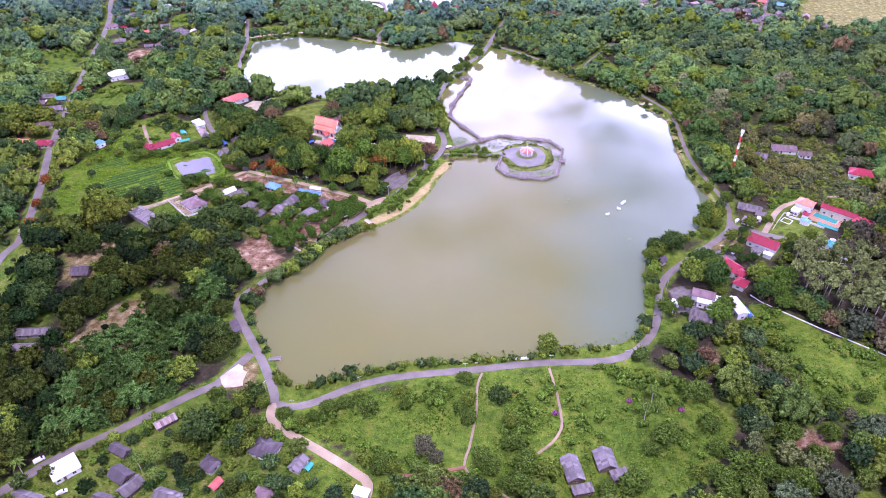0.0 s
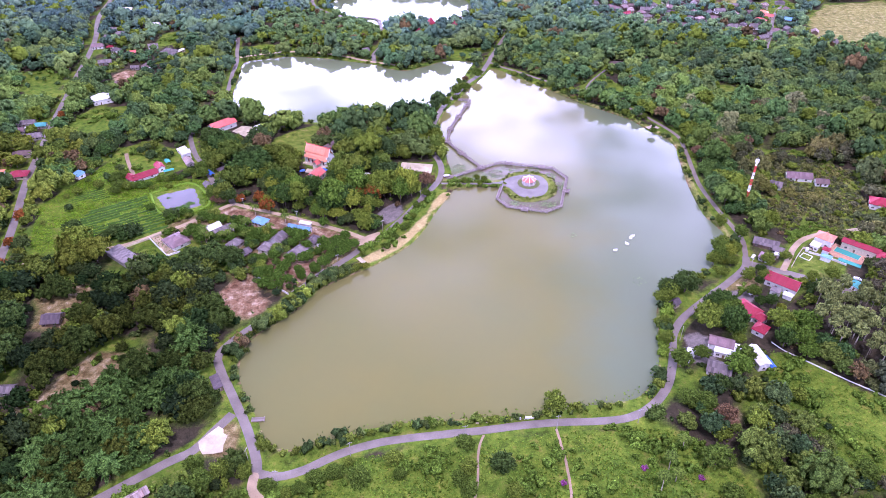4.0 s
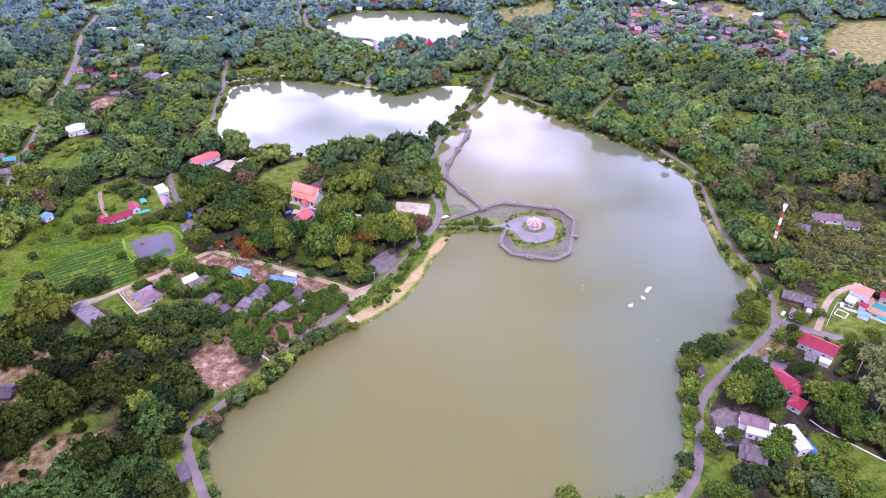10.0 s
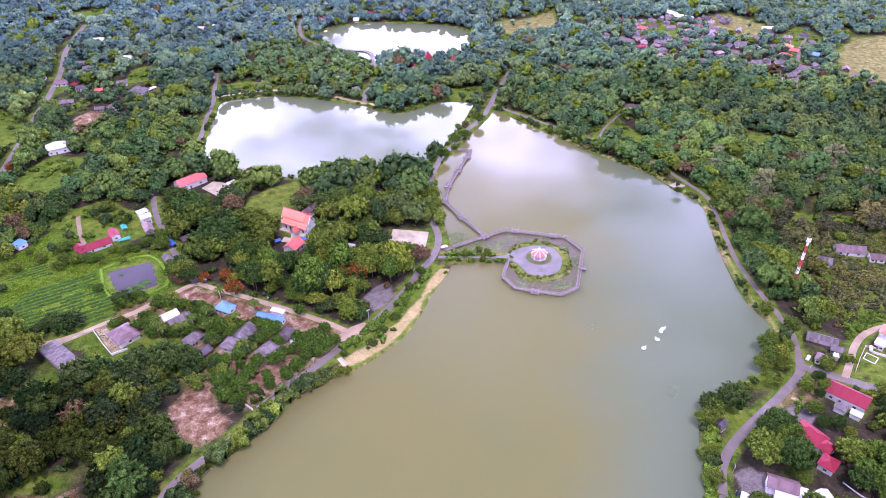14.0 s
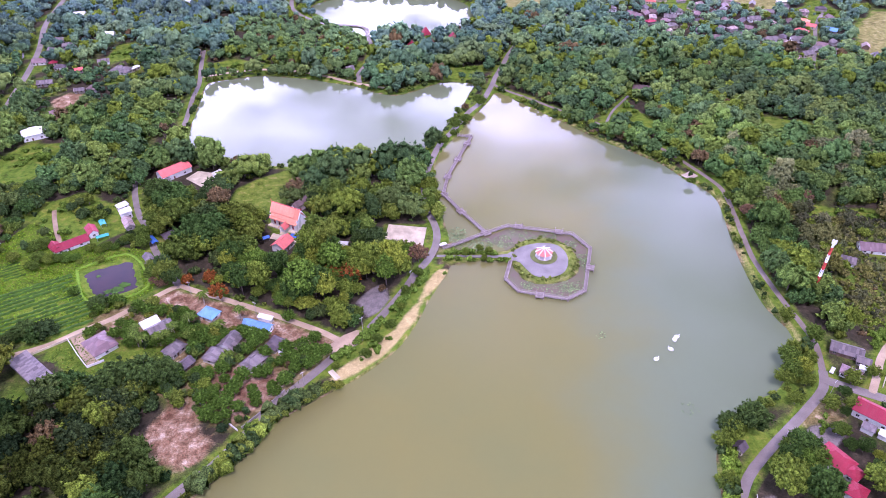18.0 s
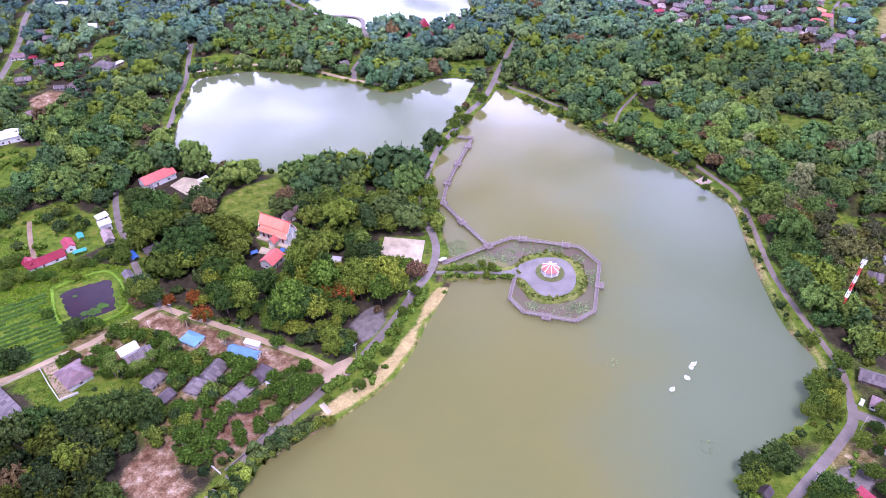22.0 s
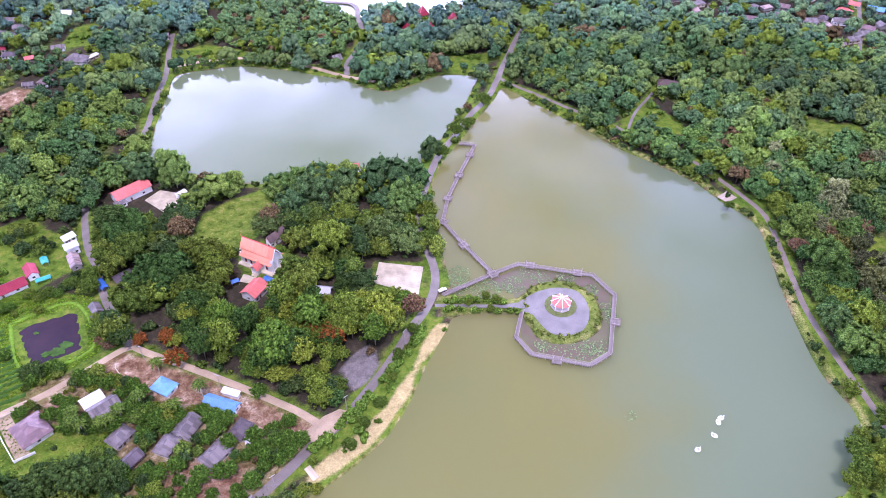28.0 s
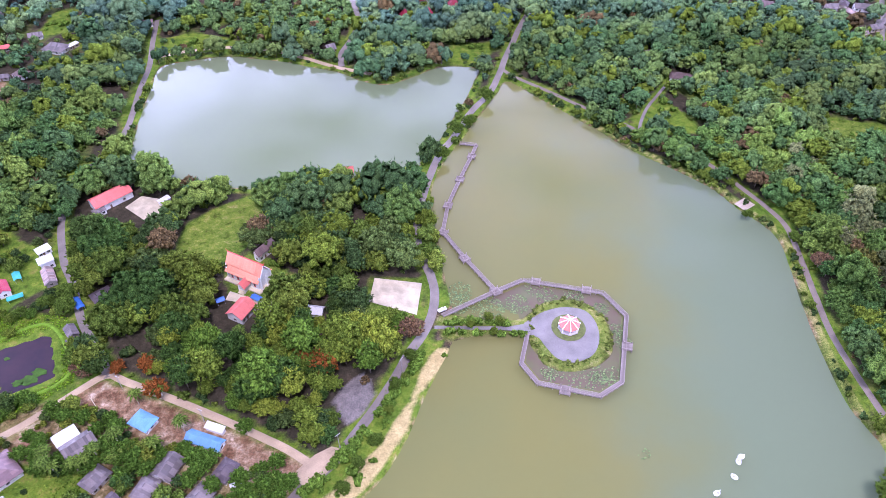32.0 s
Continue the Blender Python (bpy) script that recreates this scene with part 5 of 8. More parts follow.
# ---- temple ----
def temple(x, y, yaw):
    hub = tagged(new("temple"), "white temple hall with tiered orange-red tiled roofs", "temple")
    hub.matrix_basis = pose(x, y, LAND, 0, 0, yaw)
    FOOTPRINTS.append((x, y, 13, 9, math.radians(yaw)))
    FOOTPRINTS.append((x - 1, y - 14, 12, 8, math.radians(yaw)))
    bv, bf = box_geo(-9, -4.4, 0, 9, 4.4, 6.4)
    n = len(bv)
    bv = bv + [(-9, 0, 11.4), (9, 0, 11.4)]
    bf = [q for q in bf if q != (4, 5, 6, 7)] + [(4, 5, n + 1, n), (6, 7, n, n + 1), (5, 6, n + 1), (7, 4, n)]
    part("wall", mesh_data("wall", bv, bf, M_WALL_WHITE), hub)
    part("plinth", box_mesh("plinth", (-10.6, -6.4, -0.4, 10.6, 6.4, 0.7), M_CONC_PALE, 0.1), hub, "pale stone plinth")
    # three tiers of roof: a steep middle, lower skirts at both sides, short upper section
    def slope(x0, x1, y0, z0, y1, z1, s, t=0.18):
        v = [(x0, s * y0, z0), (x1, s * y0, z0), (x1, s * y1, z1), (x0, s * y1, z1)]
        v += [(a, b, c + t) for a, b, c in v]
        q = [(0, 1, 2, 3), (7, 6, 5, 4), (4, 5, 1, 0), (5, 6, 2, 1), (6, 7, 3, 2), (7, 4, 0, 3)]
        return v, q if s > 0 else [c[::-1] for c in q]
    for s in (-1, 1):
        part("roof_upper", mesh_data("roof_upper", *slope(-9.9, 9.9, 3.3, 8.0, 0, 13.0, s), ROOF["orange"]), hub)
        part("roof_middle", mesh_data("roof_middle", *slope(-8.8, 8.8, 4.7, 6.6, 2.9, 8.35, s), ROOF["orange"]), hub)
        part("roof_skirt", mesh_data("roof_skirt", *slope(-9.6, 9.6, 5.5, 5.6, 4.2, 6.5, s), ROOF["orange"]), hub)
        part("roof_raised", mesh_data("roof_raised", *slope(-10.2, 6.4, 3.1, 8.95, 0, 13.6, s), ROOF["orange"]), hub)
    part("ridge", mesh_data("ridge", *box_geo(-10.3, -0.16, 13.5, 10, 0.16, 13.9), M_RED_PAINT), hub, "red ridge")
    for e in (-1, 1):
        for s in (-1, 1):
            part("bargeboard", mesh_data("bargeboard", *tube_geo([(e * 10.0, s * 3.5, 7.9), (e * 10.0, s * 1.7, 10.6), (e * 10.0, 0, 13.3)], [0.22, 0.2, 0.2], 5), M_WHITE_PAINT), hub, "white and red gable board")
        part("finial", mesh_data("finial", *tube_geo([(e * 10.0, 0, 13.2), (e * 10.4, 0, 14.2), (e * 10.9, 0, 14.9), (e * 10.8, 0, 15.6)], [0.22, 0.16, 0.1, 0.03], 6), M_RED_PAINT), hub, "curved roof finial")
        for k in range(3):
            part("column", mesh_data("column", *tube_geo([(e * 10.0, -3.6 + 3.6 * k, 0.6), (e * 10.0, -3.6 + 3.6 * k, 6.6)], [0.35, 0.28], 8), M_WHITE_PAINT), hub)
    for k in range(5):
        for s in (-1, 1):
            wn_ = part("window", mesh_data("window", *join_geo(box_geo(-0.6, -0.08, 0, 0.6, 0.08, 2.0), box_geo(-0.75, -0.1, -0.15, 0.75, 0.1, 0.0), box_geo(-0.4, -0.08, 2.0, 0.4, 0.08, 2.5)), M_RED_PAINT), hub, "red framed window", pose(-6.4 + 3.2 * k, s * 4.44, 1.9))
            part("pane", mesh_data("pane", *box_geo(-0.45, -0.11, 0.15, 0.45, 0.11, 1.8), M_GLASS), wn_)
    # side porch with its own small gable
    pv, pf = gable_roof(4.6, 4.2, 4.0, 2.4, 0.4)
    part("porch_roof", mesh_data("porch_roof", [(b - 0, a, c) if False else (b, a - 6.8, c) for a, b, c in pv], pf, ROOF["red"]), hub, m=pose(2.0, 0, 0))
    for px in (-1.7, 1.7):
        part("porch_column", mesh_data("porch_column", *tube_geo([(2.0 + px, -8.6, 0), (2.0 + px, -8.6, 4.2)], [0.26, 0.22], 8), M_WHITE_PAINT), hub)
    part("porch_wall", mesh_data("porch_wall", *box_geo(0.2, -8.3, 0.2, 3.8, -4.4, 4.0), M_WALL_WHITE), hub)
    part("stair", mesh_data("stair", *join_geo(*[box_geo(0.4, -8.6 - 0.35 * k, 0, 3.6, -8.2 - 0.35 * k, 0.75 - 0.15 * k) for k in range(5)]), M_CONC_PALE), hub)


temple(-89, 399.6, -27)
for fp in ((-80, 388, 7, 6, 0.0), (-97, 389, 8, 6, 0.0), (-90, 382, 13, 5, 0.0), (-74, 396, 4, 6, 0.0), (-89, 369, 6, 4, 0.0)):
    FOOTPRINTS.append(fp)
house(-85, 416, 56, 12.0, 4.6, "brown", "narrow maroon-roofed gallery with white gables behind the temple", "gable", eave=4.6, rise=2.2, group=GN)
house(-56, 378, -10, 9.0, 5.5, "white", "small pale-roofed monk hut under the grove trees", "gable", group=GN)


def grove_canopy(x, y, yaw, l, w, h, material, label):
    """A cloth canopy on four poles."""
    hub = tagged(new("canopy"), label, "canopy")
    hub.matrix_basis = pose(x, y, LAND, 0, 0, yaw)
    FOOTPRINTS.append((x, y, l / 2, w / 2, math.radians(yaw)))
    part("cloth", mesh_data("cloth", *gable_roof(l - 0.6, w - 0.6, h, 0.6, 0.3, 0.05), material), hub)
    for sx in (-1, 1):
        for sy in (-1, 1):
            part("pole", mesh_data("pole", *tube_geo([(sx * (l / 2 - 0.4), sy * (w / 2 - 0.4), 0), (sx * (l / 2 - 0.4), sy * (w / 2 - 0.4), h)], [0.06, 0.06], 5), M_STEEL), hub)


grove_canopy(-83.2, 385.4, -30, 5, 3, 2.6, M_TARP_BLUE, "blue tarpaulin canopy beside the red hall")
grove_canopy(-99.4, 384.1, 30, 4, 3, 2.6, M_TARP_BLUE, "small blue tarpaulin canopy near the temple")
grove_canopy(-163, 382, -47, 8, 3.5, 2.6, M_TARP_BLUE, "long blue tarpaulin awning by the wooden house")
grove_canopy(-193, 386, 30, 7, 3.2, 2.5, M_TEAL, "teal awning beside the crimson bungalow")
grove_canopy(-198, 399, -55, 6, 3.5, 2.6, M_TEAL, "green netting shelter behind the bungalow")
grove_canopy(-56.5, 102, 63, 4, 2.5, 2.3, M_TEAL, "torn teal awning beside the grey house")
grove_canopy(154, 196, -78, 8, 3.0, 3.0, M_TARP_BLUE, "blue sheet awning along the white shed")


# ---- boardwalk round the island and the pier ----
def boardwalk():
    hub = tagged(new("boardwalk"), "grey wooden boardwalk with low railings on piles over the lake", "boardwalk")
    paths = [[(1.7, 376.2), (26.5, 391), (39.7, 398.2), (76.2, 390), (84.4, 376), (75.4, 340), (65.4, 333.3), (40.6, 339.7), (34.7, 349.6), (39, 366.3)],
             [(26.5, 391), (12.7, 413), (2, 432), (4.9, 453), (11.8, 475.5), (19, 497), (22.4, 508), (12.6, 509.5)]]
    z, w = 1.0, 1.9
    k = 0
    for line in paths:
        for a, b in zip(line[:-1], line[1:]):
            a, b = Vector((*a, 0)), Vector((*b, 0))
            d = b - a
            l = d.length
            ang = math.degrees(math.atan2(d.y, d.x))
            m = pose(a.x, a.y, z, 0, 0, ang)
            k += 1
            planks = int(l / 1.0)
            if line is paths[0]:
                board = mesh_data("plank", *box_geo(0.03, -w / 2, -0.1, l / planks - 0.03, w / 2, 0.01), M_DECK)
                for j in range(planks):
                    part("plank", board, hub, m=m @ pose(j * l / planks, 0.03 * ((j * 7 + k) % 3 - 1), 0.008 * ((j * 3) % 4)))
            geo = [box_geo(j * l / planks + 0.02, -w / 2 + 0.03 * ((j * 7 + k) % 3 - 1), -0.1, (j + 1) * l / planks - 0.02, w / 2 + 0.03 * ((j * 5 + k) % 3 - 1), 0.01 * ((j * 3) % 3)) for j in range(planks)]
            if line is not paths[0]:
                tagged(part("deck", mesh_data("deck", *join_geo(*geo), M_DECK), hub, m=m), kind="stuff")
            part("beam", mesh_data("beam", *join_geo(box_geo(0, -w / 2 + 0.2, -0.35, l, -w / 2 + 0.4, -0.11), box_geo(0, w / 2 - 0.4, -0.35, l, w / 2 - 0.2, -0.11)), M_CONC), hub, m=m)
            n = max(2, int(l / 3.0))
            for s in (-1, 1):
                part("rail", mesh_data("rail", *join_geo(box_geo(0, s * (w / 2 - 0.12) - 0.07, 0.78, l, s * (w / 2 - 0.12) + 0.07, 0.9), box_geo(0, s * (w / 2 - 0.12) - 0.04, 0.38, l, s * (w / 2 - 0.12) + 0.04, 0.48)), M_RAIL), hub, m=m)
                posts = [box_geo(j * l / n - 0.1, s * (w / 2 - 0.12) - 0.1, -2.2, j * l / n + 0.1, s * (w / 2 - 0.12) + 0.1, 0.98) for j in range(n + 1)]
                for pg in posts:
                    part("post", mesh_data("post", *pg, M_RAIL), hub, m=m)
    return hub


boardwalk()
ME_PLAT = box_mesh("platform", (-2.3, -2.3, 0.7, 2.3, 2.3, 1.06), M_DECK, 0.04)
for px, py, yaw in ((26.5, 391, 30), (45.8, 397.4, -12), (68.9, 392, -12), (81.3, 358.8, 75), (51.5, 336.4, -13), (12.7, 413, -60), (2, 432, 60), (4.9, 453, 75), (11.8, 475.5, 75), (19, 497, 75)):
    hub = tagged(new("platform"), "small square viewing platform with bench on the boardwalk", "platform", "viewing platforms")
    hub.matrix_basis = pose(px, py, 0.08, 0, 0, yaw)
    part("deck", ME_PLAT, hub)
    for sx in (-1, 1):
        for sy in (-1, 1):
            part("support_post", shared("support_post", (-0.14, -0.14, -1.8, 0.14, 0.14, 2.1), M_RAIL), hub, m=pose(sx * 2.1, sy * 2.1, 0))
        part("bench", shared("bench", (-0.25, -1.6, 1.07, 0.25, 1.6, 1.5), M_RAIL), hub, m=pose(sx * 1.75, 0, 0))


# ---- pavilion on the island ----
def pavilion(x, y):
    hub = tagged(new("pavilion"), "round red and white ribbed pavilion with a pointed finial", "pavilion")
    hub.matrix_basis = pose(x, y, LAND + 0.1)
    n = 8
    ring = lambda r, z, o=0.0: [(r * math.cos(2 * math.pi * (k + o) / n), r * math.sin(2 * math.pi * (k + o) / n), z) for k in range(n)]
    v = ring(4.9, 0) + ring(4.9, 0.35)
    part("plinth", mesh_data("plinth", v, [tuple(range(n, 2 * n))] + [(k, (k + 1) % n, n + (k + 1) % n, n + k) for k in range(n)], M_CONC), hub, "grey octagonal plinth")
    for k in range(n):
        c0, s0 = math.cos(2 * math.pi * k / n), math.sin(2 * math.pi * k / n)
        part("column", mesh_data("column", *tube_geo([(4.3 * c0, 4.3 * s0, 0.5), (4.3 * c0, 4.3 * s0, 3.3)], [0.2, 0.16], 8), M_WHITE_PAINT), hub)
        a0, a1 = 2 * math.pi * k / n, 2 * math.pi * (k + 1) / n
        prof = [(4.9, 2.9), (3.4, 3.8), (1.8, 4.7), (0.5, 5.5)]
        pv, pf = [], []
        for r, z in prof:
            pv += [(r * math.cos(a0), r * math.sin(a0), z), (r * math.cos(a1), r * math.sin(a1), z)]
        pv += [(a, b, c - 0.12) for a, b, c in pv]
        for j in range(3):
            o = 2 * j
            pf += [(o, o + 1, o + 3, o + 2), (o + 8, o + 10, o + 11, o + 9)]
        pf += [(0, 8, 9, 1), (6, 7, 15, 14)]
        part("roof_panel", mesh_data("roof_panel", pv, pf, ROOF["coral"]), hub)
        part("rib", mesh_data("rib", *tube_geo([((r + 0.05) * math.cos(a0), (r + 0.05) * math.sin(a0), z + 0.1) for r, z in prof], [0.28, 0.24, 0.2, 0.14], 5), M_WHITE_PAINT), hub, "white roof rib")
    part("finial", mesh_data("finial", *tube_geo([(0, 0, 5.3), (0, 0, 5.9), (0, 0, 6.3), (0, 0, 7.8)], [0.6, 0.4, 0.18, 0.04], 8), M_WHITE_PAINT), hub, "white pointed finial")


pavilion(57.4, 369.4)


# ---- boats ----
def pedal_boat(name="pedal_boat"):
    hub = tagged(new(name), "round white pedal boat with dark cockpit floating on the lake", "boat", "pedal boats")
    n = 16
    prof = [(0.35, -0.25), (0.95, -0.05), (1.15, 0.3), (1.1, 0.55), (0.85, 0.62), (0.78, 0.3)]
    v = [(r * 1.35 * math.cos(2 * math.pi * k / n), r * math.sin(2 * math.pi * k / n), z) for r, z in prof for k in range(n)]
    f = [(j * n + k, j * n + (k + 1) % n, (j + 1) * n + (k + 1) % n, (j + 1) * n + k) for j in range(len(prof) - 1) for k in range(n)]
    f.append(tuple(range(n))[::-1])
    part("hull", mesh_data("hull", v, f, M_WHITE_PAINT, True), hub)
    part("cockpit_floor", mesh_data("cockpit_floor", [(0.78 * 1.35 * math.cos(2 * math.pi * k / n), 0.78 * math.sin(2 * math.pi * k / n), 0.32) for k in range(n)], [tuple(range(n))], M_STEEL), hub)
    part("seat", box_mesh("seat", (-0.7, -0.45, 0.33, -0.1, 0.45, 0.62), M_WHITE_PAINT, 0.05), hub)
    part("head", mesh_data("head", *tube_geo([(1.2, 0, 0.45), (1.35, 0, 1.0), (1.25, 0, 1.5), (1.55, 0, 1.6)], [0.26, 0.18, 0.2, 0.06], 7), M_WHITE_PAINT), hub, "white swan-neck prow")
    return hub


boat = pedal_boat()
boat.matrix_basis = pose(114.3, 306.6, 0.05, 0, 0, 20) @ Matrix.Diagonal((0.9, 0.9, 0.9, 1))
for bx, by, ba in ((112.7, 304.6, 80), (109.2, 298.4, 140), (100.8, 292.0, 30)):
    copy_thing(boat, pose(bx, by, 0.05, 0, 0, ba))


# ---- radio mast ----
def mast(x, y, h=36.5):
    hub = tagged(new("radio_mast"), "tall lattice radio mast in red and white bands", "mast")
    hub.matrix_basis = pose(x, y, LAND)
    bands = 8
    for k in range(bands):
        z0, z1 = h * k / bands, h * (k + 1) / bands
        r0, r1 = 0.95 - 0.5 * k / bands, 0.95 - 0.5 * (k + 1) / bands
        paint, word = (M_RED_PAINT, "red band") if k % 2 == 0 else (M_WHITE_PAINT, "white band")
        for c in range(3):
            a, b = 2 * math.pi * c / 3, 2 * math.pi * (c + 1) / 3
            p = lambda r, t, z: (r * math.cos(t), r * math.sin(t), z)
            zm, rm = (z0 + z1) / 2, (r0 + r1) / 2
            part("leg", mesh_data("leg", *tube_geo([p(r0, a, z0), p(r1, a, z1)], [0.15, 0.15], 4), paint), hub, word)
            part("brace", mesh_data("brace", *tube_geo([p(r0, a, z0), p(rm, b, zm), p(r1, a, z1)], [0.08, 0.08, 0.08], 4), paint), hub, word)
            part("ring_bar", mesh_data("ring_bar", *tube_geo([p(r0, a, z0), p(r0, b, z0)], [0.1, 0.1], 4), paint), hub, word)
    for c in range(3):
        t = 2 * math.pi * c / 3
        part("antenna", mesh_data("antenna", *box_geo(-0.12, -0.25, -1.2, 0.12, 0.25, 1.2), M_WHITE_PAINT), hub, "white panel antenna", pose(1.0 * math.cos(t), 1.0 * math.sin(t), h - 1.5, 0, 0, math.degrees(t)))
        part("bracket", mesh_data("bracket", *tube_geo([(0, 0, h - 1.5), (0.95 * math.cos(t), 0.95 * math.sin(t), h - 1.5)], [0.06, 0.06], 4), M_STEEL), hub)
    part("lightning_rod", mesh_data("lightning_rod", *tube_geo([(0, 0, h - 0.5), (0, 0, h + 2.0)], [0.08, 0.03], 5), M_STEEL), hub)


mast(191.5, 335)


# ---- walls, fences, poles, vehicles and shore works ----
def garden_wall(points, h, material, label, t=0.25):
    hub = tagged(new("garden_wall"), label, "wall")
    hub.matrix_basis = pose(points[0][0], points[0][1], LAND)
    o = Vector((*points[0], 0))
    for a, b in zip(points[:-1], points[1:]):
        a, b = Vector((*a, 0)) - o, Vector((*b, 0)) - o
        d = b - a
        m = pose(a.x, a.y, 0, 0, 0, math.degrees(math.atan2(d.y, d.x)))
        n = max(1, int(d.length / 4))
        for k in range(n):
            part("panel", mesh_data("panel", *box_geo(k * d.length / n + 0.15, -t / 2, -0.3, (k + 1) * d.length / n - 0.02, t / 2, h), material), hub, m=m)
            part("pillar", mesh_data("pillar", *box_geo(k * d.length / n - 0.18, -0.18, -0.3, k * d.length / n + 0.16, 0.18, h + 0.15), material), hub, m=m)


garden_wall([(162, 212), (166, 206), (188, 186), (198, 178), (212, 166.5), (228, 153)], 0.6, M_WHITE_PAINT, "long white plastered boundary wall beside the meadow", 0.2)
garden_wall([(-192, 294.5), (-176, 307), (-166, 315)], 1.2, M_CONC_PALE, "low pale wall along the village lane")
garden_wall([(-107, 267), (-98, 261), (-85, 251)], 1.3, M_WALL_WHITE, "weathered white wall beside the bare plot")
garden_wall([(-83.5, 252.5), (-78, 259.5), (-69, 273)], 1.2, M_WALL_BLOCK, "low block wall round the red-soil orchard")
garden_wall([(-139.5, 332), (-127, 318), (-121, 311)], 1.2, M_CONC_PALE, "pale wall between the building plots")
garden_wall([(-178.6, 304.5), (-170.6, 295.4), (-162.3, 286.8), (-156, 291)], 1.3, M_WALL_WHITE, "white garden wall round the mauve bungalow")
garden_wall([(197.3, 273.8), (204.6, 283.6), (211.5, 292), (216, 290.2)], 1.0, M_WALL_CREAM, "cream wall of the hotel garden along the lane")
garden_wall([(213, 287.5), (221, 282.5), (229, 275)], 1.3, M_WALL_WHITE, "white wall between hotel lawn and pool terrace")


def power_pole():
    hub = tagged(new("power_pole"), "grey concrete power pole with crossarm and insulators", "pole", "roadside power poles")
    part("shaft", mesh_data("shaft", *tube_geo([(0, 0, -0.5), (0, 0, 9.0)], [0.13, 0.08], 6), M_WALL_BLOCK), hub)
    part("crossarm", mesh_data("crossarm", *box_geo(-1.1, -0.07, 8.2, 1.1, 0.07, 8.35), M_CONC), hub)
    for k in (-0.95, -0.3, 0.3, 0.95):
        part("insulator", mesh_data("insulator", *tube_geo([(k, 0, 8.35), (k, 0, 8.6)], [0.08, 0.05], 6), M_WHITE_PAINT), hub)
    return hub


pole = power_pole()
pole.matrix_basis = pose(-61, 276, LAND, 0, 0, 40)
for px, py, pa in ((-38, 311, 40), (-15.5, 346, 60), (84, 162, 10), (48, 158.8, 5), (8, 153.6, 5), (-40, 145, 30), (-68, 131.5, 0), (117, 214, 70), (140, 243, 45), (172, 270, 40), (-82, 142, 70), (-129, 337.5, -20), (-92, 322, -25)):
    copy_thing(pole, pose(px, py, LAND, 0, 0, pa))


def car(paint, label, van=False):
    hub = tagged(new("car"), label, "car", "parked cars")
    sec = [(-2.1, 0.45, 0.75), (-2.05, 0.42, 0.95), (-1.3, 0.42, 1.0), (-0.8, 0.42, 1.45), (0.6, 0.42, 1.48), (1.1, 0.42, 1.02), (2.0, 0.42, 0.88), (2.12, 0.5, 0.7)]
    if van:
        sec = [(-2.2, 0.45, 0.8), (-2.15, 0.42, 1.7), (-1.3, 0.42, 1.8), (-0.5, 0.42, 1.82), (0.8, 0.42, 1.78), (1.5, 0.42, 1.15), (2.1, 0.42, 1.0), (2.2, 0.5, 0.7)]
    v, f = [], []
    for x, z0, z1 in sec:
        top = 0.62 if z1 > 1.2 else 0.8
        v += [(x, -0.85, z0), (x, 0.85, z0), (x, 0.85, 0.9 * min(z1, 0.95)), (x, top, z1), (x, -top, z1), (x, -0.85, 0.9 * min(z1, 0.95))]
    for k in range(len(sec) - 1):
        f += [(k * 6 + j, k * 6 + (j + 1) % 6, k * 6 + 6 + (j + 1) % 6, k * 6 + 6 + j) for j in range(6)]
    f += [tuple(range(6))[::-1], tuple(range(len(v) - 6, len(v)))]
    part("body", mesh_data("body", v, f, paint), hub)
    part("windscreen", mesh_data("windscreen", [(0.68, -0.58, 1.46), (0.68, 0.58, 1.46), (1.13, 0.72, 1.06), (1.13, -0.72, 1.06)] if not van else [(0.88, -0.58, 1.76), (0.88, 0.58, 1.76), (1.52, 0.72, 1.18), (1.52, -0.72, 1.18)], [(0, 3, 2, 1)], M_GLASS), hub)
    for sx in (-1.3, 1.3):
        for sy in (-0.8, 0.8):
            wh = part("wheel", mesh_data("wheel", *tube_geo([(sx, sy - 0.1, 0.32), (sx, sy + 0.1, 0.32)], [0.32, 0.32], 12), M_RUBBER), hub)
            part("rim", mesh_data("rim", *tube_geo([(sx, sy - 0.12, 0.32), (sx, sy + 0.12, 0.32)], [0.18, 0.18], 8), M_STEEL), wh)
    for sy in (-0.6, 0.6):
        part("headlight", mesh_data("headlight", *box_geo(2.05, sy - 0.16, 0.66, 2.16, sy + 0.16, 0.8), M_WHITE_PAINT), hub)
    return hub


M_CAR_DARK, M_CAR_WHITE = plain("dark_car_paint", (0.03, 0.035, 0.05), 0.25, vary=0.1, bump=0), plain("white_car_paint", (0.8, 0.8, 0.8), 0.25, vary=0.05, bump=0)
for cx, cy, ca, cp, cv in ((117.2, 206, 70, 0, False), (117.6, 199.5, 75, 1, True), (166, 250, 30, 1, False), (179, 283.5, 50, 1, False), (213, 290, 60, 1, True), (-152, 91, 30, 1, False), (-168, 106, 42, 1, True), (1.5, 379.5, 30, 1, False), (229, 262, -33, 1, False)):
    c_ = car(M_CAR_WHITE if cp else M_CAR_DARK, "parked white " + ("van with a tall body" if cv else "car standing beside the road") if cp else "parked dark car beside the road", cv)
    c_.matrix_basis = pose(cx, cy, LAND + 0.1, 0, 0, ca)
    FOOTPRINTS.append((cx, cy, 2.5, 2.5, 0.0))

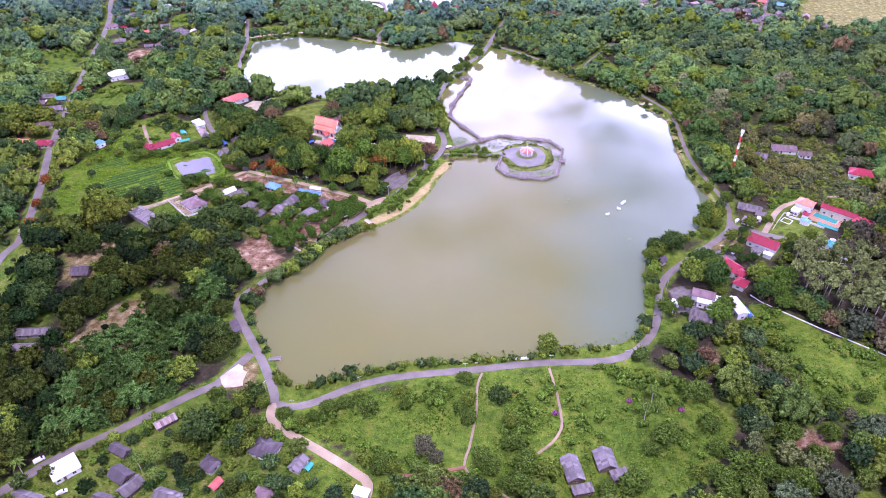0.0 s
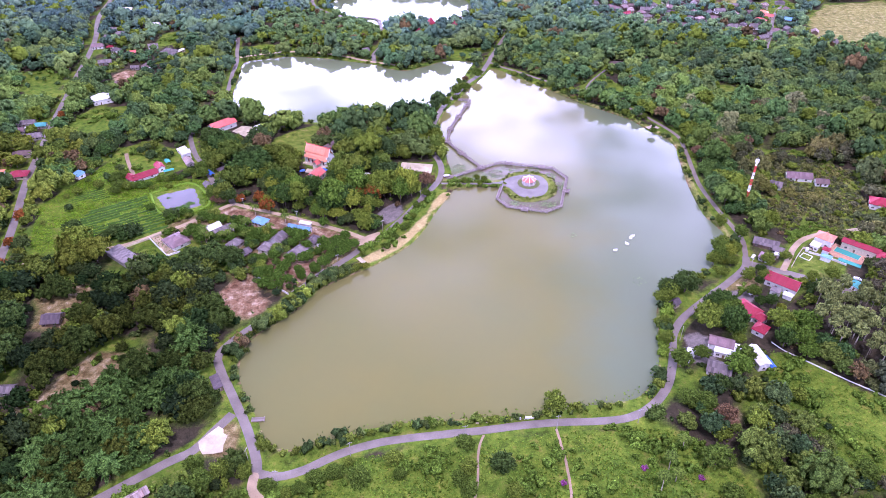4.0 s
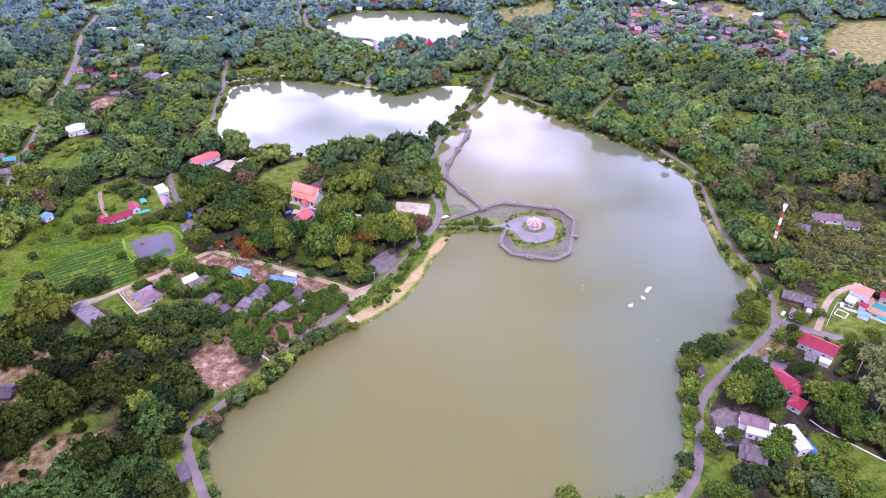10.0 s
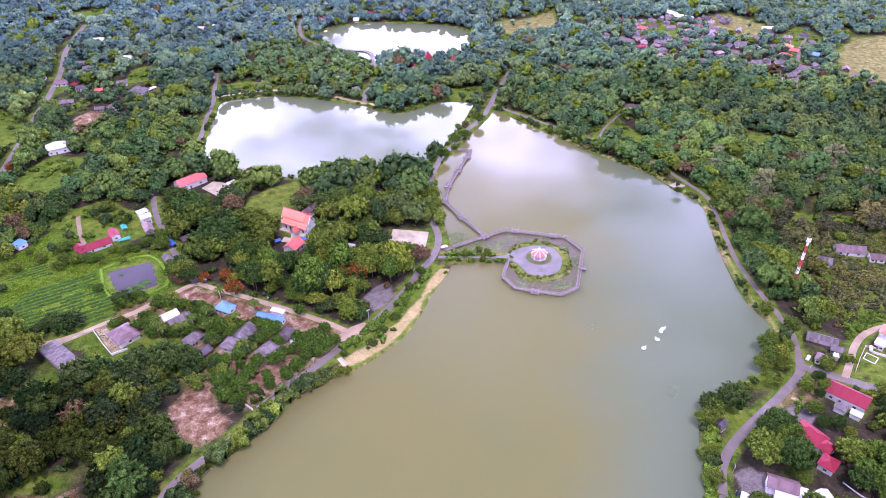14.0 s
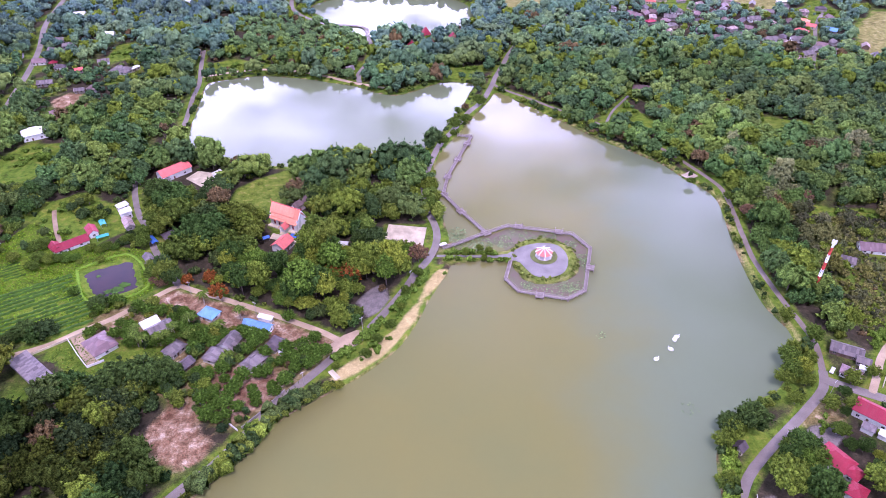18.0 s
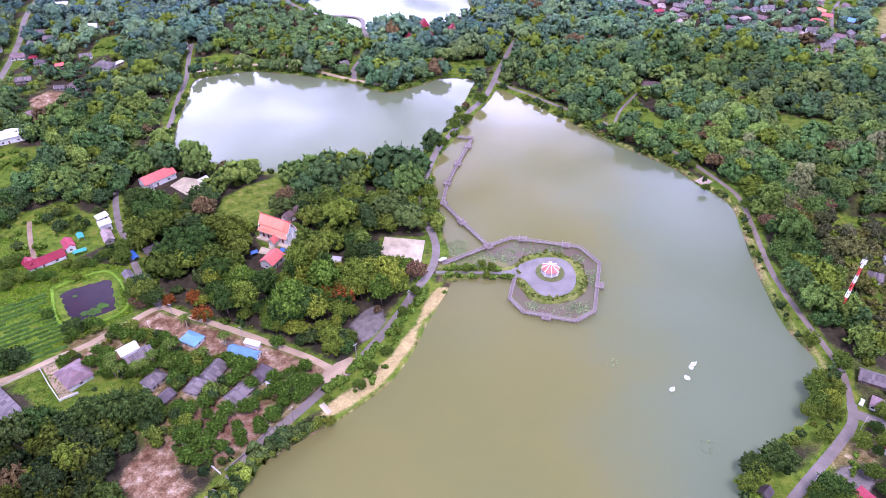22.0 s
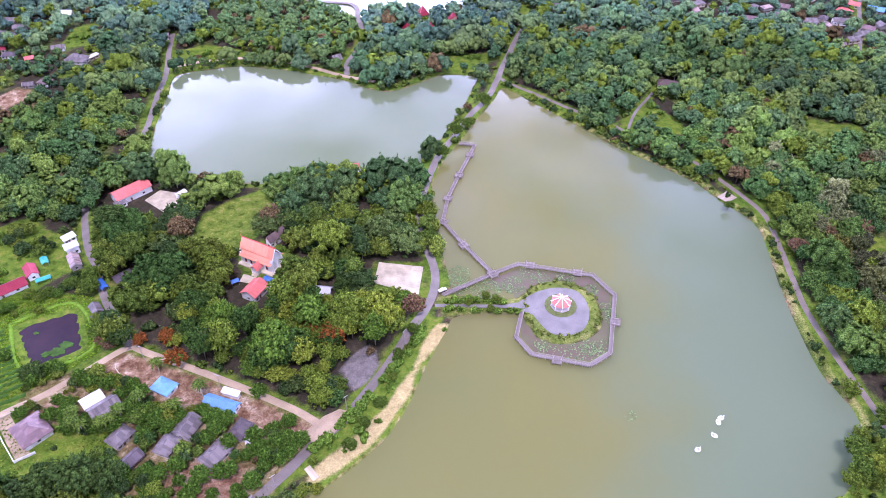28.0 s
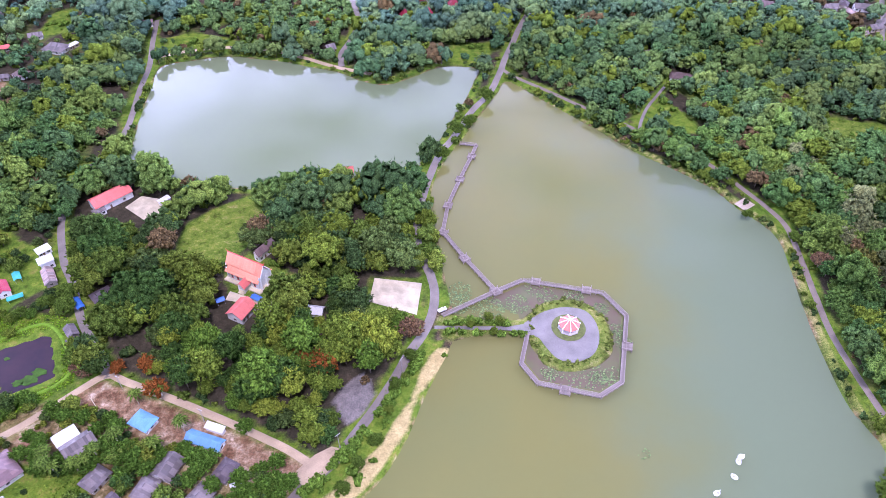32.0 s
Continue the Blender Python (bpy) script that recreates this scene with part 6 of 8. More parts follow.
b_ = tagged(new("concrete_barrier"), "whitewashed concrete barrier on the lake shore", "barrier")
b_.matrix_basis = pose(32, 164.3, LAND, 0, 0, 7)
for k in range(4):
    part("block", box_mesh("block", (k * 1.75, -0.5, -0.3, k * 1.75 + 1.65, 0.5, 0.9), M_WHITE_PAINT, 0.06), b_)
for sx, sy in ((14, 162), (18.5, 162.6), (28, 164)):
    s_ = tagged(new("stone_seat"), "low pinkish concrete seat on the shore", "bench", "shore seats")
    s_.matrix_basis = pose(sx, sy, LAND, 0, 0, 7)
    part("seat", box_mesh("seat", (-1.1, -0.35, 0.3, 1.1, 0.35, 0.5), M_CONC_PALE, 0.05), s_)
    for e in (-0.8, 0.8):
        part("leg", box_mesh("leg", (e - 0.15, -0.3, -0.1, e + 0.15, 0.3, 0.3), M_CONC, 0.02), s_)


def jetty(x, y, yaw, l, w, z, label, material):
    hub = tagged(new("jetty"), label, "jetty")
    hub.matrix_basis = pose(x, y, z, 0, 0, yaw)
    n = int(l / 0.5)
    plank = mesh_data("plank", *box_geo(0.02, -w / 2, -0.12, l / n - 0.02, w / 2, 0), material)
    for k in range(n):
        part("plank", plank, hub, m=pose(k * l / n, 0, 0))
    for sx in (0.4, l - 0.4):
        for sy in (-w / 2 + 0.2, w / 2 - 0.2):
            part("support_post", mesh_data("support_post", *tube_geo([(sx, sy, -2.5), (sx, sy, 0.4)], [0.12, 0.12], 6), M_CONC), hub)


jetty(-86, 164.5, 5, 6, 2.4, 1.0, "small grey timber fishing jetty by the road", M_DECK)
jetty(166.5, 456.5, 215, 8.5, 7.0, 1.1, "tan timber landing stage on the east shore", M_LANDING)
jetty(164, 284.5, 195, 6, 3.0, 0.9, "weathered bamboo landing raft below the junction", M_DECK)
jetty(-50.5, 284.5, -50, 6.5, 2.6, 1.15, "white concrete boat ramp beside the beach", M_CONC_PALE)


def sala(x, y, yaw, s, roof, label):
    """An open pavilion: four posts, floor, peaked roof."""
    hub = tagged(new("open_pavilion"), label, "pavilion")
    hub.matrix_basis = pose(x, y, LAND, 0, 0, yaw)
    FOOTPRINTS.append((x, y, s, s, 0.0))
    part("floor", box_mesh("floor", (-s / 2, -s / 2, -0.2, s / 2, s / 2, 0.3), M_CONC_PALE, 0.04), hub)
    for sx in (-1, 1):
        for sy in (-1, 1):
            part("post", mesh_data("post", *box_geo(sx * s * 0.42 - 0.1, sy * s * 0.42 - 0.1, 0.3, sx * s * 0.42 + 0.1, sy * s * 0.42 + 0.1, 2.8), M_BROWN), hub)
    part("roof", mesh_data("roof", *gable_roof(s, s, 2.8, s * 0.45, 0.5), ROOF[roof]), hub)


sala(-76, 622, 30, 6, "grey", "open shelter with a pointed grey roof by the far lake")
sala(-50, 481, 10, 4.5, "red", "little red-roofed shelter on the far lake shore")
sala(121.5, 240.6, 40, 4.0, "dark", "dark-roofed fishing shelter under the shore trees")
sala(-96, 829, 0, 5.5, "white", "white floating pavilion on the distant pond")

pool = tagged(new("swimming_pool"), "rectangular turquoise hotel swimming pool with pale coping", "pool")
pool.matrix_basis = pose(235.2, 286.6, LAND, 0, 0, -44) @ Matrix.Diagonal((0.84, 0.72, 1, 1))
FOOTPRINTS.append((233, 285, 12, 8, math.radians(-44)))
slab("pavement_pool_terrace", [(224, 290), (233, 297), (246, 285), (238, 275.5), (226, 284)], LAND + 0.1, M_TERRACE, "orange-tan tiled terrace round the hotel pool")
slab("pavement_pool_lower", [(226.5, 280.5), (229, 283), (238, 275), (236, 272.5)], LAND + 0.14, M_TEAL, "narrow teal-painted strip beside the pool terrace")
part("basin", mesh_data("basin", *join_geo(box_geo(-8.5, -4.2, -0.2, -8, 4.2, 0.3), box_geo(8, -4.2, -0.2, 8.5, 4.2, 0.3), box_geo(-8, -4.2, -0.2, 8, -3.7, 0.3), box_geo(-8, 3.7, -0.2, 8, 4.2, 0.3)), M_CONC_PALE), pool)
part("water_surface", mesh_data("water_surface", [(-8, -3.7, 0.2), (8, -3.7, 0.2), (8, 3.7, 0.2), (-8, 3.7, 0.2)], [(0, 1, 2, 3)], M_POOL), pool, "clear turquoise water")
court = tagged(new("garden_court"), "small white-edged square court on the hotel lawn", "court")
court.matrix_basis = pose(210, 283.8, LAND, 0, 0, 45)
for k in range(4):
    part("edging", mesh_data("edging", *box_geo(-2.7, -2.9, -0.1, 2.7, -2.5, 0.18), M_WHITE_PAINT), court, m=pose(0, 0, 0, 0, 0, 90 * k))

# grass circle with a kerb round the pavilion
slab("pavement_green_circle", [(57.4 + 7.6 * math.cos(k * 0.2618), 369.4 + 7.6 * math.sin(k * 0.2618)) for k in range(24)], LAND + 0.2, M_DRY_GRASS, "round grass bed below the pavilion", 0.2, "lawn")


# weed islets in the fish pond
for wx, wy, wr in ((-166.5, 346, 3.0), (-169, 342, 3.4), (-173, 340.5, 2.2), (-183, 353, 1.2)):
    slab("trim_weed_islet", [(wx + wr * (1 + 0.25 * math.sin(3 * k)) * math.cos(k * 0.4488), wy + 0.7 * wr * (1 + 0.2 * math.cos(5 * k)) * math.sin(k * 0.4488)) for k in range(14)], 0.6, M_CROP, "green weed islet in the muddy pond", 0.5, "vegetation")

# ---- trees ----
RNG = np.random.default_rng(7)
ICO_V = np.array([(0, 0, 1)] + [(0.894 * math.cos(k * 1.2566), 0.894 * math.sin(k * 1.2566), 0.447) for k in range(5)] + [(0.894 * math.cos(k * 1.2566 + 0.628), 0.894 * math.sin(k * 1.2566 + 0.628), -0.447) for k in range(5)] + [(0, 0, -1)])
ICO_F = [(0, k + 1, (k + 1) % 5 + 1) for k in range(5)] + [(k + 1, k + 6, (k + 1) % 5 + 1) for k in range(5)] + [((k + 1) % 5 + 1, k + 6, (k + 1) % 5 + 6) for k in range(5)] + [(11, (k + 1) % 5 + 6, k + 6) for k in range(5)]


PUFF_FINE = ((0.0, 1.0, 1), (0.78, 0.55, 5), (1.0, -0.25, 5))
PUFF_PLAIN = ((0.0, 1.0, 1), (0.86, 0.42, 4), (0.95, -0.35, 4))


def puff(rng, rings):
    """A small ragged dome of leaves: a tip and two rings round it."""
    v, f, start = [], [], []
    for r, z, n in rings:
        start.append(len(v))
        turn = rng.uniform(0, 6.28)
        v += [(r * rng.uniform(0.6, 1.4) * math.cos(turn + 6.2832 * k / n), r * rng.uniform(0.6, 1.4) * math.sin(turn + 6.2832 * k / n), z + rng.uniform(-0.28, 0.28)) for k in range(n)]
    n = rings[1][2]
    a, b = start[1], start[2]
    f += [(0, a + k, a + (k + 1) % n) for k in range(n)]
    f += [(a + k, b + k, a + (k + 1) % n) for k in range(n)] + [(a + (k + 1) % n, b + k, b + (k + 1) % n) for k in range(n)]
    return np.array(v), np.array(f)


class Crown:
    """Leafy puffs of many sizes on an uneven crown round a dark core, loose sprays between them, on a trunk that forks."""

    def __init__(self, rng, radius, height, puffs, sprays, low=0.3, size=1.0, rings=PUFF_FINE, droop=0.0, spray=0.8, trunk=0.06, lumpy=0.3, peak=1.0):
        half = height * (1 - low) / 2
        mid = height * low + half
        sx, sy = rng.uniform(0.85, 1.15, 2)
        off = rng.uniform(0, 50, 3)
        gap = math.sqrt(2.6 * math.pi / puffs)
        V, F, cen, n = [], [], [], 0
        for k in range(puffs):
            # even turns from the top downwards, then shaken
            z = 1 - 1.35 * (k + 0.5) / puffs + rng.uniform(-0.06, 0.06)
            t = k * 2.39996 + rng.uniform(-0.35, 0.35)
            c = math.sqrt(max(0.0, 1 - z * z))
            d = np.array((c * math.cos(t), c * math.sin(t), min(1.0, z)))
            lump = 1 + lumpy * noise.noise(tuple(d * 1.9 + off)) + rng.uniform(-0.07, 0.07)
            r = radius * gap * 0.52 * size * float(np.clip(rng.lognormal(0, 0.26), 0.6, 1.6))
            p = np.array((d[0] * sx * (radius - r * 0.4) * lump, d[1] * sy * (radius - r * 0.4) * lump, mid + d[2] * (half - r * 0.4) * (lump if d[2] > 0 else 1) * peak))
            up = d * (1, 1, 0.8) + (0, 0, 0.75); up /= np.linalg.norm(up)
            t1 = np.cross(up, (0.3, 0.9, 0.1)); t1 /= np.linalg.norm(t1)
            t2 = np.cross(up, t1)
            pv, pf = puff(rng, rings)
            V.append(p + r * (pv[:, :1] * t1 + pv[:, 1:2] * t2 + pv[:, 2:] * up * 0.85)); F.append(pf + n); n += len(pv)
            cen.append(p)
        for k in range(sprays):
            p = cen[rng.integers(len(cen))]
            d = p - (0, 0, mid); d = d / np.linalg.norm(d) + rng.normal(size=3) * 0.5
            d[2] = abs(d[2]) * 0.8
            d /= np.linalg.norm(d)
            q = p + d * radius * gap * 0.5 * size * rng.uniform(0.75, 1.25)
            t1 = np.cross(d, rng.normal(size=3)); t1 /= np.linalg.norm(t1)
            L_ = spray * rng.uniform(0.6, 1.4)
            tip = q + d * L_ - (0, 0, droop * L_)
            V.append(np.array((q + t1 * L_ * 0.34, q - t1 * L_ * 0.34, tip))); F.append(np.array([(n, n + 1, n + 2)])); n += 3
        leaf_faces = sum(len(q) for q in F)
        V.append(np.array([(v[0] * radius * 0.8 * sx, v[1] * radius * 0.8 * sy, mid + v[2] * half * 0.82) for v in ICO_V])); F.append(np.array(ICO_F) + n)
        th = mid
        tr = max(0.12, radius * trunk)
        tv, tf = tube_geo([(0, 0, -0.4), (rng.uniform(-.2, .2), rng.uniform(-.2, .2), th)], [tr, tr * 0.55], 4)
        faces = np.concatenate(F)
        self.leaf_v = np.concatenate(V)
        self.leaf_sizes = np.full(len(faces), 3)
        self.leaf_slots = np.concatenate([np.zeros(leaf_faces, int), np.full(len(faces) - leaf_faces, 2)])
        self.leaf_loops = faces.ravel()
        self.limbs = [tube_geo([(0, 0, th * 0.5), tuple(c * (0.55, 0.55, 0.8)), tuple(c)], [tr * 0.55, tr * 0.4, tr * 0.12], 4) for c in cen[2:12:2]]
        self.trunk = (tv, tf)
        self.trunk_v = np.array([tuple(v) for v in tv]); self.trunk_sizes = np.array([len(f) for f in tf]); self.trunk_loops = np.concatenate([np.array(f) for f in tf])


def crowd(name, plants, label, category="trees", trunk=M_TRUNK):
    """Many plants in one mesh: (template, x, y, z, scale, turn, colour)."""
    V, S, Lp, C, sl = [], [], [], [], []
    n = 0
    for t, x, y, z, s, a, col in plants:
        ca, sa = math.cos(a), math.sin(a)
        R = np.array([[ca, sa, 0], [-sa, ca, 0], [0, 0, 0.82 + 0.55 * ((x * 7.3 + y * 3.1) % 1.0)]]) * s
        for v, sz, lp, slot in ((t.leaf_v, t.leaf_sizes, t.leaf_loops, t.leaf_slots), (t.trunk_v, t.trunk_sizes, t.trunk_loops, np.ones(len(t.trunk_sizes), int))):
            V.append(v @ R + (x, y, z)); S.append(sz); Lp.append(lp + n); n += len(v)
            C.append(np.tile((*col, 1.0), (len(v), 1))); sl.append(slot)
    if not V:
        return
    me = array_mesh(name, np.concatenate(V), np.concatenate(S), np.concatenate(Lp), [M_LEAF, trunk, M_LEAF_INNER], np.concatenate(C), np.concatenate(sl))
    tagged(new(name, me), label, category, kind="stuff")


SHAPES = ((4.8, 9.0, .25), (4.2, 8.5, .25), (5.6, 9.5, .3), (3.8, 10.5, .25), (4.9, 7.8, .2), (3.4, 7.5, .2), (5.2, 8.5, .3))
T_NEAR = [Crown(RNG, r, h, int(6 + 8.0 * r), 60, lo, rings=PUFF_PLAIN, spray=0.9) for r, h, lo in SHAPES]
T_MID = [Crown(RNG, r, h, int(3 + 4.2 * r), 26, lo, rings=PUFF_PLAIN, spray=1.1) for r, h, lo in SHAPES]
T_GROVE = [Crown(RNG, r, h, int(10 + 13.0 * r), 260, lo, spray=0.8) for r, h, lo in SHAPES]
T_FAR = [Crown(RNG, r, h, n, 8, lo, rings=PUFF_PLAIN, spray=1.4) for r, h, n, lo in ((4.8, 9.0, 9, .25), (4.2, 9.5, 8, .25), (5.6, 8.5, 10, .3), (3.8, 10.5, 7, .25))]
T_BAMBOO = [Crown(RNG, r, h, 22, 130, .15, size=0.75, droop=0.5, spray=2.0, lumpy=0.7) for r, h in ((4.0, 8.0), (4.6, 9.5), (3.6, 7.0))]
T_SHRUB = [Crown(RNG, r, h, 4, 6, .1, rings=PUFF_PLAIN, spray=0.7) for r, h in ((1.5, 1.8), (1.9, 2.4), (1.2, 1.5))]
T_TALL = [Crown(RNG, r, h, 16, 30, .6, trunk=0.115, lumpy=0.5) for r, h in ((3.0, 15.0), (3.3, 16.5), (2.7, 14.0))]

GREENS = np.array([(0.052, 0.100, 0.024), (0.088, 0.128, 0.021), (0.044, 0.074, 0.024), (0.116, 0.148, 0.022), (0.070, 0.100, 0.028), (0.150, 0.172, 0.022)])
# the middle tone is distance haze, mixed into the leaves of far trees
BRIGHT, HAZE_TINT, BROWN = np.array((0.150, 0.215, 0.024)), np.array((0.096, 0.112, 0.120)), np.array((0.150, 0.108, 0.050))


def tint(rng, x, y):
    patch = noise.noise((x * 0.03, y * 0.03, 12.0)) + 0.5 * noise.noise((x * 0.09, y * 0.09, 2.0))
    c = GREENS[int(np.clip((patch * 0.9 + 0.5) * 6 + rng.uniform(-1.6, 1.6), 0, 5.9))] * rng.uniform(0.85, 1.15)
    u = rng.uniform()
    wave = noise.noise((x * 0.012, y * 0.012, 5.0))
    if x > 190 and 420 < y < 520 and abs(noise.noise((x * 0.03, y * 0.03, 9.0))) > 0.22 and u < 0.5:
        c = BROWN * rng.uniform(0.8, 1.2)
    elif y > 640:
        # haze put into the leaf colour, stronger the further off
        c = c * (0.95, 1.02, 1.15) + HAZE_TINT * min(0.55, (y - 640) * 0.003 + 0.1)
    elif x > 120 and y < 190 and wave > 0.05:
        c = c * 0.6 + np.array((0.10, 0.085, 0.05)) * 0.5
    if 203 < x < 292 and 292 < y < 415:
        c = c * 0.8 + np.array((0.075, 0.060, 0.040)) * rng.uniform(0.4, 1.1)
    elif x > 208 and 150 < y < 262:
        c = c * 0.5 + np.array((0.095, 0.070, 0.058)) * rng.uniform(0.5, 1.1)
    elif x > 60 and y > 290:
        # east woods greener; the raised blue, strongest past y 520, is painted haze
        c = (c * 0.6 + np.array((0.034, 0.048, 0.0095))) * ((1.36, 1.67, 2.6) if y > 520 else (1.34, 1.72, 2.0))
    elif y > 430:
        # north woods: the added blue paints haze too, more past y 560
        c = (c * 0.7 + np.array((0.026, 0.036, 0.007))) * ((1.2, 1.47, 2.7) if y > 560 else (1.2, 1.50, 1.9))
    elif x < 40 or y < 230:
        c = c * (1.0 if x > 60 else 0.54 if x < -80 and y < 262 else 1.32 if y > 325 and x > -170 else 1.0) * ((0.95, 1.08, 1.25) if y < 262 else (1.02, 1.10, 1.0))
    if -195 < x < -64 and 630 < y < 750:
        c = c * 0.45 + BRIGHT * (0.50, 0.62, 0.9)
    if x > 222 and 395 < y < 600:
        c = c * (0.78, 0.74, 0.82)
    c = c * (1 + 0.5 * noise.noise((x * 0.009, y * 0.009, 21.0)))
    if u < 0.10 + 0.08 * wave:
        c = BRIGHT * rng.uniform(0.75, 1.1)
    elif u > 0.985:
        c = BROWN * rng.uniform(0.8, 1.1)
    return c


def blocked(x, y, r):
    """Where no tree may stand: water, roads, houses."""
    out = np.zeros(x.shape, bool)
    isl = signed(ISLAND, x, y)
    for lake in (LAKE, FAR_LAKE, THIRD_LAKE):
        out |= signed(lake, x, y) > -r * 0.55
    out |= isl > -4
    out |= signed(POND, x, y) > -5
    for road, (w, kind, line) in ROAD_LINES.items():
        sel = (x > line[:, 0].min() - 12) & (x < line[:, 0].max() + 12) & (y > line[:, 1].min() - 12) & (y < line[:, 1].max() + 12)
        d = np.full(x.shape, 99.0)
        d[sel] = seg_dist(line, x[sel], y[sel])
        out |= d < w / 2 + r * (np.where(y > 475, 1.25, 0.2) if road == "village_road_west" else 1.5 if road == "outer_road_west" else 0.75) + np.where((x > 96) & (x < 172) & (y > 172) & (y < 284), 3.0, 0.0) + np.where((x < 0) & (y > 285) & (y < 400) & (x > -60), r * 0.5, np.where((x < 12) & (x > -60) & (y >= 404) & (y < 500), -r * 0.55, 0.0))
    for fx, fy, a, b, t in FOOTPRINTS:
        dx, dy = x - fx, y - fy
        u, v = dx * math.cos(t) + dy * math.sin(t), -dx * math.sin(t) + dy * math.cos(t)
        out |= (np.abs(u) < a + r * 0.55) & (np.abs(v) < b + r * 0.55)
        # keep the side towards the south a little open
        out |= (np.abs(dx) < a * 0.8) & (dy < 0) & (dy > -b - r * 1.6)
    return out


def tree_kind(name, crown, colour, label, category="tree", trunk=M_TRUNK, group=""):
    hub = tagged(new(name), label, category, group)
    part("trunk", mesh_data("trunk", *join_geo(crown.trunk, *crown.limbs), trunk), hub)
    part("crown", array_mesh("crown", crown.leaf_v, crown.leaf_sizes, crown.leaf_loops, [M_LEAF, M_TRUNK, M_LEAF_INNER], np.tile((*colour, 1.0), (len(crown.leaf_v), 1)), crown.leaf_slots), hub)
    return hub


def forest():
    rng = np.random.default_rng(11)
    step = 6.3
    gx, gy = np.meshgrid(np.arange(-680, 680, step), np.arange(60, 1030, step * 0.9))
    gx[::2] += step / 2
    x, y = (gx + rng.uniform(-2.2, 2.2, gx.shape)).ravel(), (gy + rng.uniform(-2.2, 2.2, gy.shape)).ravel()
    keep = (np.abs(x) < 190 + (y - 90) * 0.52) & (y < 955)
    x, y = x[keep], y[keep]
    share = np.ones(len(x))
    small = np.zeros(len(x), bool)
    for outline, s, sm in DISTRICTS:
        m = inside(np.array(outline, float), x, y)
        share[m] = s; small |= m & sm
    scrub = np.zeros(len(x), bool)
    for name, outline, kind, s in CLEARINGS:
        m = signed(outline, x, y) > -2.5
        share[m] = s
        if 0 < s < 0.3:
            scrub |= m
    thin = (x > 80) & (x < 175) & (y < 190) & (share == 1)
    share[thin] = 0.3
    south = (y < 98) & (x > -40)
    share[south] = np.minimum(share[south], 0.75)
    gaps = np.array([noise.noise((a * 0.035, b * 0.035, 2.0)) for a, b in zip(x, y)])
    shore = signed(LAKE, x, y)
    open_bank = (shore > np.where((x > 90) & (y > 288), -6.5, -13.0)) & ~((x < 20) & (y > 352))
    share[open_bank] = np.minimum(share[open_bank], np.where(x[open_bank] < -40, 0.25, 0.08))
    small |= open_bank
    keep = (rng.uniform(size=len(x)) < share) & ~((gaps < -0.42) & (share == 1)) & ~blocked(x, y, 3.6)
    x, y, small, scrub, gaps = x[keep], y[keep], small[keep], scrub[keep], gaps[keep]
    plots = {}
    teaks, grove = [], []
    bamboo = [(-170, 110), (-112, 150), (-118, 195), (-125, 225), (-175, 180)]
    teak = np.array([(180, 232), (216, 255), (250, 235), (224, 176), (192, 195)], float)
    is_b, is_t = inside(np.array(bamboo, float), x, y), inside(teak, x, y)
    for k in range(len(x)):
        a, s = rng.uniform(0, 6.28), float(np.clip(rng.lognormal(-0.12, 0.27), 0.5, 1.5))
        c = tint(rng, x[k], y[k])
        if is_t[k]:
            if rng.uniform() < 0.3:
                continue
            teaks.append((T_TALL[rng.integers(3)], x[k], y[k], LAND - 0.1, rng.uniform(0.85, 1.1), a, np.array((0.165, 0.205, 0.062)) * rng.uniform(0.8, 1.2)))
            continue
        elif is_b[k] and rng.uniform() < 0.8:
            t, c = T_BAMBOO[rng.integers(3)], np.array((0.072, 0.142, 0.028)) * rng.uniform(0.75, 1.35)
        elif y[k] > 560:
            t, s = T_FAR[rng.integers(len(T_FAR))], s * 1.0
        else:
            j = rng.integers(len(T_NEAR))
            t = T_NEAR[j] if y[k] < 440 and abs(x[k]) < 260 else T_MID[j]
        if small[k]:
            s *= 0.62 if y[k] < 640 else 0.85
        elif -185 < x[k] < 5 and 330 < y[k] < 478:
            s *= 1.12
        if -185 < x[k] < 0 and 440 < y[k] < 482:
            s *= 1.22
        if y[k] > 690:
            s *= 0.78
        if -195 < x[k] < -64 and 630 < y[k] < 750:
            s *= 0.72
        if scrub[k]:
            s *= rng.uniform(0.3, 0.75)
        if y[k] > 540 and 60 < x[k] < 420 and y[k] < 700:
            s *= 0.92
        if t in T_NEAR and not scrub[k] and (((-118 < x[k] < 2) and (322 < y[k] < 470)) or (100 < x[k] < 182 and 185 < y[k] < 300)) and len(grove) < 105:
            if (x[k] * 5.1 + y[k] * 2.7) % 1.0 < 0.16:
                continue
            grove.append((T_NEAR.index(t), x[k], y[k], s, a, c))
            continue
        zone = ("south" if y[k] < 200 else "middle" if y[k] < 400 else "north" if y[k] < 620 else "far") + ("_west" if x[k] < -60 else "_east" if x[k] > 120 else "_centre") + ("_outer" if abs(x[k]) > 220 else "")
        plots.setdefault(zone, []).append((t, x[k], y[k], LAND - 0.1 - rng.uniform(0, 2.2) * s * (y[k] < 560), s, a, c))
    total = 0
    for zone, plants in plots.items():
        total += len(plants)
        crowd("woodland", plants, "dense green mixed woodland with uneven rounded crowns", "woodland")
    crowd("teak_plantation", teaks, "tall plantation trees with bare pale trunks and small crowns", "plantation", M_TRUNK_PALE)
    # the grove round the temple and the trees by the east road stand as single trees
    kinds = {}
    words = {0: ("dark green", 0), 1: ("fresh green", 1), 2: ("olive green", 2), 3: ("yellow-green", 3)}
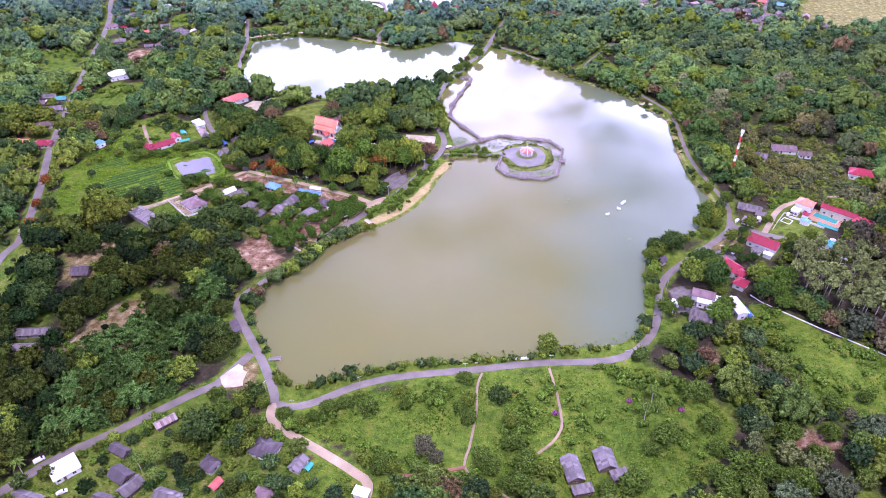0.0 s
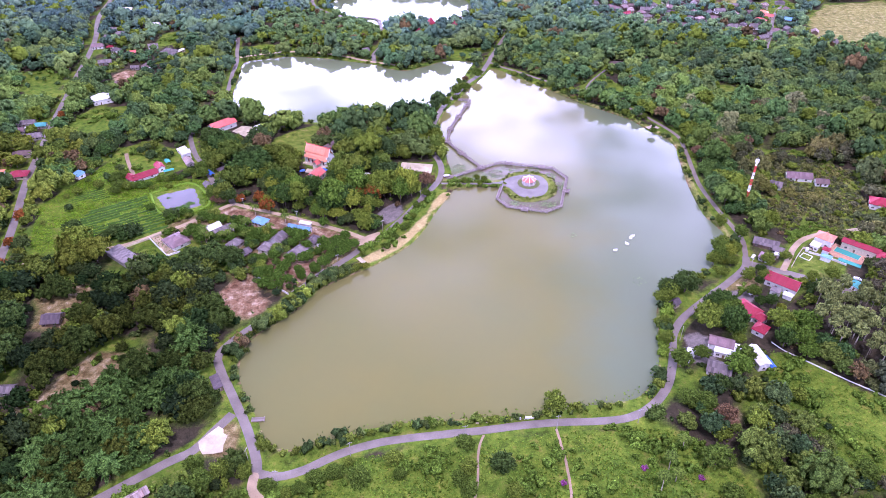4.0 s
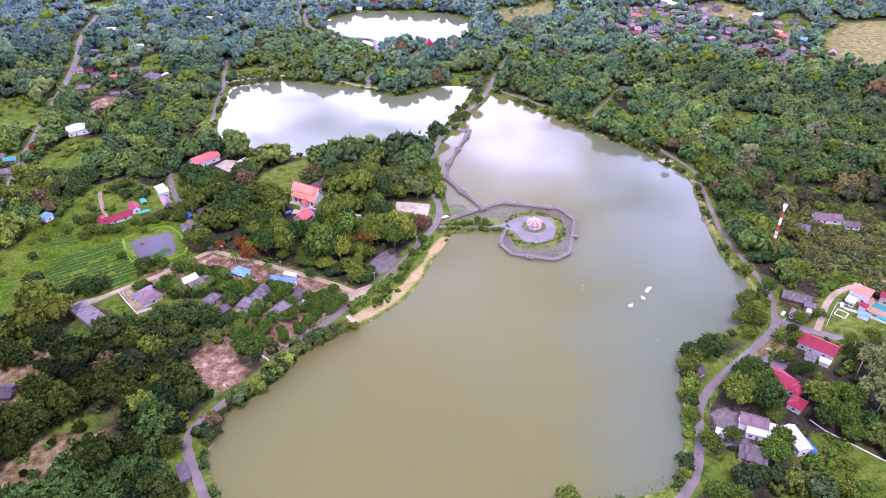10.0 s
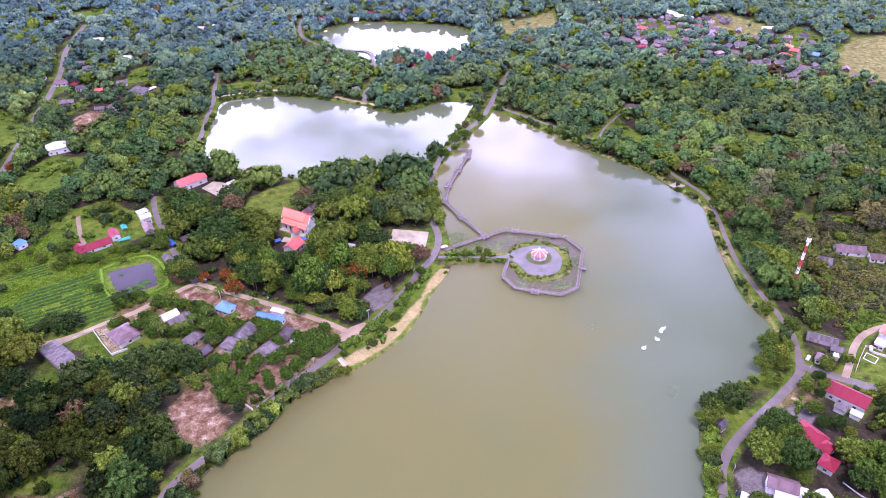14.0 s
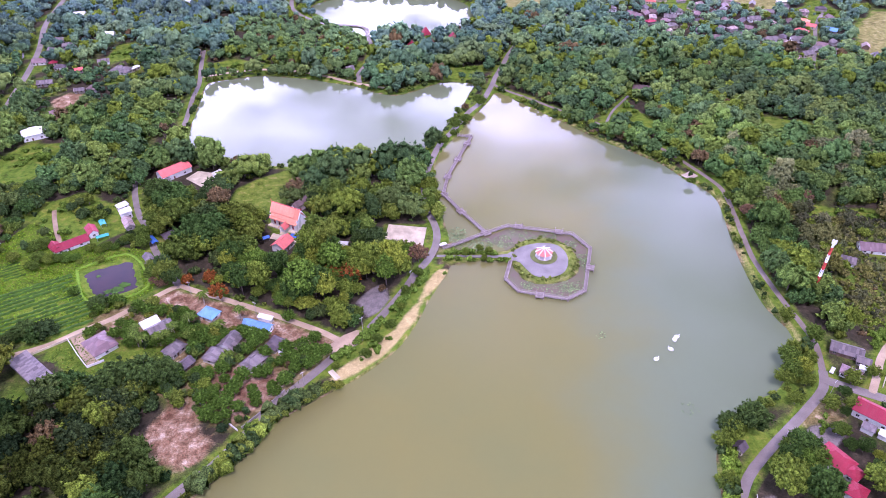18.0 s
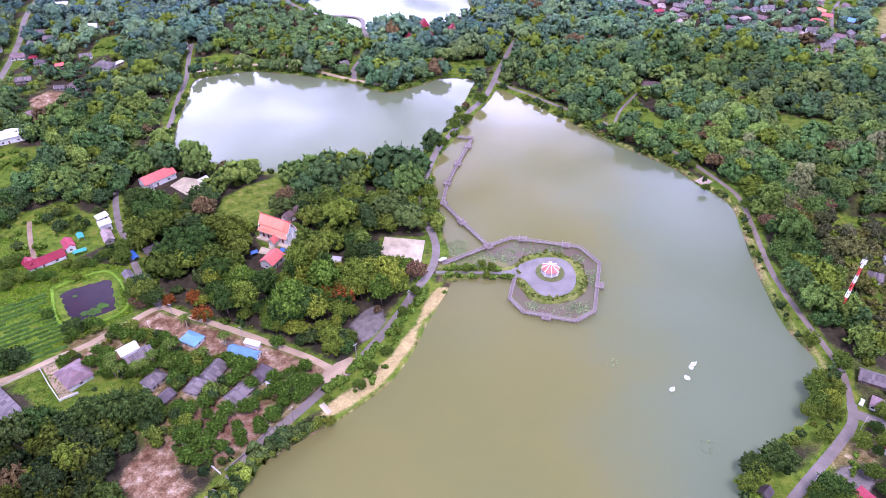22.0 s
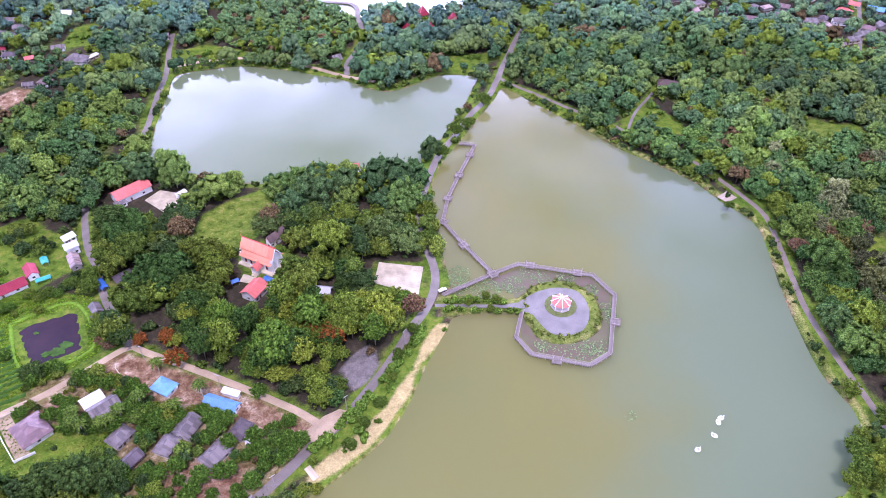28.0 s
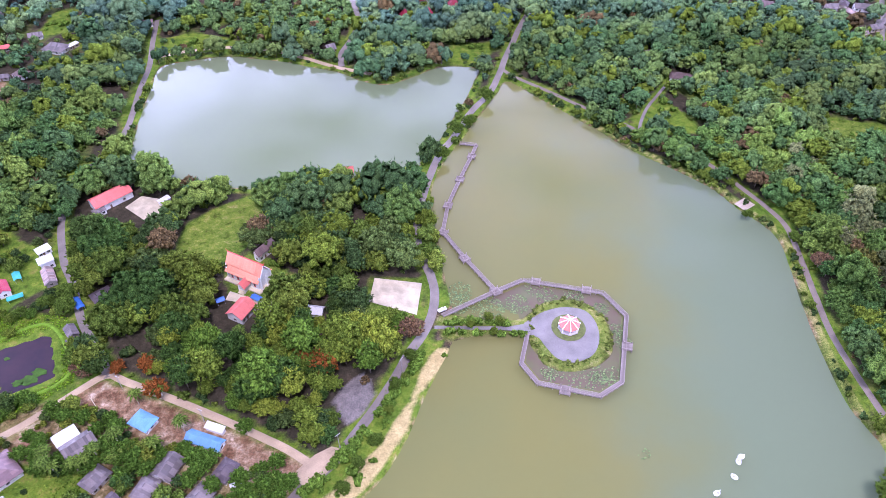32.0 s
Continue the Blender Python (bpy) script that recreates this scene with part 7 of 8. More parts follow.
    tones = [(0.050, 0.100, 0.020), (0.096, 0.176, 0.021), (0.134, 0.196, 0.023), (0.205, 0.262, 0.026)]
    for ti, gx_, gy_, s, a, c in grove:
        tone = int(np.searchsorted((0.3, 0.62, 0.88), (gx_ * 3.7 + gy_ * 1.3) % 1.0))
        m = pose(gx_, gy_, LAND - 0.1, 0, 0, math.degrees(a)) @ Matrix.Diagonal((s, s, s * (0.75 + 0.85 * ((gx_ * 7.3) % 1.0)), 1))
        if (ti, tone) not in kinds:
            kinds[ti, tone] = tree_kind("tree", T_GROVE[ti], tones[tone], "leafy %s tree with a billowing crown" % words[tone][0], group="trees of the grove")
            kinds[ti, tone].matrix_basis = m
        else:
            copy_thing(kinds[ti, tone], Matrix.Identity(4)).matrix_basis = m
    print("forest trees", total, len(grove))


forest()


def grass_tufts():
    """Blades of rough grass in the open meadows."""
    rng = np.random.default_rng(41)
    V, C = [], []
    for name, n in (("meadow", 15000), ("east_meadow", 7000), ("paddy", 26000), ("settlement", 5000), ("garden_mauve", 1800), ("south_shore", 3000), ("settlement_lawn_east", 1500)):
        o = np.array([c[1] for c in CLEARINGS if c[0] == name][0], float)
        px, py = rng.uniform(o[:, 0].min(), o[:, 0].max(), n), rng.uniform(o[:, 1].min(), o[:, 1].max(), n)
        m = inside(o, px, py)
        for w, kind, line in ROAD_LINES.values():
            m &= seg_dist(line, px, py) > w / 2 + 0.3
        m &= signed(POND, px, py) < -4
        px, py = px[m], py[m]
        k = len(px)
        a, s = rng.uniform(0, 6.28, k), rng.uniform(0.35, 1.0, k)
        wave = np.array([noise.noise((u * 0.05, v * 0.05, 8.0)) for u, v in zip(px, py)])
        s *= 1 + 0.8 * wave
        for j in range(2):
            b = a + j * 1.9
            ca, sa = np.cos(b), np.sin(b)
            V.append(np.stack([np.stack([px - ca * s * 0.55, py - sa * s * 0.55, np.full(k, LAND)], 1), np.stack([px + ca * s * 0.55, py + sa * s * 0.55, np.full(k, LAND)], 1), np.stack([px + sa * s * 0.7, py - ca * s * 0.7, LAND + s * 0.45], 1)], 1))
            tone = np.array((0.125, 0.260, 0.010) if name == "paddy" else (0.108, 0.200, 0.019)) * (rng.uniform(0.8, 1.15, (k, 1)) * (1 - 0.3 * wave[:, None]))
            tone[:, 0] *= rng.uniform(0.8, 1.35, k)
            C.append(np.repeat(np.concatenate([tone, np.ones((k, 1))], 1), 3, 0))
    V = np.concatenate(V)
    me = array_mesh("meadow_grass", V.reshape(-1, 3), np.full(len(V), 3), np.arange(len(V) * 3), M_LEAF_INNER, np.concatenate(C))
    tagged(new("meadow_grass", me), "rough bright green meadow grass in tufts", "grass", kind="stuff")


grass_tufts()


def understorey():
    """Low bushes at the wood's edge and along banks, and tussocks in the meadows."""
    rng = np.random.default_rng(23)
    plants = []
    for line in (LAKE, FAR_LAKE):
        for a, b in zip(line, np.roll(line, -1, 0)):
            d = b - a
            nrm = np.array((d[1], -d[0])) / max(np.linalg.norm(d), 1e-6)
            for _ in range(max(1, int(np.linalg.norm(d) / 1.8))):
                p = a + d * rng.uniform()
                for side in (1, -1):
                    q = p + nrm * side * rng.uniform(1.6, 3.6)
                    beach = -56 < q[0] < 8 and 270 < q[1] < 366
                    if rng.uniform() < (0.015 if beach else 0.95 if q[1] < 270 and q[0] < 80 else 0.7 * max(0.0, 0.35 + 1.6 * noise.noise((q[0] * 0.06, q[1] * 0.06, 1.5)))):
                        plants.append(q)
    pts = np.array(plants)
    z, bank = land_height(pts[:, 0], pts[:, 1])
    road = np.full(len(pts), 99.0)
    for w, kind, line in ROAD_LINES.values():
        road = np.minimum(road, seg_dist(line, pts[:, 0], pts[:, 1]) - w / 2)
    ok = (bank < -0.9) & (road > 1.3) & (np.hypot(pts[:, 0] - 163.5, pts[:, 1] - 454) > 6.5) & (signed(ISLAND, pts[:, 0], pts[:, 1]) < -2)
    rows = [(T_SHRUB[rng.integers(3)], p[0], p[1], zz - 0.1, rng.uniform(0.5, 1.25) * (0.8 if p[0] < -60 and p[1] < 205 else 2.0 if p[0] < -55 and p[1] < 275 else 1.5 if (p[0] < -40 and p[1] < 270) or (p[0] > 90 and p[1] < 300) else 1.0), rng.uniform(0, 6.28), tint(rng, 0, 300) * rng.uniform(0.9, 1.4)) for p, zz in zip(pts[ok], z[ok])]
    # hedge on the south-east shore and shrubs on the causeway
    for k in range(110):
        t = rng.uniform()
        hx, hy = 106.0 + 11.5 * t + 2.5 * t * t + rng.uniform(-1.4, 1.4), 203 + 43 * t
        rows.append((T_SHRUB[rng.integers(3)], hx, hy, LAND - 0.3, rng.uniform(0.7, 1.2), rng.uniform(0, 6.28), np.array((0.16, 0.27, 0.026)) * rng.uniform(0.8, 1.2)))
    for k in range(105):
        t = rng.uniform()
        p = np.array((-49.0, 291.5)) * (1 - t) ** 2 + 2 * t * (1 - t) * np.array((-27.0, 315.0)) + t * t * np.array((-4.0, 359.0))
        if noise.noise((t * 9.0, 2.0, 3.0)) > -0.2:
            rows.append((T_SHRUB[rng.integers(3)], p[0] + rng.uniform(-2.2, 1.2), p[1] + rng.uniform(-1, 1), LAND - 0.2, rng.uniform(0.45, 1.15), rng.uniform(0, 6.28), np.array((0.12, 0.215, 0.026)) * rng.uniform(0.75, 1.25)))
    for k in range(140):
        a_, r_ = rng.uniform(0, 6.28), rng.uniform(0.86, 1.04)
        rows.append((T_SHRUB[rng.integers(3)], 57.4 + 18.5 * r_ * math.cos(a_), 367.5 + 19.0 * r_ * math.sin(a_), 0.35, rng.uniform(0.15, 0.5), rng.uniform(0, 6.28), np.array((0.15, 0.20, 0.04)) * rng.uniform(0.7, 1.2)))
    for k in range(60):
        cx = rng.uniform(2, 38)
        rows.append((T_SHRUB[rng.integers(3)], cx, (366.6 if k % 2 else 372.4) + rng.uniform(-0.8, 0.8) - (0.9 if cx > 25 else 0), LAND - 0.35, rng.uniform(0.4, 1.05), rng.uniform(0, 6.28), np.array((0.14, 0.24, 0.03)) * rng.uniform(0.7, 1.2)))
    crowd("shore_bushes", rows, "low green bushes and reeds along the lake shore", "bushes")
    rows = []
    for name, outline, kind, s in CLEARINGS:
        if kind not in ("grass", "drygrass", "drysoil") or name in ("paddy", "temple_lawn", "north_village", "village_gardens"):
            continue
        o = np.array(outline, float)
        n = int((o[:, 0].max() - o[:, 0].min()) * (o[:, 1].max() - o[:, 1].min()) / (12 if o[:, 1].mean() < 250 else 3.2 if "scrub" in name else 30))
        px, py = rng.uniform(o[:, 0].min(), o[:, 0].max(), n), rng.uniform(o[:, 1].min(), o[:, 1].max(), n)
        m = inside(o, px, py) & ~blocked(px, py, 1.0)
        for a, b in zip(px[m], py[m]):
            cl = noise.noise((a * 0.045, b * 0.045, 8.0)) + 0.35 * noise.noise((a * 0.15, b * 0.15, 4.0))
            if rng.uniform() < (0.9 if "scrub" in name else (cl - 0.02) * 3.2 + 0.05):
                rows.append((T_SHRUB[rng.integers(3)], a, b, LAND - 0.25, rng.uniform(0.3, 0.75) + max(0.0, cl) * 1.3, rng.uniform(0, 6.28), (tint(rng, a, b) if "scrub" in name and name != "scrub_green" else np.array((0.115, 0.205, 0.024))) * rng.uniform(0.75, 1.2)))
    px, py = rng.uniform(-420, 420, 4600), rng.uniform(70, 640, 4600)
    m = (np.abs(px) < 215 + (py - 90) * 0.5) & ~blocked(px, py, 1.2)
    for name, outline, kind, s in CLEARINGS:
        m &= ~(signed(outline, px, py) > -1) | (kind == "floor")
    for a, b in zip(px[m], py[m]):
        rows.append((T_SHRUB[rng.integers(3)], a, b, LAND - 0.15, rng.uniform(0.5, 1.4), rng.uniform(0, 6.28), tint(rng, 0, 300) * rng.uniform(0.8, 1.3)))
    crowd("meadow_bushes", rows, "scattered low scrub and tussocks in the grass", "bushes")


understorey()


# ---- single trees ----
def palm(colour, h, label):
    rng = np.random.default_rng(int(h * 10))
    hub = tagged(new("palm_tree"), label, "palm tree", "coconut palms")
    part("trunk", mesh_data("trunk", *tube_geo([(0, 0, -0.4), (0.25, 0.1, h * 0.5), (0.5, 0.15, h)], [0.24, 0.18, 0.14], 6), M_TRUNK_PALE), hub)
    V, S, Lp = [], [], []
    n = 0
    for k in range(22):
        a, up = k * 2.4 + rng.uniform(-.2, .2), rng.uniform(0.1, 1.0)
        L_ = rng.uniform(3.2, 4.3)
        spine = []
        for j in range(6):
            t = j / 5
            spine.append(np.array((0.5 + math.cos(a) * L_ * t * (1 - 0.15 * up), 0.15 + math.sin(a) * L_ * t * (1 - 0.15 * up), h + up * 1.6 * t - 2.4 * t * t)))
        side = np.array((-math.sin(a), math.cos(a), 0))
        for j in range(5):
            for s in (-1, 1):
                w0, w1 = 0.55 * math.sin(math.pi * (0.15 + 0.8 * j / 5)), 0.55 * math.sin(math.pi * (0.15 + 0.8 * (j + 1) / 5))
                q = [spine[j], spine[j + 1], spine[j + 1] + side * s * w1 + (0, 0, -0.35 * w1), spine[j] + side * s * w0 * 0.55 + (0, 0, -0.35 * w0)]
                V += q; S.append(4); Lp += [n, n + 1, n + 2, n + 3]; n += 4
    part("fronds", array_mesh("fronds", np.array(V), np.array(S), np.array(Lp), M_LEAF_INNER, np.tile((*colour, 1.0), (len(V), 1))), hub, "arching green fronds")
    return hub


R2 = np.random.default_rng(31)
FINE = [Crown(R2, r, h, int(10 + 13.0 * r), 240, lo, spray=0.8) for r, h, lo in ((4.4, 9.0, .25), (3.6, 7.5, .2), (5.4, 10.0, .3), (2.6, 5.5, .15))]
KINDS = [
    tree_kind("tree", FINE[0], (0.082, 0.137, 0.019), "broad green tree with dense rounded crown", group="lakeside trees"),
    tree_kind("tree", FINE[1], (0.129, 0.188, 0.023), "light green shade tree with a round crown", group="lakeside trees"),
    tree_kind("tree", FINE[2], (0.050, 0.089, 0.020), "wide dark green rain tree with spreading crown", group="lakeside trees"),
    tree_kind("tree", FINE[3], (0.084, 0.164, 0.020), "small round green fruit tree", group="orchard trees"),
    tree_kind("tree", FINE[0], (0.170, 0.108, 0.060), "grey-brown thinly leaved tree", group="dry trees"),
    tree_kind("flame_tree", FINE[1], (0.267, 0.096, 0.022), "flame tree with orange-red blossom", "flowering tree", group="flame trees"),
    tree_kind("tree", FINE[0], (0.118, 0.126, 0.066), "grey-green thinly leaved meadow tree", group="meadow trees"),
]
SPOTS = {
    0: [(-97.7, 132.5), (-102.1, 123.1), (-89.7, 111.9), (-83.4, 126.2), (-102.9, 138.0), (-14, 338), (-8, 352), (-6, 412), (2, 494), (18, 528), (10, 520), (30, 556), (-31, 293), (-20, 312), (-26, 303), (160, 288), (158, 280), (112, 196), (178, 425), (160, 443), (122, 505), (96, 533), (116, 170), (178, 303), (123.3, 200.8), (142, 197), (141.2, 240.1), (148.7, 232.9), (165.5, 247.8), (146, 218)],
    1: [(48, 168.5), (177, 262), (-16, 326), (-10, 342), (14, 370), (22, 374), (24, 366), (153, 276), (165, 296), (160, 470), (146, 476), (-91.6, 140.3), (-81.8, 139.7), (-76.7, 152.8), (-102.2, 117.1), (-86.3, 117.7), (112, 226), (115, 243), (109, 212), (-44, 286), (86, 540), (131, 500), (-58, 345), (-36, 365), (27, 372), (-30, 354), (-26, 368), (-21, 372), (162.8, 275), (154, 264.7), (170.5, 289), (167.4, 261.5), (195.8, 280.4), (202, 259.7), (214, 262), (183.5, 275.6), (171, 318)],
    2: [(131, 253), (130.0, 252.0), (-104, 118), (120, 250), (-213, 205), (-221, 226), (148, 236), (125, 180), (-142.8, 274.1), (-131.3, 275.5), (-121.0, 277.0), (-141, 346), (-172, 424), (-46, 380), (-58, 388)],
    3: [(-82, 281), (-74.6, 274), (-81, 267.4), (-91.5, 258), (-91, 274), (-82, 294), (-74, 288.6), (-72.4, 296.5), (-65, 301), (-54, 295), (-102, 271), (-103.5, 266), (-98.5, 285), (-79, 250), (-69, 291), (-60, 303), (-104, 306), (-96, 309), (-128, 322), (-75, 318), (-66, 299), (-110, 281), (-116, 277), (-112, 303), (-122, 306), (-146, 323), (-152, 326), (-60, 297), (-58, 290), (-66, 284)],
    4: [(-12, 364), (122, 163), (183, 407), (226.0, 477.6), (241.5, 497.7), (220.1, 474.1), (212.5, 460.4), (251.3, 479.2), (257.8, 440.7), (184.1, 407.5), (266.2, 453.4), (236.8, 436.2), (222.2, 419.9), (269.7, 434.4)],
    5: [(-60, 356), (-47, 350), (-43, 346), (-57, 350), (-113, 334), (-121, 347), (-62, 463), (-57, 452), (-51, 444), (-133, 346), (-307, 475), (-259, 297), (-266, 325), (-251, 273), (-351, 584), ],
}
for k, spots in SPOTS.items():
    for j, (x, y) in enumerate(spots):
        if -50 < x < 0 and 284 < y < 362:
            x -= 4
        if 124 < y < 160 and -100 < x < 30:
            y -= 5
        s = R2.uniform(0.7, 1.1) if k != 3 else R2.uniform(0.8, 1.15)
        s *= 1.3 if k == 5 and -65 < x < -40 else 1.35 if k == 2 and x < -100 else 1.15 if k == 2 and 100 < x < 140 and y > 240 else 1.4 if (x, y) == (48, 168.5) else 0.6 if -54 < x < 0 and 284 < y < 360 else 0.55 if 10 < x < 30 and 364 < y < 376 else 0.7 if x > 84 and y > 420 else 1.0
        m = pose(x, y, LAND - 0.05, 0, 0, R2.uniform(0, 360)) @ Matrix.Diagonal((s, s, s * R2.uniform(0.9, 1.1), 1))
        if j == 0:
            KINDS[k].matrix_basis = m
        else:
            copy_thing(KINDS[k], Matrix.Identity(4)).matrix_basis = m
# trees of the southern meadow: place and crown radius
SOUTH_TREES = {
    0: [(-71.0, 128.7, 4.4), (-58.1, 128.0, 3.5), (-52.4, 132.8, 4.9), (-45.2, 135.3, 4.9), (-35.2, 132.2, 6.3), (-18.7, 134.6, 3.3), (8.0, 149.5, 5.2), (9.1, 127.5, 4.9), (5.2, 131.6, 4.4), (26.4, 113.3, 5.5), (-27.6, 102.4, 5.7), (13.9, 106.0, 6.0), (17.6, 101.3, 4.9), (2.8, 90.6, 5.5), (-5.3, 91.7, 5.2), (28.6, 97.9, 4.6), (31.9, 107.2, 4.4), (22.9, 93.4, 4.4), (115.2, 165.1, 4.9), (109.0, 173.0, 6.5), (110.7, 140.0, 7.8), (112.0, 123.2, 5.9), (92.3, 117.0, 7.2), (84.2, 110.3, 4.7), (133.4, 137.9, 5.5), (136.5, 130.4, 5.2), (144.8, 138.8, 5.2), (154.4, 132.1, 5.2), (144.1, 128.8, 5.5), (143.8, 118.6, 7.2), (169.2, 133.8, 5.9), (162.3, 118.6, 5.5), (166.2, 106.1, 6.5), (139.4, 107.5, 5.9), (151.3, 107.5, 5.5), (118.8, 103.2, 7.2), (126.0, 100.4, 7.2), (108.7, 97.7, 6.8), (111.6, 110.3, 5.2), (108.9, 91.0, 6.5), (118.9, 93.7, 6.5), (132.6, 96.4, 5.9), (139.6, 93.7, 7.5), (152.1, 91.1, 6.5), (166.8, 97.8, 5.2), (31.3, 101.6, 6.5), (29.1, 90.8, 6.5), (73.0, 93.6, 7.5), (62.2, 90.9, 5.2), (187.1, 138.8, 4.7), (177.9, 110.5, 5.9)],
    1: [(-63.6, 126.0, 3.6), (-40.3, 140.2, 3.1), (-21.8, 142.1, 4.9), (8.8, 136.4, 4.9), (26.9, 125.5, 4.6), (-22.6, 101.2, 4.4), (-22.0, 91.6, 4.4), (-15.3, 89.5, 4.4), (99.8, 99.0, 4.5), (40.4, 98.9, 6.2)],
    2: [(22.9, 137.9, 7.2), (129.3, 148.9, 7.8)],
    6: [(-10.1, 111.4, 5.7), (-5.0, 106.6, 4.1), (144.8, 152.9, 6.5), (154.7, 145.7, 5.9), (158.1, 128.8, 5.2), (174.6, 128.9, 4.2), (180.0, 119.4, 5.5), (187.3, 124.1, 5.2)],
    5: [(139.3, 156.6, 2.9)],
}
# trees along the vegetable field, the pond and the red-roofed house
FIELD_TREES = {
    0: [(-220.5, 358.6, 3.4), (-219.3, 365.6, 4.0), (-226.2, 375.6, 4.2), (-222.4, 379, 3.6), (-210.2, 365.5, 3.0), (-167.4, 379.8, 4.6), (-168.9, 387.5, 4.4), (-152.2, 351.4, 4.8), (-187.1, 376.2, 3.0), (-178, 383, 3.4)],
    1: [(-213.9, 363.8, 3.2), (-197.1, 363.4, 1.9), (-195.7, 375.4, 2.8), (-189.9, 373, 2.4), (-155, 358, 3.6)],
    2: [(-172.6, 327.8, 5.2), (-199.6, 308, 5.6), (-203.5, 305, 4.6), (-227, 310.5, 6.0), (-221, 307, 4.4)],
    3: [(-204.5, 365.5, 2.8), (-200.5, 366.5, 2.5), (-207, 368, 2.6), (-189.5, 338, 2.6), (-182.5, 376.5, 2.4), (-168, 331.5, 2.6), (-163, 330.5, 2.8)],
    4: [(-145.7, 345.5, 3.8), (-149.5, 346.5, 3.2)],
}
for k, spots in list(SOUTH_TREES.items()) + list(FIELD_TREES.items()):
    for j, (x, y, r) in enumerate(spots):
        s = (0.95 if x < -140 else 0.7) * r / (4.4, 3.6, 5.4, 2.6, 4.4, 3.6, 4.4)[k]
        ob = KINDS[k] if spots is SOUTH_TREES[6] and j == 0 else copy_thing(KINDS[k], Matrix.Identity(4))
        ob.matrix_basis = pose(x, y, LAND - 0.1, 0, 0, R2.uniform(0, 360)) @ Matrix.Diagonal((s, s, s * R2.uniform(0.62, 0.85), 1))
# fruit trees that fill the gardens between the village houses
gardens = np.array([(-172, 335), (-46, 306), (-60, 274), (-92, 250), (-122, 268), (-178, 286)], float)
px, py = R2.uniform(-178, -46, 1500), R2.uniform(250, 335, 1500)
ok = inside(gardens, px, py) & ~blocked(px, py, 2.4)
strip = np.array([c[1] for c in CLEARINGS if c[0] == "building_strip"][0], float)
ok &= ~inside(strip, px, py)
lawn = np.array([c[1] for c in CLEARINGS if c[0] == "garden_mauve"][0], float)
ok &= ~inside(lawn, px, py)
red_yards = [np.array(c[1], float) for c in CLEARINGS if c[2] == "redsoil"]
placed = []
for x, y in zip(px[ok], py[ok]):
    if len(placed) < 55 and all((x - a) ** 2 + (y - b) ** 2 > 19 for a, b in placed):
        placed.append((x, y))
        s = R2.uniform(0.75, 1.25)
        copy_thing(KINDS[3], Matrix.Identity(4)).matrix_basis = pose(x, y, LAND - 0.05, 0, 0, R2.uniform(0, 360)) @ Matrix.Diagonal((s, s, s * R2.uniform(0.8, 1.1), 1))
extra = []
for x, y in zip(px[ok], py[ok]):
    if len(extra) < 95 and all((x - a) ** 2 + (y - b) ** 2 > 9 for a, b in placed) and not any(inside(q, x, y) for q in red_yards):
        placed.append((x, y))
        extra.append((T_NEAR[len(extra) % 7], x, y, LAND - 0.3, R2.uniform(0.28, 0.5), R2.uniform(0, 6.28), tint(R2, x, y) * R2.uniform(0.8, 1.3)))
yard = np.array([(-185, 82), (-45, 82), (-66, 112), (-82, 128), (-104, 140), (-150, 112)], float)
qx, qy = R2.uniform(-185, -45, 700), R2.uniform(80, 140, 700)
ok = inside(yard, qx, qy) & ~blocked(qx, qy, 1.5)
for x, y in zip(qx[ok], qy[ok]):
    if len(extra) < 155 and all((x - a) ** 2 + (y - b) ** 2 > 26 for a, b in placed):
        placed.append((x, y))
        extra.append((T_NEAR[len(extra) % 7], x, y, LAND - 0.3, R2.uniform(0.3, 0.68), R2.uniform(0, 6.28), tint(R2, x, 300) * R2.uniform(0.7, 1.5)))
# tall bushes that hang over the western shore
bank_line = LAKE[(LAKE[:, 0] < -44) & (LAKE[:, 1] > 205) & (LAKE[:, 1] < 278)]
bank_poly = np.concatenate([bank_line, [(60.0, 275.0), (60.0, 170.0)]]) if bank_line[0, 1] > bank_line[-1, 1] else np.concatenate([bank_line, [(60.0, 278.0), (60.0, 150.0)]])
hang = []
for _ in range(700):
    p = bank_line[R2.integers(len(bank_line))] + R2.uniform(-3.0, 3.0, 2)
    near_road = seg_dist(ROAD_LINES["lake_road_west"][2], p[:1], p[1:])[0] - 2.1
    if len(hang) < 120 and near_road > 1.6 and -4.5 < signed(bank_poly, p[:1], p[1:])[0] < -1.2:
        hang.append((T_NEAR[len(hang) % 7], p[0], p[1], 0.2, R2.uniform(0.22, 0.42), R2.uniform(0, 6.28), tint(R2, p[0], p[1]) * R2.uniform(0.8, 1.3)))
crowd("bank_bushes", hang, "dense dark green bushes overhanging the western shore", "bushes")
crowd("orchard", extra, "crowded small fruit trees between the village houses", "orchard")
PALMS = [palm((0.095, 0.150, 0.022), 7.5, "coconut palm with arching fronds"), palm((0.085, 0.138, 0.022), 9.5, "tall coconut palm with arching fronds")]
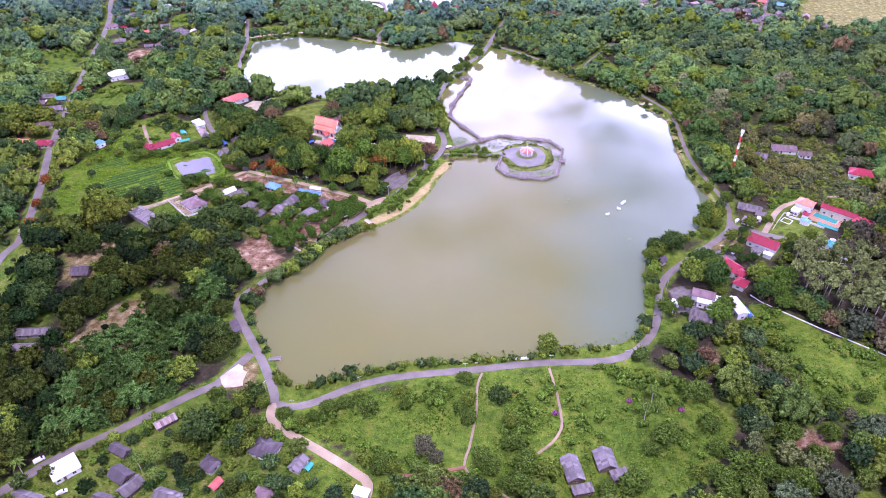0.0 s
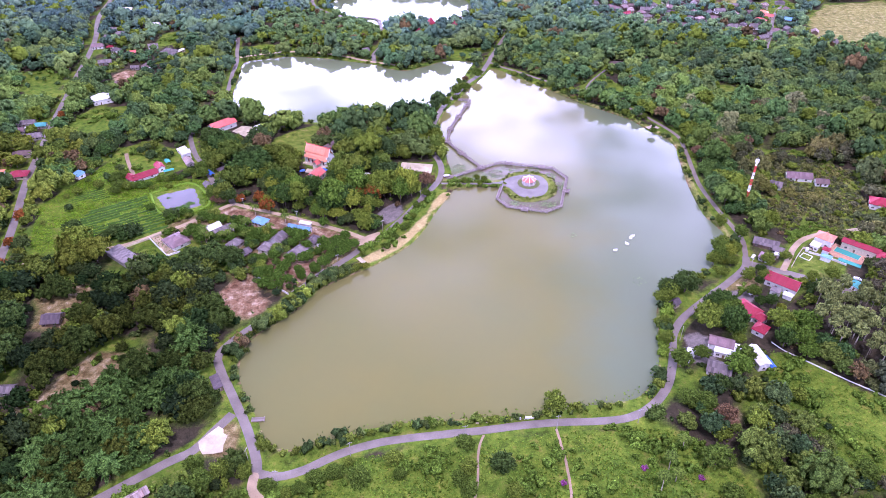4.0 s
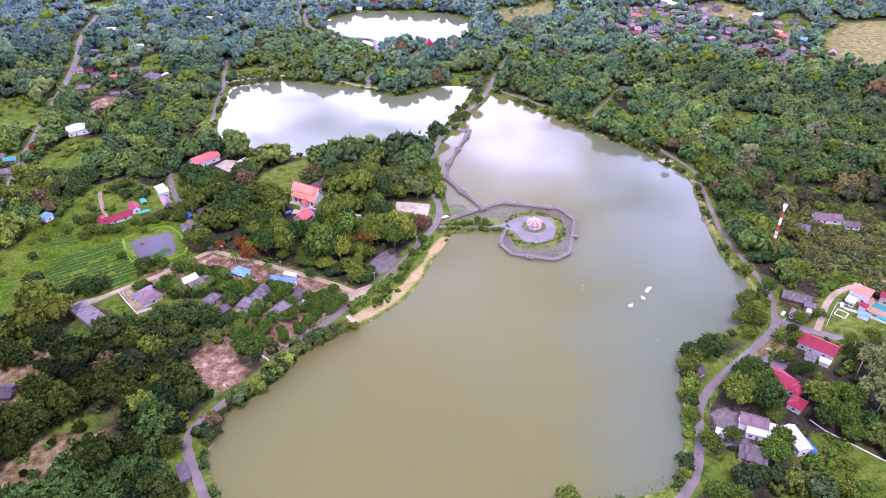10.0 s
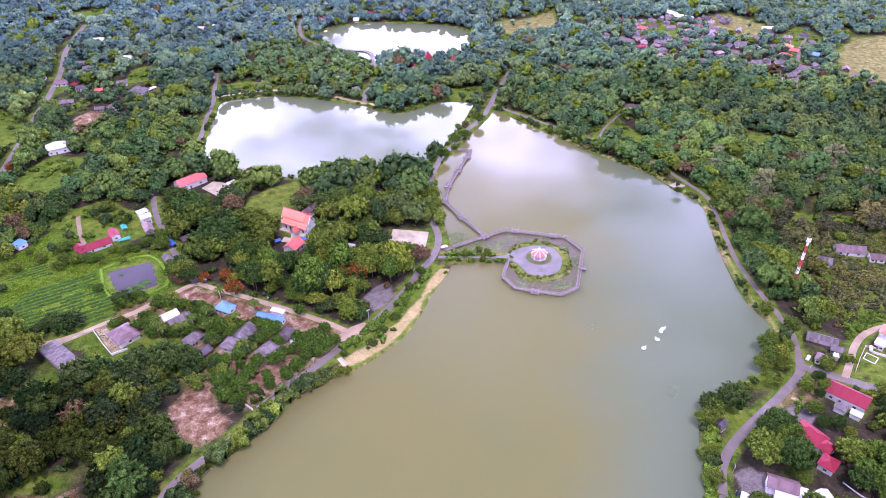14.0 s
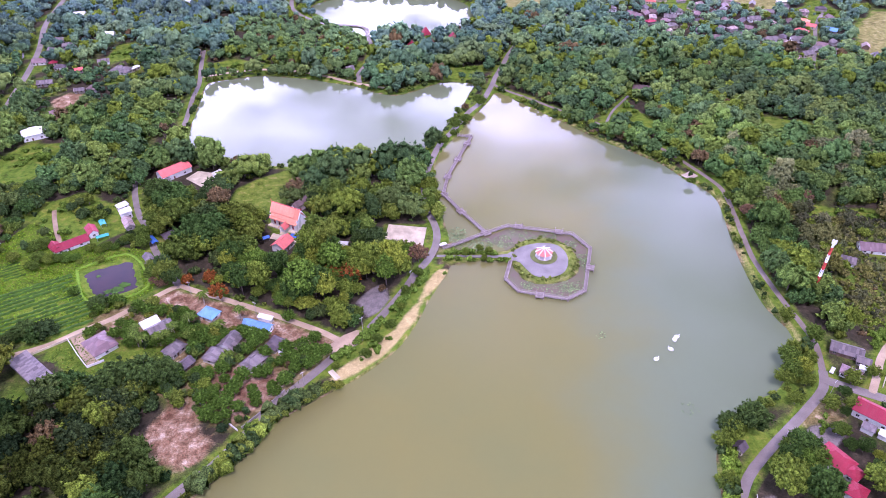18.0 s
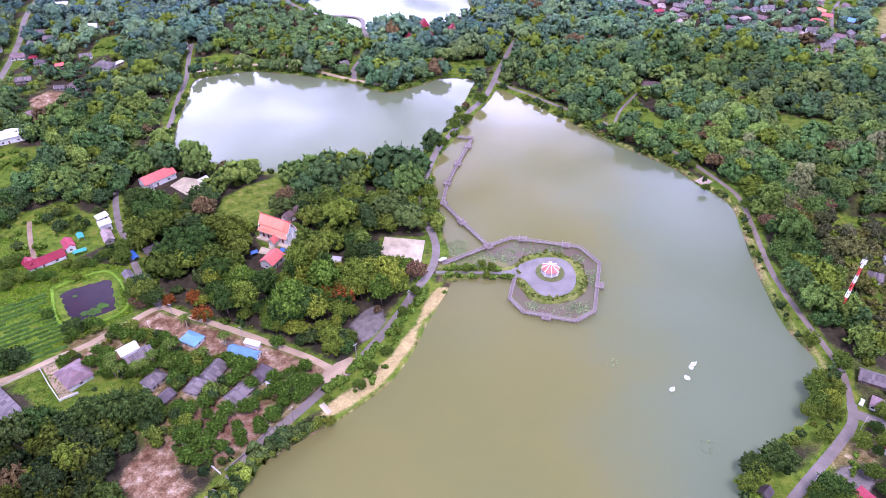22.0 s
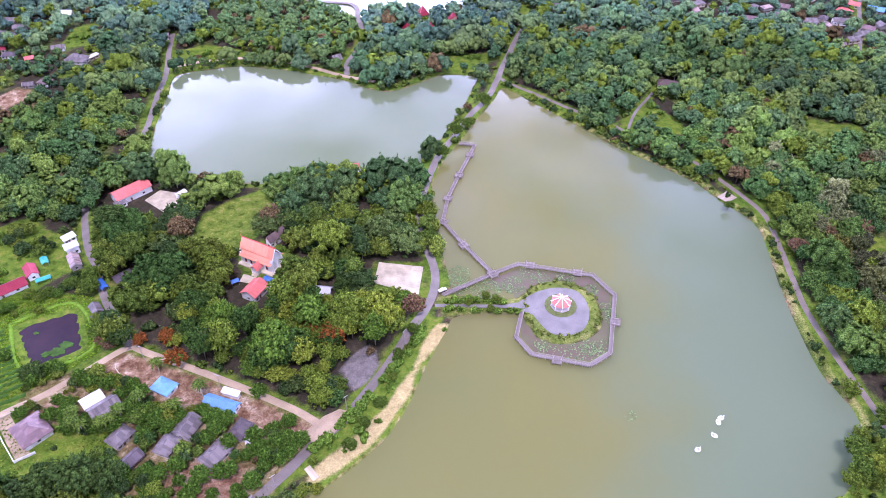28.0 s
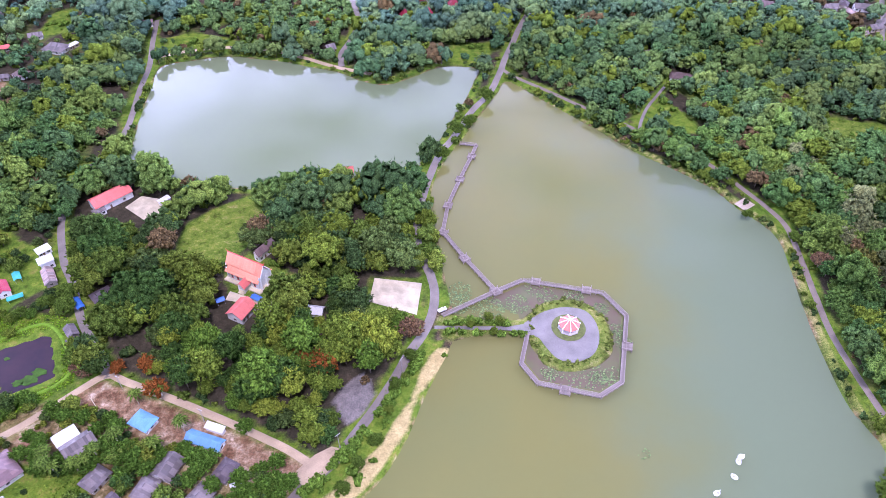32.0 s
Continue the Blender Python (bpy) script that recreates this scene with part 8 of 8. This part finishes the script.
for j, (x, y) in enumerate([(-130, 303), (-122, 312), (-133, 301), (-127, 306), (-140, 299), (-145, 305), (-106, 309), (-98, 317), (-120, 330), (-143, 300), (-139.7, 413.5), (-124.6, 396.2), (-121.9, 393.3), (-144.0, 379.8), (-111.7, 334.3), (-85.6, 361.5), (-75.8, 352.7), (91.1, 137.9), (92.2, 132.1), (85.5, 128.0), (99.4, 147.5), (-124, 101), (-117, 96), (-160, 118), (-172, 100), (-12.7, 98.5), (-7.7, 98.0), (282, 505), (-118, 104)]):
    m = pose(x, y, LAND, 0, 0, R2.uniform(0, 360))
    if j < 2:
        PALMS[j].matrix_basis = m
    else:
        copy_thing(PALMS[j % 2], m)


# ---- lotus and weed on the shallow water ----
def lotus():
    rng = np.random.default_rng(5)
    V, S, Lp, C = [], [], [], []
    n = 0
    for cx, cy, r, m in ((8, 385, 7, 260), (22, 381, 8, 300), (36, 384, 6, 160), (60, 344, 10, 200), (72, 344, 5, 120), (80, 362, 4, 90), (50, 389, 5, 110), (62, 389, 5, 110), (74, 381, 4, 90), (79, 369, 3.5, 90), (46, 345, 4, 90), (66, 343, 4, 90), (10, 392, 6, 120), (45, 394, 6, 60), (108, 263, 4, 20), (78, 308, 2.5, 14)):
        for _ in range(m):
            a, d = rng.uniform(0, 6.28), r * math.sqrt(rng.uniform())
            x, y, s = cx + d * math.cos(a), cy + d * math.sin(a), rng.uniform(0.18, 0.5)
            t = rng.uniform(0, 6.28)
            V += [(x + s * math.cos(t + k * 1.0472), y + s * math.sin(t + k * 1.0472), 0.06 + rng.uniform(0, 0.06)) for k in range(6)]
            C += [(*(np.array((0.15, 0.22, 0.09)) * rng.uniform(0.7, 1.3)), 1)] * 6
            S.append(6); Lp += list(range(n, n + 6)); n += 6
    me = array_mesh("lotus_leaves", np.array(V), np.array(S), np.array(Lp), M_LEAF_INNER, np.array(C))
    tagged(new("lotus_leaves", me), "floating lotus leaves round the boardwalk", "water plants", kind="stuff")


lotus()


# ---- flowering shrubs in the meadow ----
FLOWER = tree_kind("flowering_shrub", Crown(R2, 1.6, 1.9, 14, 40, .1, spray=0.5), (0.34, 0.10, 0.27), "purple bougainvillea shrub in bloom", "shrub", group="bougainvillea shrubs")
for j, (x, y) in enumerate([(47, 131), (81, 138), (103, 133)]):
    if j == 0:
        FLOWER.matrix_basis = pose(x, y, LAND, 0, 0, 40) @ Matrix.Diagonal((0.75, 0.75, 0.75, 1))
    else:
        copy_thing(FLOWER, pose(x, y, LAND, 0, 0, 67 * j))
